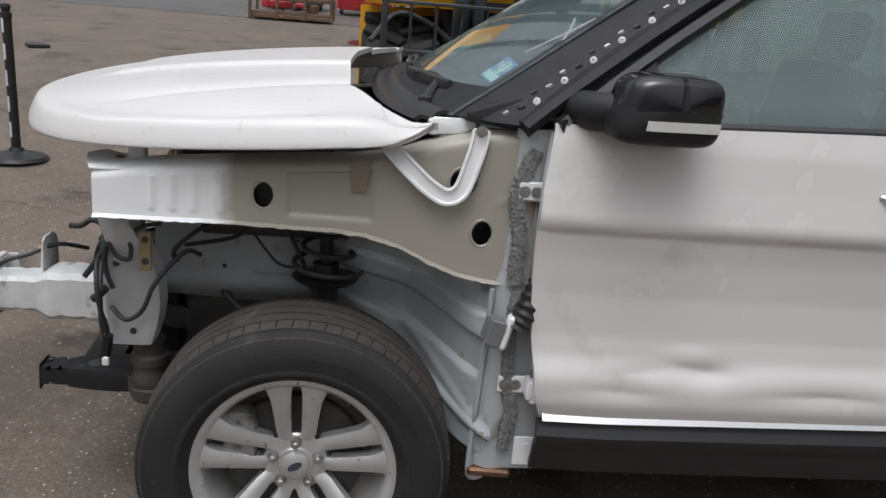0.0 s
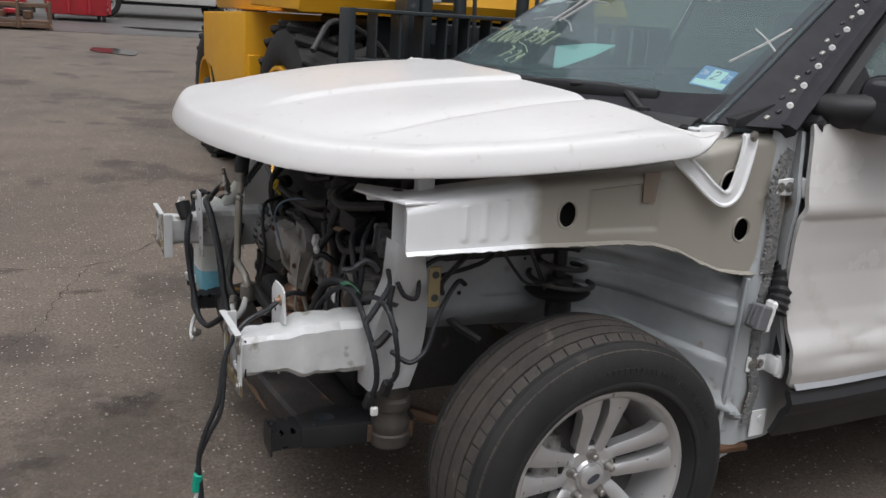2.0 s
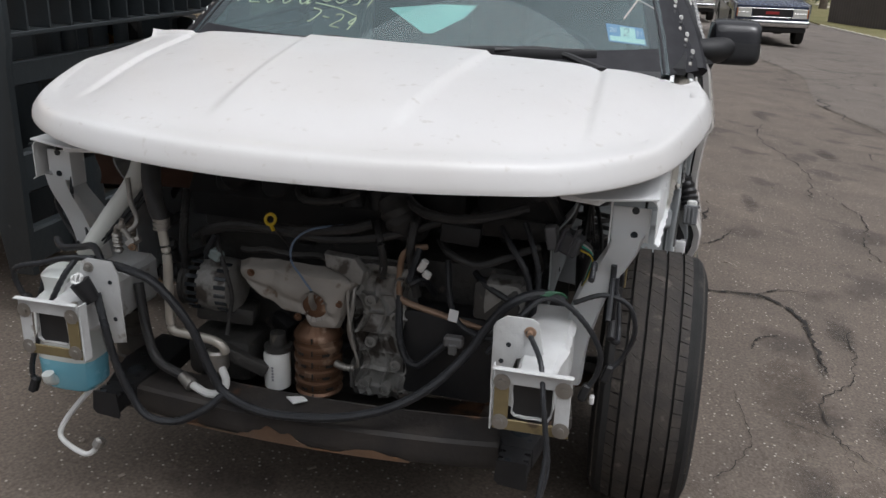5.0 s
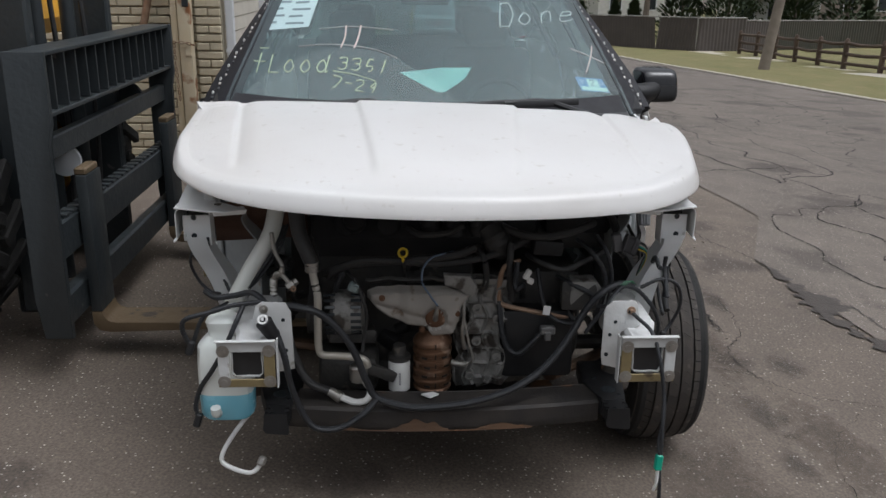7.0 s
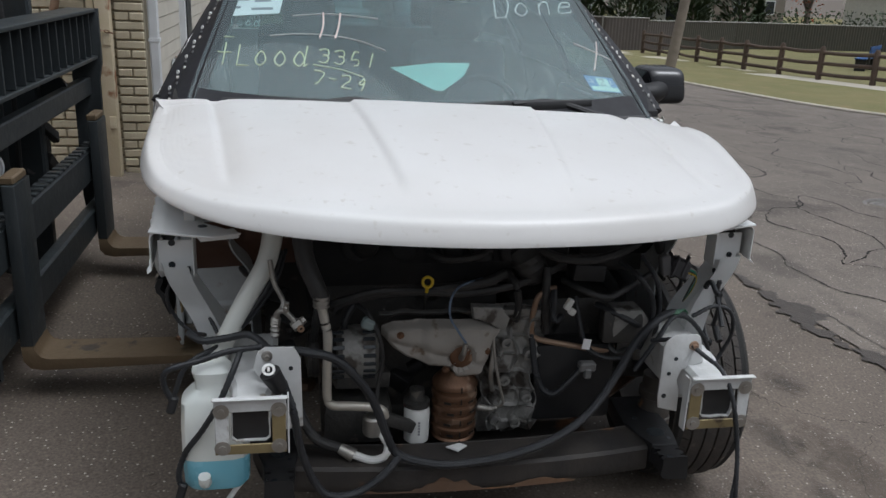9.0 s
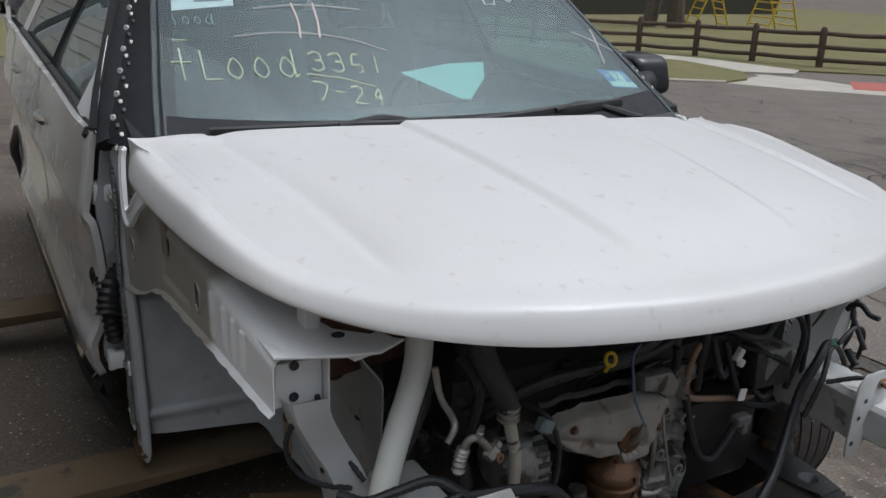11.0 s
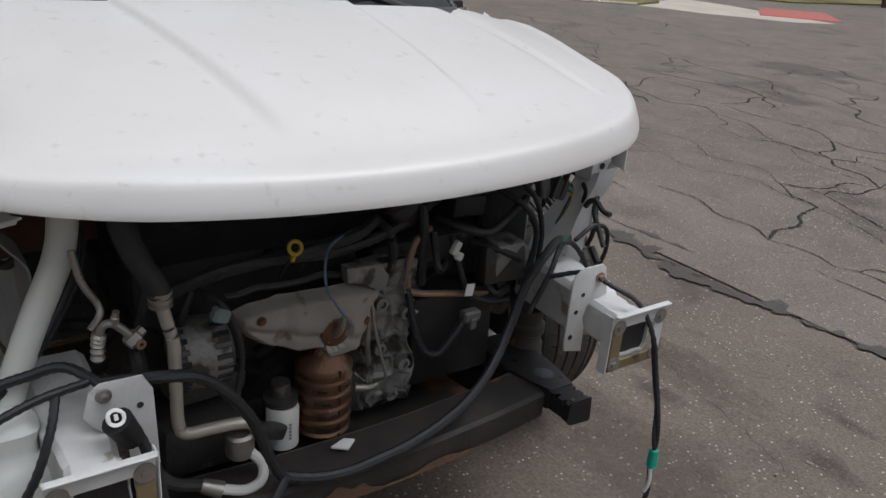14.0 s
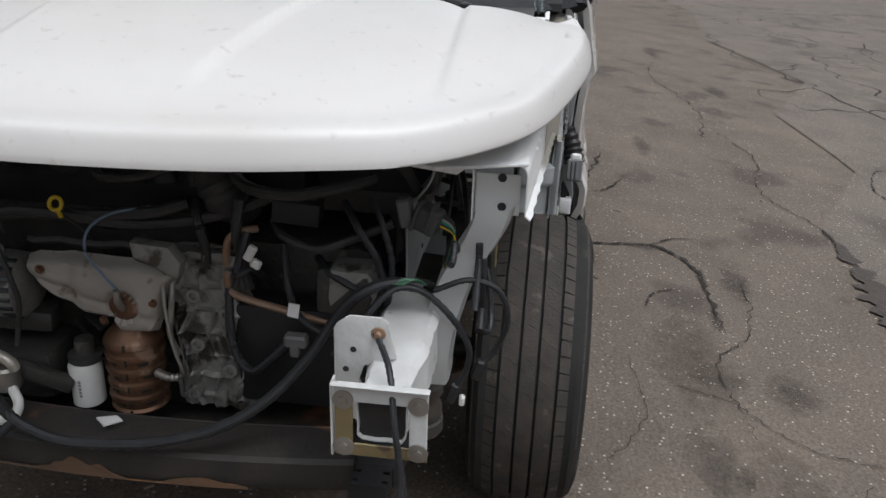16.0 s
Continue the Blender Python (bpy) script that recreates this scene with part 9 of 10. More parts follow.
gb = gz(4.2, 1.7)
brick_panel("wall_front", "cream painted brick wall with uneven courses", (4.20, 1.76, gb), (0, 1, 0), (-1, 0, 0), 2.10, gb - 0.02, 2.3)
brick_panel("pilaster", "cream painted brick corner pilaster", (4.10, 1.545, gb), (0, 1, 0), (-1, 0, 0), 0.21, gb - 0.02, 2.3)
bm = bmesh.new()
box(bm, (4.35, 1.66, 3.6), (0.36, 0.25, 2.6))
box(bm, (4.35, 4.0, 3.6), (0.30, 4.4, 2.6))
box(bm, (4.35, 5.0, 1.3), (0.30, 2.25, 2.0))
tagged(put("wall_upper", bm, BRICK, None, "", False), "upper cream painted wall", "wall", kind="structure")


def siding_wall():
    w = tagged(new("wall_side"), "cream horizontal lap siding wall beside the path", "wall", kind="structure")
    z = gz(6, 1.5) + 0.02
    i = 0
    me = None
    while z < 3.4:
        if me is None:
            bm = bmesh.new()
            prism(bm, [(0.0, 0.0), (0.012, 0.115), (0.022, 0.115), (0.030, 0.11), (0.035, 0.0), (0.02, -0.006)], "x", 4.33, 13.5)
            for v in bm.verts:
                v.co.y = 1.56 - v.co.y
            ob = part("board", bm, SIDING, w)
            me = ob.data
        else:
            ob = new("board", me)
            ob.parent = w
        ob.location.z = z
        z += 0.118
    bm = bmesh.new()
    box(bm, (9.0, 1.68, 1.75), (9.2, 0.2, 3.3))
    part("backing", bm, MORTAR, w)
    bm = bmesh.new()
    box(bm, (4.30, 1.545, 1.75), (0.06, 0.05, 3.3), None, 0.004)
    part("corner_trim", bm, DOWN, w)


siding_wall()
dn = empty("downspout", "white metal downspout at the wall corner", "downspout", (4.16, 1.49, gb))
bm = bmesh.new()
box(bm, (0.02, 0.0, 1.35), (0.055, 0.07, 2.7), None, 0.008)
part("pipe", bm, DOWN, dn)
bm = bmesh.new()
box(bm, (0.02, 0.0, 1.0), (0.062, 0.085, 0.03), None, 0.003)
part("strap", bm, DOWN, dn)
# curved foot of the downspout
bm = bmesh.new()
tube(bm, [(0.02, 0.0, 0.10), (0.03, -0.005, 0.06), (0.10, -0.03, 0.035), (0.22, -0.06, 0.034)], 0.034, 12, 5)
part("elbow", bm, DOWN, dn)
mb = empty("gas_meter", "weathered grey gas meter with rusting pipework on the siding", "gas meter", (5.38, 1.40, gb + 0.46))
bm = bmesh.new()
box(bm, (0, 0, 0), (0.20, 0.15, 0.27), None, 0.03, 3)
part("case", bm, METERG, mb)
bm = bmesh.new()
lathe(bm, [(0.085, -0.01), (0.085, 0.02), (0.07, 0.035), (0, 0.04)], pose(-0.09, 0, -0.02, 0, -90, 0), 24)
part("diaphragm_cover", bm, METERG, mb)
bm = bmesh.new()
box(bm, (-0.02, -0.02, 0.155), (0.14, 0.10, 0.05), None, 0.01)
part("index_housing", bm, METERG, mb)
bm = bmesh.new()
tube(bm, [(0.05, 0.0, 0.13), (0.05, 0.0, 0.24), (0.03, 0.02, 0.30), (-0.08, 0.07, 0.31), (-0.14, 0.085, 0.28), (-0.15, 0.09, 0.10), (-0.15, 0.09, -0.16)], 0.015, 10, 6)
part("inlet_pipe", bm, METERG, mb)
bm = bmesh.new()
tube(bm, [(-0.04, 0.0, 0.13), (-0.04, 0.0, 0.22), (-0.06, 0.04, 0.27), (-0.10, 0.09, 0.28), (-0.22, 0.10, 0.25), (-0.24, 0.10, -0.10)], 0.013, 10, 6)
part("outlet_pipe", bm, METERG, mb)
bm = bmesh.new()
tube(bm, [(-0.15, 0.09, -0.15), (-0.15, 0.09, -0.31)], 0.020, 10, 0)
lathe(bm, [(0.012, -0.04), (0.032, -0.03), (0.032, 0.03), (0.012, 0.04)], pose(-0.15, 0.07, -0.2, 90, 0, 0), 14)
part("shut_off_valve", bm, RUSTRAIL, mb, "rusted shut-off valve")
bm = bmesh.new()
tube(bm, [(-0.15, 0.09, -0.30), (-0.14, 0.085, -0.38), (-0.10, 0.06, -0.47)], 0.022, 10, 5)
part("riser_pipe", bm, DOWN, mb)
bm = bmesh.new()
tube(bm, [(-0.15, 0.09, 0.0), (-0.02, 0.02, 0.0)], 0.018, 10, 0)
part("regulator_arm", bm, DOWN, mb)
bm = bmesh.new()
box(bm, (6.25, 1.50, 1.75), (0.34, 0.08, 3.3), None, 0.005)
tagged(put("trim_dark", bm, FKBLK, None), "black painted door frame in the siding wall", "door frame", kind="structure")
bm = bmesh.new()
box(bm, (6.48, 1.505, 1.75), (0.09, 0.07, 3.3), None, 0.005)
box(bm, (6.03, 1.505, 1.75), (0.06, 0.07, 3.3), None, 0.005)
tagged(put("trim_white", bm, DOWN, None), "white trim beside the black door frame", "trim", kind="structure")
region("dirt_verge", [(7.0, 1.30), (10.0, 1.34), (13.5, 1.42), (22.0, 1.62), (22.0, 1.90), (13.5, 1.60), (7.0, 1.60)], DIRTV, 0.022, "brown leaf litter and grass along the wall foot", "dirt", 0.02)
# rusted gate post with a chain
gp = empty("gate_post", "cream painted steel gate post flaking to rust", "post", (3.96, 1.80, gb))
bm = bmesh.new()
box(bm, (0, 0.0, 1.2), (0.10, 0.10, 2.44), None, 0.012, 2)
part("post", bm, RUSTPOST, gp)
bm = bmesh.new()
box(bm, (0.01, 0.085, 1.2), (0.05, 0.05, 2.40), None, 0.008, 2)
part("gate_edge", bm, RUSTPOST, gp)
for z in (0.42, 1.02, 1.40):
    bm = bmesh.new()
    box(bm, (-0.058, -0.02, z), (0.012, 0.05, 0.09), None, 0.004)
    part("hinge_plate", bm, FKBLK if z == 1.40 else RUSTPOST, gp)


def chain(pts, label):
    """Oval links, each turned a quarter from the last."""
    c = empty("chain", label, "chain", pts[0])
    path = smooth_path(pts, 10)
    length, last, k = 0.0, path[0], 0
    me = None
    for p in path[1:]:
        if (p - last).length < 0.024:
            continue
        d = (p - last).normalized()
        q = Vector((0, 0, 1)).rotation_difference(d).to_matrix().to_4x4() @ Matrix.Rotation(radians(90) * (k % 2), 4, "Z")
        if me is None:
            bm = bmesh.new()
            ring = [(0.010 * math.cos(t), 0, 0.018 * math.sin(t)) for t in [2 * math.pi * i / 12 for i in range(13)]]
            tube(bm, ring, 0.0035, 6, 0)
            ob = part("chain_link", bm, RUSTY, c)
            me = ob.data
        else:
            ob = new("chain_link", me)
            ob.parent = c
        ob.matrix_parent_inverse = Matrix.Translation(-Vector(pts[0]))
        ob.matrix_world = Matrix.Translation((p + last) / 2) @ q
        last, k = p, k + 1


chain([(3.90, 1.73, gb + 1.06), (3.885, 1.80, gb + 1.08), (3.90, 1.90, gb + 1.08), (3.96, 1.92, gb + 1.06)], "rusty chain wrapped round the gate post")
chain([(3.885, 1.885, gb + 1.08), (3.88, 1.88, gb + 0.85), (3.885, 1.87, gb + 0.62)], "loose rusty chain end")
pp = empty("slanted_pipe", "brown rusty pipe leaning against the brick wall", "pipe", (4.10, 2.15, gb + 1.0))
bm = bmesh.new()
tube(bm, [(0, 0.08, -0.05), (0, -0.16, 0.9)], 0.03, 12, 0)
part("tube", bm, COPPER, pp)


# ---- stanchions, plate, bins and vehicles across the yard ----
def stanchion(x, y, lean):
    s = empty("stanchion", "black post with white dashes on a round rubber base", "stanchion", (x, y, gz(x, y)), 0, "stanchions")
    bm = bmesh.new()
    lathe(bm, [(0, 0), (0.19, 0), (0.20, 0.012), (0.185, 0.035), (0.10, 0.055), (0.05, 0.065), (0.04, 0.09), (0, 0.09)], None, 32)
    part("base", bm, BLACKP, s)
    m = Matrix.Rotation(lean, 4, "Y")
    bm = bmesh.new()
    lathe(bm, [(0, 0.06), (0.031, 0.06), (0.031, 0.93), (0.036, 0.935), (0.036, 0.965), (0.026, 0.97), (0.026, 0.985), (0.034, 1.0), (0.030, 1.02), (0, 1.03)], m, 20)
    p = part("pole", bm, BLACKP, s)
    for i in range(5):
        for a0 in (225, 45):
            bm = bmesh.new()
            n = 6
            va = []
            for h in (0.16 + 0.17 * i, 0.26 + 0.17 * i):
                va.append([bm.verts.new(m @ Vector((0.0318 * math.cos(radians(a0 - 30 + 10 * k)), 0.0318 * math.sin(radians(a0 - 30 + 10 * k)), h))) for k in range(n + 1)])
            for k in range(n):
                bm.faces.new((va[0][k], va[0][k + 1], va[1][k + 1], va[1][k]))
            part("white_dash", bm, DOWN, p)


stanchion(-2.24, 3.09, -0.015)
stanchion(-2.42, 2.72, 0.0)
bm = bmesh.new()
box(bm, (-4.2, 8.8, gz(0, 8.8) + 0.02), (0.26, 0.30, 0.05), Matrix.Rotation(0.5, 3, "Z"), 0.008)
tagged(put("ground_plate", bm, BLACKP), "flat black plate lying on the asphalt", "plate")


def dumpster(x, y, w, d, h, rz, label):
    z = gz(x, y)
    s = empty("dumpster", label, "dumpster", (x, y, z), rz, "dumpsters")
    bm = bmesh.new()
    prism(bm, [(-w / 2 + 0.08, 0.12), (w / 2 - 0.08, 0.12), (w / 2, h), (-w / 2, h)], "y", -d / 2, d / 2, 0.02)
    part("bin", bm, REDP, s)
    bm = bmesh.new()
    box(bm, (0, 0, h + 0.03), (w + 0.08, d + 0.08, 0.06), None, 0.015)
    part("rim", bm, REDP, s)
    for xx in (-w / 2, -w / 6, w / 6, w / 2):
        bm = bmesh.new()
        box(bm, (xx * 0.96, -d / 2 - 0.03, h * 0.55), (0.06, 0.06, h * 0.85), None, 0.01)
        part("rib", bm, REDP, s)
    for xx in (-w * 0.4, w * 0.4):
        for yy in (-d * 0.4, d * 0.4):
            bm = bmesh.new()
            lathe(bm, [(0, -0.03), (0.08, -0.03), (0.08, 0.03), (0, 0.03)], Matrix.Translation((xx, yy, 0.08)) @ Matrix.Rotation(radians(90), 4, "Y"), 16)
            part("caster", bm, BLACKP, s)


dumpster(-0.2, 18.6, 1.3, 1.0, 1.2, 4, "red steel waste bin with dark rim")
dumpster(-1.9, 19.2, 1.5, 1.0, 1.2, -3, "larger red steel waste bin behind the crate")
cr = empty("crate", "dark open steel crate with scrap inside", "crate", (-1.62, 15.9, gz(0, 15.9)), 0)
for z in (0.06, 0.42):
    for yy in (-0.5, 0.5):
        bm = bmesh.new()
        box(bm, (0, yy, z), (1.7, 0.05, 0.08), None, 0.01)
        part("rail", bm, RUSTRAIL, cr)
for xx in (-0.82, -0.28, 0.28, 0.82):
    for yy in (-0.54, 0.54):
        bm = bmesh.new()
        box(bm, (xx, yy, 0.25), (0.06, 0.05, 0.5), None, 0.01)
        part("stake", bm, RUSTRAIL, cr)
bm = bmesh.new()
box(bm, (0, 0, 0.12), (1.62, 0.92, 0.06), None, 0.01)
part("floor_plate", bm, RUSTRAIL, cr)
r5 = random.Random(3)
for i in range(9):
    bm = bmesh.new()
    box(bm, (r5.uniform(-0.6, 0.6), r5.uniform(-0.3, 0.3), 0.25 + 0.05 * (i % 3)), (r5.uniform(0.15, 0.5), r5.uniform(0.1, 0.3), r5.uniform(0.06, 0.16)), Matrix.Rotation(r5.uniform(0, 3), 3, "Z"), 0.02)
    part("scrap", bm, (RUSTRAIL, REDP, DARKM)[i % 3], cr)


def vehicle_wheel(parent, x, y, r, w, face):
    k = new("wheel")
    k.parent = parent
    m = Matrix.Translation((x, y, r)) @ Matrix.Rotation(radians(90) * face, 4, "X")
    bm = bmesh.new()
    lathe(bm, [(r * 0.62, 0), (r * 0.68, 0.012), (r * 0.9, 0.008), (r, -0.03), (r, -w + 0.03), (r * 0.9, -w), (r * 0.62, -w)], m, 36)
    part("tyre", bm, RUBBER, k)
    bm = bmesh.new()
    lathe(bm, [(r * 0.63, -0.03), (r * 0.63, 0.004), (r * 0.57, 0.0), (r * 0.5, -0.05), (r * 0.25, -0.03), (r * 0.2, 0.0), (0, 0.0)], m, 30)
    part("rim", bm, ALLOY, k)
    for i in range(6):
        a = math.pi * 2 * i / 6
        bm = bmesh.new()
        lathe(bm, [(0, 0), (r * 0.09, 0), (r * 0.09, 0.004), (0, 0.004)], m @ Matrix.Translation((r * 0.4 * math.cos(a), r * 0.4 * math.sin(a), -0.034)), 10)
        part("rim_hole", bm, BLACKP, k)


def pickup(name, at, rz, paint, paint2, label, cap=False):
    """An older full-size pickup: nose at local -X, cab, bed, chrome bumper, square lamps."""
    v = empty(name, label, "pickup truck", at, rz)
    L, hw = 5.1, 0.96
    def slab(nm, prof, y0, y1, m, bev=0.03, parent=None):
        bm = bmesh.new()
        prism(bm, prof, "y", y0, y1, bev)
        return part(nm, bm, m, parent or v)
    for s in (-1, 1):
        ya, yb = sorted((s * 0.70, s * hw))
        slab("side_panel", [(0.06, 0.55), (0.40, 0.45), (0.42, 0.62), (0.55, 0.86), (0.82, 0.95), (1.08, 0.86), (1.22, 0.62), (1.25, 0.40), (3.45, 0.40), (3.48, 0.62), (3.60, 0.86), (3.86, 0.95), (4.12, 0.86), (4.24, 0.62), (4.28, 0.45), (L, 0.50), (L, 1.10), (3.0, 1.12), (1.45, 1.14), (0.08, 1.06)], ya, yb, paint2, 0.02)
        slab("beltline_panel", [(0.07, 0.86), (0.08, 1.07), (1.45, 1.145), (3.0, 1.13), (3.0, 0.95), (0.1, 0.84)], sorted((s * (hw - 0.01), s * (hw + 0.004)))[0], sorted((s * (hw - 0.01), s * (hw + 0.004)))[1], paint, 0.002)
    slab("hood", [(0.05, 0.90), (0.02, 1.02), (0.12, 1.07), (0.9, 1.13), (1.5, 1.16), (1.5, 0.95)], -0.90, 0.90, paint, 0.03)
    slab("nose", [(0.02, 0.60), (0.02, 0.92), (0.25, 0.95), (0.25, 0.60)], -0.93, 0.93, paint, 0.02)
    slab("cab", [(1.46, 1.13), (2.05, 1.72), (2.2, 1.78), (3.0, 1.78), (3.12, 1.14)], -0.80, 0.80, paint, 0.04)
    bm = bmesh.new()
    a = [(1.50, y, 1.17) for y in (-0.72, 0.72)] + [(2.02, y, 1.69) for y in (0.64, -0.64)]
    q = [bm.verts.new((x - 0.025, y, z + 0.025)) for x, y, z in a]
    w = [bm.verts.new((x - 0.01, y, z + 0.01)) for x, y, z in a]
    bm.faces.new(q)
    bm.faces.new(w[::-1])
    for i in range(4):
        bm.faces.new((q[i], w[i], w[(i + 1) % 4], q[(i + 1) % 4]))
    part("windscreen", bm, WINDG, v)
    for s in (-1, 1):
        slab("side_window", [(1.75, 1.18), (2.12, 1.66), (2.9, 1.68), (3.0, 1.18)], sorted((s * 0.795, s * 0.81))[0], sorted((s * 0.795, s * 0.81))[1], WINDG, 0.002)
        bm = bmesh.new()
        box(bm, (1.62, s * 1.06, 1.20), (0.10, 0.22, 0.15), None, 0.03, 2)
        part("mirror", bm, BLACKP, v)
        bm = bmesh.new()
        box(bm, (0.0, s * 0.70, 0.84), (0.05, 0.36, 0.24), None, 0.015)
        lamp = part("headlamp", bm, LAMPG, v, "square clear headlamp")
        bm = bmesh.new()
        box(bm, (-0.022, s * 0.70, 0.845), (0.012, 0.32, 0.012), None, 0.003)
        part("lamp_divider", bm, CHROME, lamp)
        bm = bmesh.new()
        box(bm, (-0.012, s * 0.885, 0.845), (0.05, 0.02, 0.22), None, 0.004)
        part("marker_lamp", bm, mat("amber_lamp", (0.45, 0.14, 0.02), 0.3), v)
    bm = bmesh.new()
    box(bm, (0.0, 0, 0.84), (0.05, 0.98, 0.22), None, 0.012)
    g = part("grille", bm, BLACKP, v)
    for z in (0.735, 0.95):
        bm = bmesh.new()
        box(bm, (-0.02, 0, z), (0.04, 1.04, 0.02), None, 0.006)
        part("grille_trim", bm, CHROME, g)
    bm = bmesh.new()
    box(bm, (-0.03, 0, 0.845), (0.012, 0.34, 0.07), None, 0.003)
    part("badge", bm, mat("red_badge", (0.35, 0.03, 0.03), 0.4), g)
    bm = bmesh.new()
    box(bm, (-0.06, 0, 0.58), (0.16, 1.90, 0.17), None, 0.04, 3)
    part("bumper", bm, CHROME, v, "chrome front bumper")
    bm = bmesh.new()
    box(bm, (0.0, 0, 0.43), (0.10, 1.78, 0.14), None, 0.03)
    part("valance", bm, BLACKP, v)
    slab("chassis_frame", [(0.3, 0.32), (L - 0.2, 0.34), (L - 0.2, 0.6), (0.3, 0.6)], -0.55, 0.55, BLACKP, 0.02)
    slab("bed", [(3.12, 0.6), (L - 0.02, 0.6), (L - 0.02, 1.08), (3.12, 1.1)], -0.70, 0.70, paint, 0.02)
    if cap:
        slab("bed_cap", [(3.13, 1.12), (3.2, 1.70), (L - 0.15, 1.68), (L - 0.02, 1.12)], -0.86, 0.86, paint, 0.04)
    for x in (0.82, 3.86):
        vehicle_wheel(v, x, -0.97, 0.36, 0.24, 1)
        vehicle_wheel(v, x, 0.97, 0.36, 0.24, -1)
    for s, y in ((1, -0.05), (-1, 0.45)):
        bm = bmesh.new()
        tube(bm, [(1.44, y, 1.19), (1.52, y - 0.35, 1.23)], 0.012, 6, 0)
        part("wiper", bm, BLACKP, v)
    return v


WINDG = mat("vehicle_window", (0.10, 0.13, 0.14), 0.08, col2=(0.16, 0.19, 0.20), scale=1.5)
pickup("pickup_truck", (22.09, -3.50, gz(22.09, -3.50)), 3.0, TRUCKB, TRUCKG, "old two-tone blue and silver pickup truck with chrome bumper")
pickup("white_pickup", (-0.35, 20.9, gz(0, 20.5) - 0.02), 3.0, WHITE, WHITE, "white pickup parked across the yard")
pickup("second_pickup", (32.00, -1.60, gz(32.00, -1.60)), 2.0, WHITE, TRUCKG, "pale pickup parked behind the blue one")


# ---- park edge: fence, pole, playground ----
def rail_fence(pts):
    f = empty("rail_fence", "dark brown wooden post and rail fence", "fence", (pts[0][0], pts[0][1], gz(*pts[0])))
    inv = Matrix.Translation(-Vector((pts[0][0], pts[0][1], gz(*pts[0]))))
    r = random.Random(8)
    for i, (x, y) in enumerate(pts):
        z = gz(x, y)
        bm = bmesh.new()
        lathe(bm, [(0, -0.1), (0.085, -0.1), (0.085, 0.8), (0.080, 0.95), (0.045, 1.02), (0, 1.03)], Matrix.Translation((x, y, z)) @ Matrix.Rotation(r.uniform(-0.03, 0.03), 4, "X"), 12)
        ob = part("post", bm, OLDWOOD, f)
        ob.matrix_parent_inverse = inv
        if i:
            a, b = pts[i - 1], (x, y)
            for h in (0.24, 0.54, 0.86):
                bm = bmesh.new()
                k = r.uniform(-0.03, 0.03)
                tube(bm, [(a[0], a[1], gz(*a) + h + r.uniform(-0.02, 0.02)), ((a[0] + x) / 2, (a[1] + y) / 2, (gz(*a) + z) / 2 + h - 0.02 + k * 0.5), (x, y, z + h + r.uniform(-0.02, 0.02))], 0.055, 8, 4)
                ob = part("rail", bm, OLDWOOD, f)
                ob.matrix_parent_inverse = inv


def along(pts, step):
    out, path = [], [Vector((*p, 0)) for p in pts]
    carry = 0.0
    for a, b in zip(path, path[1:]):
        L = (b - a).length
        s = carry
        while s < L:
            q = a + (b - a) * s / L
            out.append((q.x, q.y))
            s += step
        carry = s - L
    return out


rail_fence(along([(32.94, -14.43), (26.90, -14.35), (23.99, -14.32), (20.18, -14.83), (18.16, -15.65), (16.55, -16.74), (14.00, -17.12), (11.61, -17.69), (9.48, -19.56), (6.87, -22.40)], 1.78))
pl = empty("utility_pole", "leaning weathered wooden utility pole", "pole", (23.46, -11.43, gz(23.46, -11.43)))
bm = bmesh.new()
tube(bm, [(0, 0, -0.1), (0.0, -0.20, 1.6), (0.0, -0.6, 5.0), (0.0, -1.0, 8.5)], lambda t: 0.175 - 0.05 * t, 18, 6)
part("shaft", bm, GREYWOOD, pl)
yp = empty("marker_pole", "thin yellow marker pole in the grass", "pole", (17.81, -0.18, gz(17.81, -0.18)))
bm = bmesh.new()
tube(bm, [(0, 0, -0.05), (0.1, -0.06, 0.9), (0.22, -0.14, 1.8)], 0.025, 8)
part("rod", bm, YELLOWP, yp)


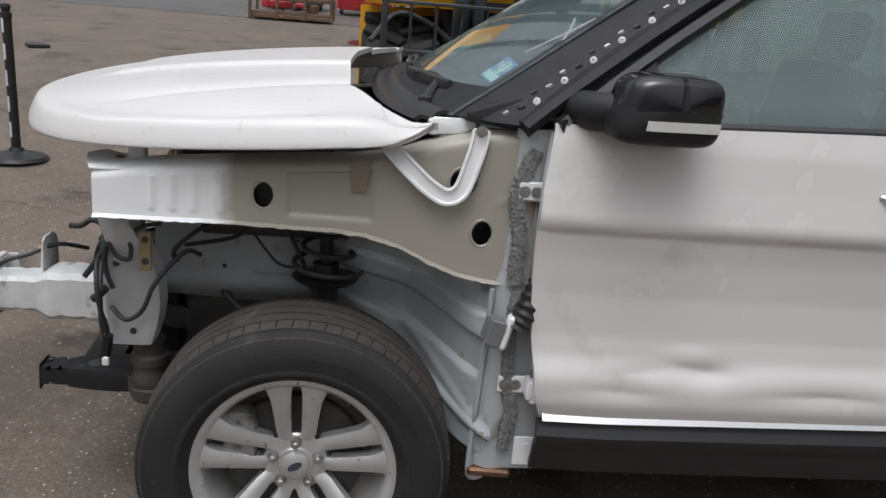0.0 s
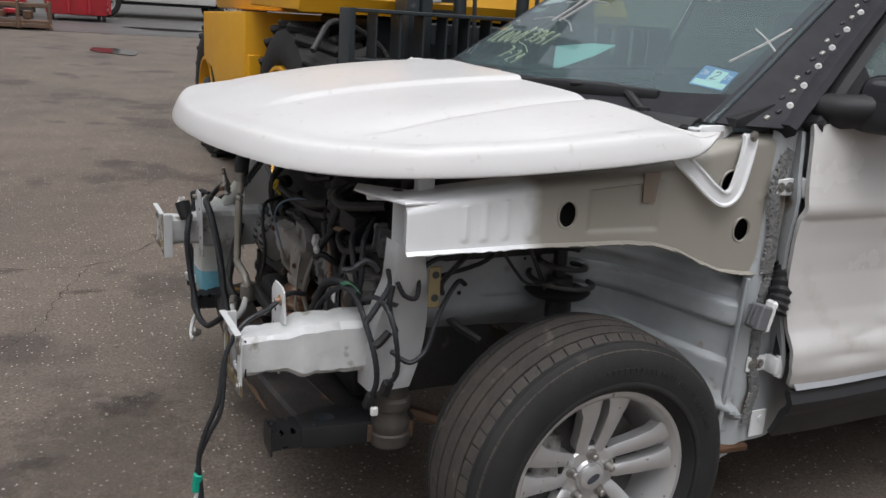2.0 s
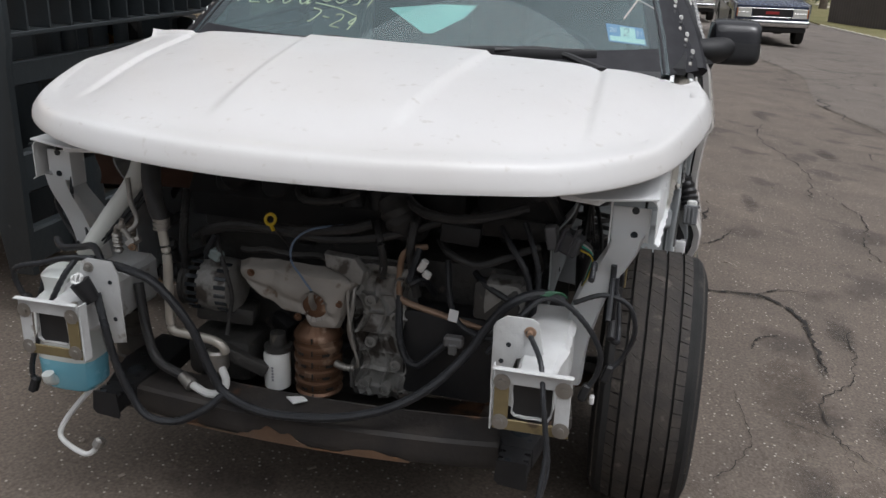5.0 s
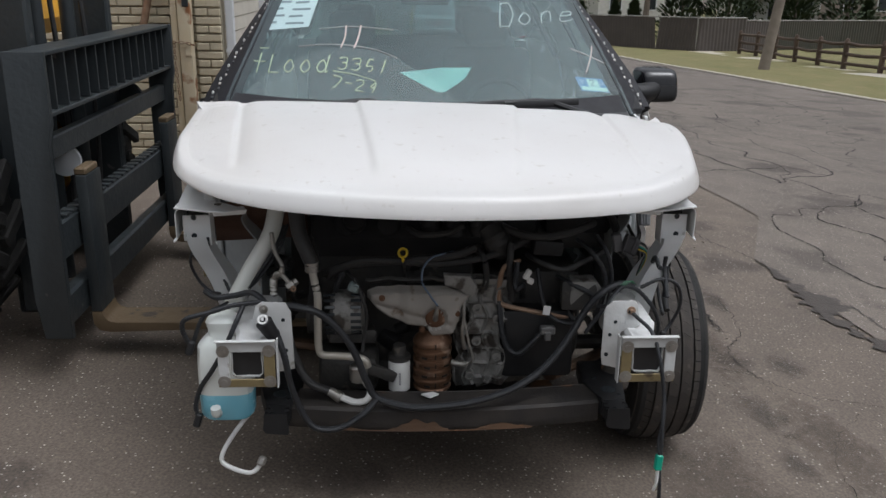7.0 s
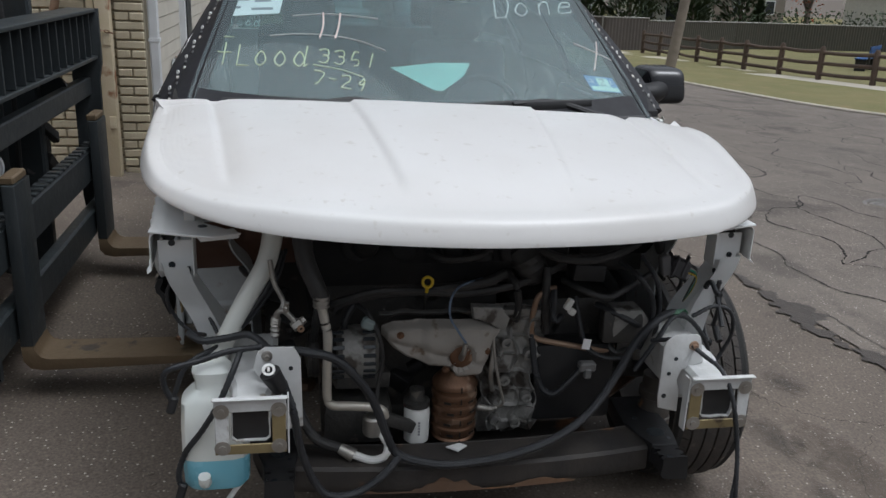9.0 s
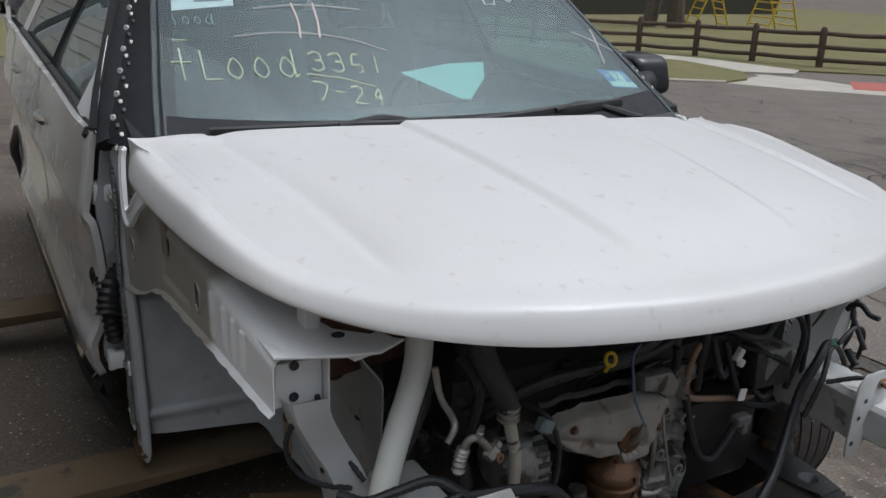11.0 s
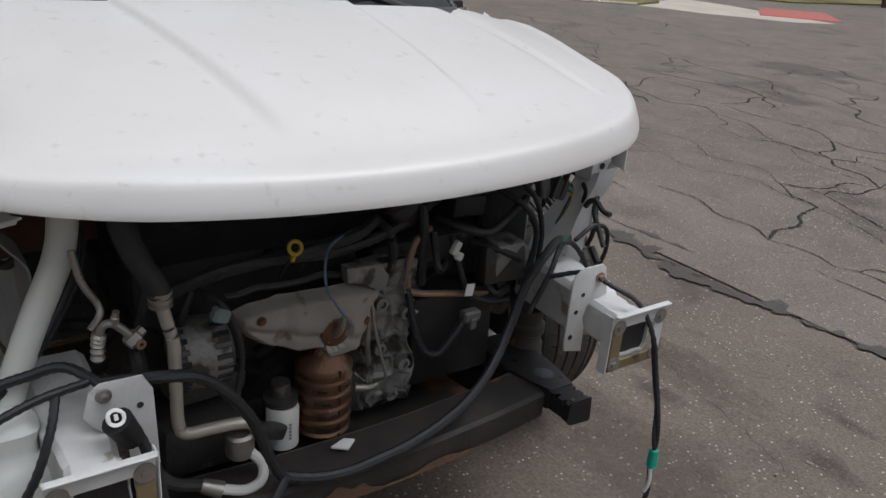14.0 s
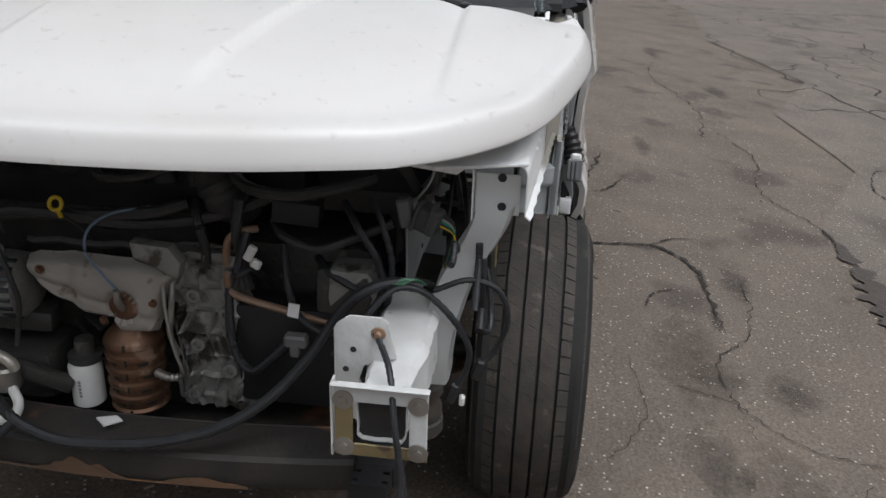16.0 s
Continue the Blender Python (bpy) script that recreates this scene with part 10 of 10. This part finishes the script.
def plank_fence():
    """Tall leaning screen panels between pale steel posts, then mesh with dark screening beyond."""
    f = empty("screen_fence", "tall weathered grey screen fence with pale steel posts, some leaning", "fence", (37.00, -10.87, gz(37.00, -10.87)))
    inv = Matrix.Translation(-Vector((37.00, -10.87, gz(37.00, -10.87))))
    pts = along([(42.53, -8.27), (38.16, -10.72), (34.49, -12.79), (35.09, -15.52), (39.27, -22.79), (40.07, -30.47), (40.64, -51.61)], 2.4)
    r = random.Random(9)
    for i, (a, b) in enumerate(zip(pts, pts[1:])):
        za, zb = gz(*a), gz(*b)
        lean = r.uniform(-0.22, 0.22) if i < 4 else r.uniform(-0.02, 0.02)
        h = 1.45 if i < 5 else 1.35
        d = (Vector(b) - Vector(a)).normalized()
        bm = bmesh.new()
        a2, b2 = Vector((a[0], a[1], za)), Vector((b[0], b[1], zb))
        def rib(u, v):
            p = a2.lerp(b2, u)
            k = 0.014 * (1 if int(u * 56) % 4 < 2 else -1)
            return (p.x - d.y * k + d.x * lean * v, p.y + d.x * k + d.y * lean * v, p.z + h * v)
        sheet(bm, rib, 56, 2, 0.012)
        ob = part("panel", bm, MESHW if i < 6 else SCREEN, f)
        ob.matrix_parent_inverse = inv
        bm = bmesh.new()
        tube(bm, [(a[0] - d.y * 0.06, a[1] + d.x * 0.06, za), (a[0] - d.y * 0.06 + d.x * lean, a[1] + d.x * 0.06 + d.y * lean, za + h + 0.08)], 0.04, 8, 0)
        ob = part("post", bm, GALV, f)
        ob.matrix_parent_inverse = inv
        bm = bmesh.new()
        tube(bm, [(a[0], a[1], za + h + 0.04), (b[0], b[1], zb + h + 0.04)], 0.025, 8, 0)
        ob = part("top_rail", bm, GALV, f)
        ob.matrix_parent_inverse = inv


MESHW = mat("grey_brown_screening", (0.105, 0.090, 0.082), 0.95, col2=(0.070, 0.060, 0.056), scale=1.6, mix=0.9, bump=0.5, bscale=25.0)
GALV = mat("galvanised_steel", (0.36, 0.35, 0.33), 0.55, metal=0.3, col2=(0.28, 0.27, 0.25))
SCREEN = mat("dark_screening", (0.045, 0.047, 0.038), 0.95, col2=(0.07, 0.062, 0.048), scale=3.0, mix=0.7, bump=0.6, bscale=20)
plank_fence()

bn = empty("park_bench", "blue plastic park bench on dark legs", "bench", (25.02, -19.47, gz(25.02, -19.47) + 0.05), 132)
for i in range(3):
    bm = bmesh.new()
    box(bm, (0, -0.14 + 0.14 * i, 0.44), (1.5, 0.12, 0.04), None, 0.01)
    part("seat_slat", bm, BLUEP, bn)
    bm = bmesh.new()
    box(bm, (0, 0.24 + 0.02 * i, 0.58 + 0.12 * i), (1.5, 0.03, 0.11), None, 0.01)
    part("back_slat", bm, BLUEP, bn)
for x in (-0.62, 0.62):
    bm = bmesh.new()
    box(bm, (x, 0, 0.21), (0.07, 0.36, 0.42), None, 0.01)
    box(bm, (x, 0.25, 0.55), (0.07, 0.06, 0.66), None, 0.01)
    part("leg", bm, BLACKP, bn)


def climbing_frame(x, y, rz):
    f = empty("climbing_frame", "yellow tubular playground climbing frame", "climbing frame", (x, y, gz(x, y) + 0.05), rz, "playground frames")
    for sy in (-0.8, 0.8):
        for sx in (-1, 1):
            bm = bmesh.new()
            tube(bm, [(sx * 0.8, sy, -0.03), (sx * 0.12, sy, 1.9)], 0.04, 8, 0)
            part("leg", bm, YELLOWP, f)
    for sx in (-1, 1):
        for k in range(6):
            t = (k + 0.8) / 6
            xx = sx * (0.8 - 0.68 * t)
            bm = bmesh.new()
            tube(bm, [(xx, -0.8, 1.9 * t), (xx, 0.8, 1.9 * t)], 0.03, 8, 0)
            part("rung", bm, YELLOWP, f)


climbing_frame(26.42, -28.49, 60)
climbing_frame(25.09, -31.19, 75)


# ---- trees and houses beyond ----
def leaf_cloud(bm, r, centre, rad, count, size, squash=1.0):
    for _ in range(count):
        d = Vector((r.gauss(0, 1), r.gauss(0, 1), r.gauss(0, 1)))
        d = d.normalized() * (r.random() ** 0.35)
        p = Vector(centre) + Vector((d.x * rad, d.y * rad, d.z * rad * squash))
        a = Vector((r.gauss(0, 1), r.gauss(0, 1), r.gauss(0, 1))).normalized() * size * r.uniform(0.5, 1.3)
        b = a.cross(Vector((r.gauss(0, 1), r.gauss(0, 1), r.gauss(0, 1)))).normalized() * size * 0.5
        bm.faces.new([bm.verts.new(p + q) for q in (a, b, -a, -b)])


def limbs(bm, r, p, d, length, rad, depth, tips):
    end = p + d * length
    mid = p + d * length * 0.5 + Vector((r.gauss(0, 1), r.gauss(0, 1), 0)) * length * 0.05
    tube(bm, [p, mid, end], lambda t: rad * (1 - 0.4 * t), max(4, 9 - 2 * depth if depth < 3 else 4), 3)
    if depth >= 4:
        tips.append(end)
        return
    for _ in range(3 if depth < 3 else 2):
        nd = (d + Vector((r.gauss(0, 0.55), r.gauss(0, 0.55), r.gauss(0.12, 0.3)))).normalized()
        limbs(bm, r, p + d * length * r.uniform(0.6, 1.0), nd, length * r.uniform(0.55, 0.8), rad * 0.58, depth + 1, tips)
    tips.append(end)


def tree(x, y, h, seed, leaves, label, rad=None, crown_size=0.9, count=26):
    r = random.Random(seed)
    t = empty("tree", label, "tree", (x, y, gz(x, y)), 0, "trees beyond the street")
    bm = bmesh.new()
    tips = []
    limbs(bm, r, Vector((0, 0, -0.1)), Vector((r.gauss(0, 0.05), r.gauss(0, 0.05), 1)).normalized(), h * 0.36, rad or h * 0.028, 0, tips)
    part("trunk", bm, BARK, t)
    if leaves:
        bm = bmesh.new()
        for q in tips:
            leaf_cloud(bm, r, q, crown_size, count, 0.10)
        part("crown", bm, leaves, t)


def evergreen(x, y, h, w, seed, label="dense dark green evergreen shrub"):
    r = random.Random(seed)
    t = empty("evergreen", label, "evergreen tree", (x, y, gz(x, y)), 0, "evergreens")
    bm = bmesh.new()
    tube(bm, [(0, 0, -0.05), (0, 0, h * 0.9)], lambda k: 0.09 * (1 - k) + 0.02, 8, 4)
    part("trunk", bm, BARK, t)
    bm = bmesh.new()
    for _ in range(2600):
        k = r.random() ** 0.8
        rr_ = w * (1 - k ** 1.7) * (0.72 + 0.28 * r.random()) * (1 + 0.18 * math.sin(k * 40 + r.random()))
        a = r.uniform(0, 6.283)
        p = Vector((rr_ * math.cos(a), rr_ * math.sin(a), 0.1 + k * h))
        u = Vector((math.cos(a), math.sin(a), 0.8)) * 0.13 * r.uniform(0.6, 1.4)
        s = Vector((-math.sin(a), math.cos(a), r.gauss(0, 0.4))) * 0.07
        bm.faces.new([bm.verts.new(p + q) for q in (u, s, -u, -s)])
    part("foliage", bm, LEAF, t)


def hedge(pts, h, w, seed):
    r = random.Random(seed)
    bm = bmesh.new()
    for x, y in along(pts, 0.35):
        leaf_cloud(bm, r, (x, y, gz(x, y) + h * 0.5), w, 60, 0.11, h / w * 0.55)
    tagged(put("hedge", bm, LEAF, None, "", False), "dark overgrown hedge behind the fence", "hedge", kind="stuff")


tree(27.39, -27.59, 13, 3, None, "large old tree with a thick grey trunk", 0.42)
tree(28.61, -27.03, 12, 13, None, "second large trunk beside the first", 0.36)
tree(44.5, -29.2, 6.0, 4, REDLEAF, "small tree with russet autumn leaves", None, 0.9, 40)
for i, (x, y, h) in enumerate([(50.77, -5.98, 8), (53.86, -9.75, 9), (49.48, -13.39, 8), (56.46, -17.04, 9), (54.44, -22.96, 9), (58.83, -28.95, 10), (55.76, -36.49, 9), (52.74, -45.56, 9), (65.82, -8.27, 10), (65.24, -19.98, 10)]):
    tree(x, y, h, 20 + i, None, "bare grey-brown winter tree")
for i, (x, y, h, w) in enumerate([(45.14, -15.87, 4.6, 1.5), (44.40, -18.22, 5.2, 1.7), (42.97, -21.32, 4.6, 1.2), (43.43, -12.66, 2.2, 0.5), (44.13, -11.79, 2.0, 0.45), (46.60, -10.48, 1.8, 0.4), (42.55, -25.05, 2.4, 0.5), (47.2, -22.4, 6.5, 2.7), (45.2, -25.4, 6.0, 1.5)]):
    evergreen(x, y, h, w, 60 + i)
hedge([(41.67, -23.70), (42.16, -33.47), (42.61, -51.61)], 2.1, 0.8, 5)
hedge([(58.78, -13.39), (56.95, -6.76), (61.67, -1.93)], 2.6, 1.0, 6)
hedge([(45.56, -6.76), (51.52, -3.58)], 2.2, 0.8, 7)


def house(x, y, w, d, h, rz, seed, wall_m, label):
    r = random.Random(seed)
    z = gz(x, y)
    o = empty("house", label, "house", (x, y, z), rz, "houses beyond the park")
    bm = bmesh.new()
    box(bm, (0, 0, h / 2), (w, d, h))
    part("wall", bm, wall_m, o)
    bm = bmesh.new()
    prism(bm, [(-d / 2 - 0.35, h - 0.05), (d / 2 + 0.35, h - 0.05), (d / 2 + 0.3, h + 0.1), (0, h + d * 0.32), (-d / 2 - 0.3, h + 0.1)], "x", -w / 2 - 0.3, w / 2 + 0.3)
    roof = part("roof", bm, ROOFT, o)
    bm = bmesh.new()
    box(bm, (w * 0.2, 0, h + d * 0.32), (0.5, 0.5, 1.0), None, 0.02)
    part("chimney", bm, REDC, roof)
    for k in range(3):
        for fl in range(max(1, int(h // 2.6))):
            for s in (-1, 1):
                bm = bmesh.new()
                cx, cz = -w / 2 + w * (k + 0.5) / 3, 1.5 + 2.6 * fl
                box(bm, (cx, s * (d / 2 + 0.01), cz), (1.0, 0.06, 1.2), None, 0.01)
                wf = part("window", bm, DOWN, o)
                bm = bmesh.new()
                box(bm, (cx, s * (d / 2 + 0.035), cz), (0.84, 0.03, 1.04), None, 0.004)
                part("pane", bm, WINDK, wf)


house(77.44, -5.20, 9, 8, 3.0, 80, 1, HOUSEW, "pale single-storey house with dark shingle roof")
house(68.28, -19.98, 8, 8, 5.4, 85, 2, HOUSEW, "pale two-storey house with dark roof")
house(51.41, -23.27, 5, 5, 2.3, 80, 3, HOUSEW, "small white garage with dark roof")
house(70.88, -36.49, 9, 8, 5.2, 95, 4, mat("tan_house_siding", (0.20, 0.17, 0.145), 0.8), "tan house with dark roof")
house(67.86, -54.64, 9, 8, 3.0, 100, 5, HOUSEW, "low pale house beyond the playground")
house(85.35, 9.76, 9, 8, 3.2, 90, 6, HOUSEW, "pale house at the end of the path")
house(10, 46, 26, 9, 5.0, 0, 7, MORTAR, "long low industrial building across the yard")
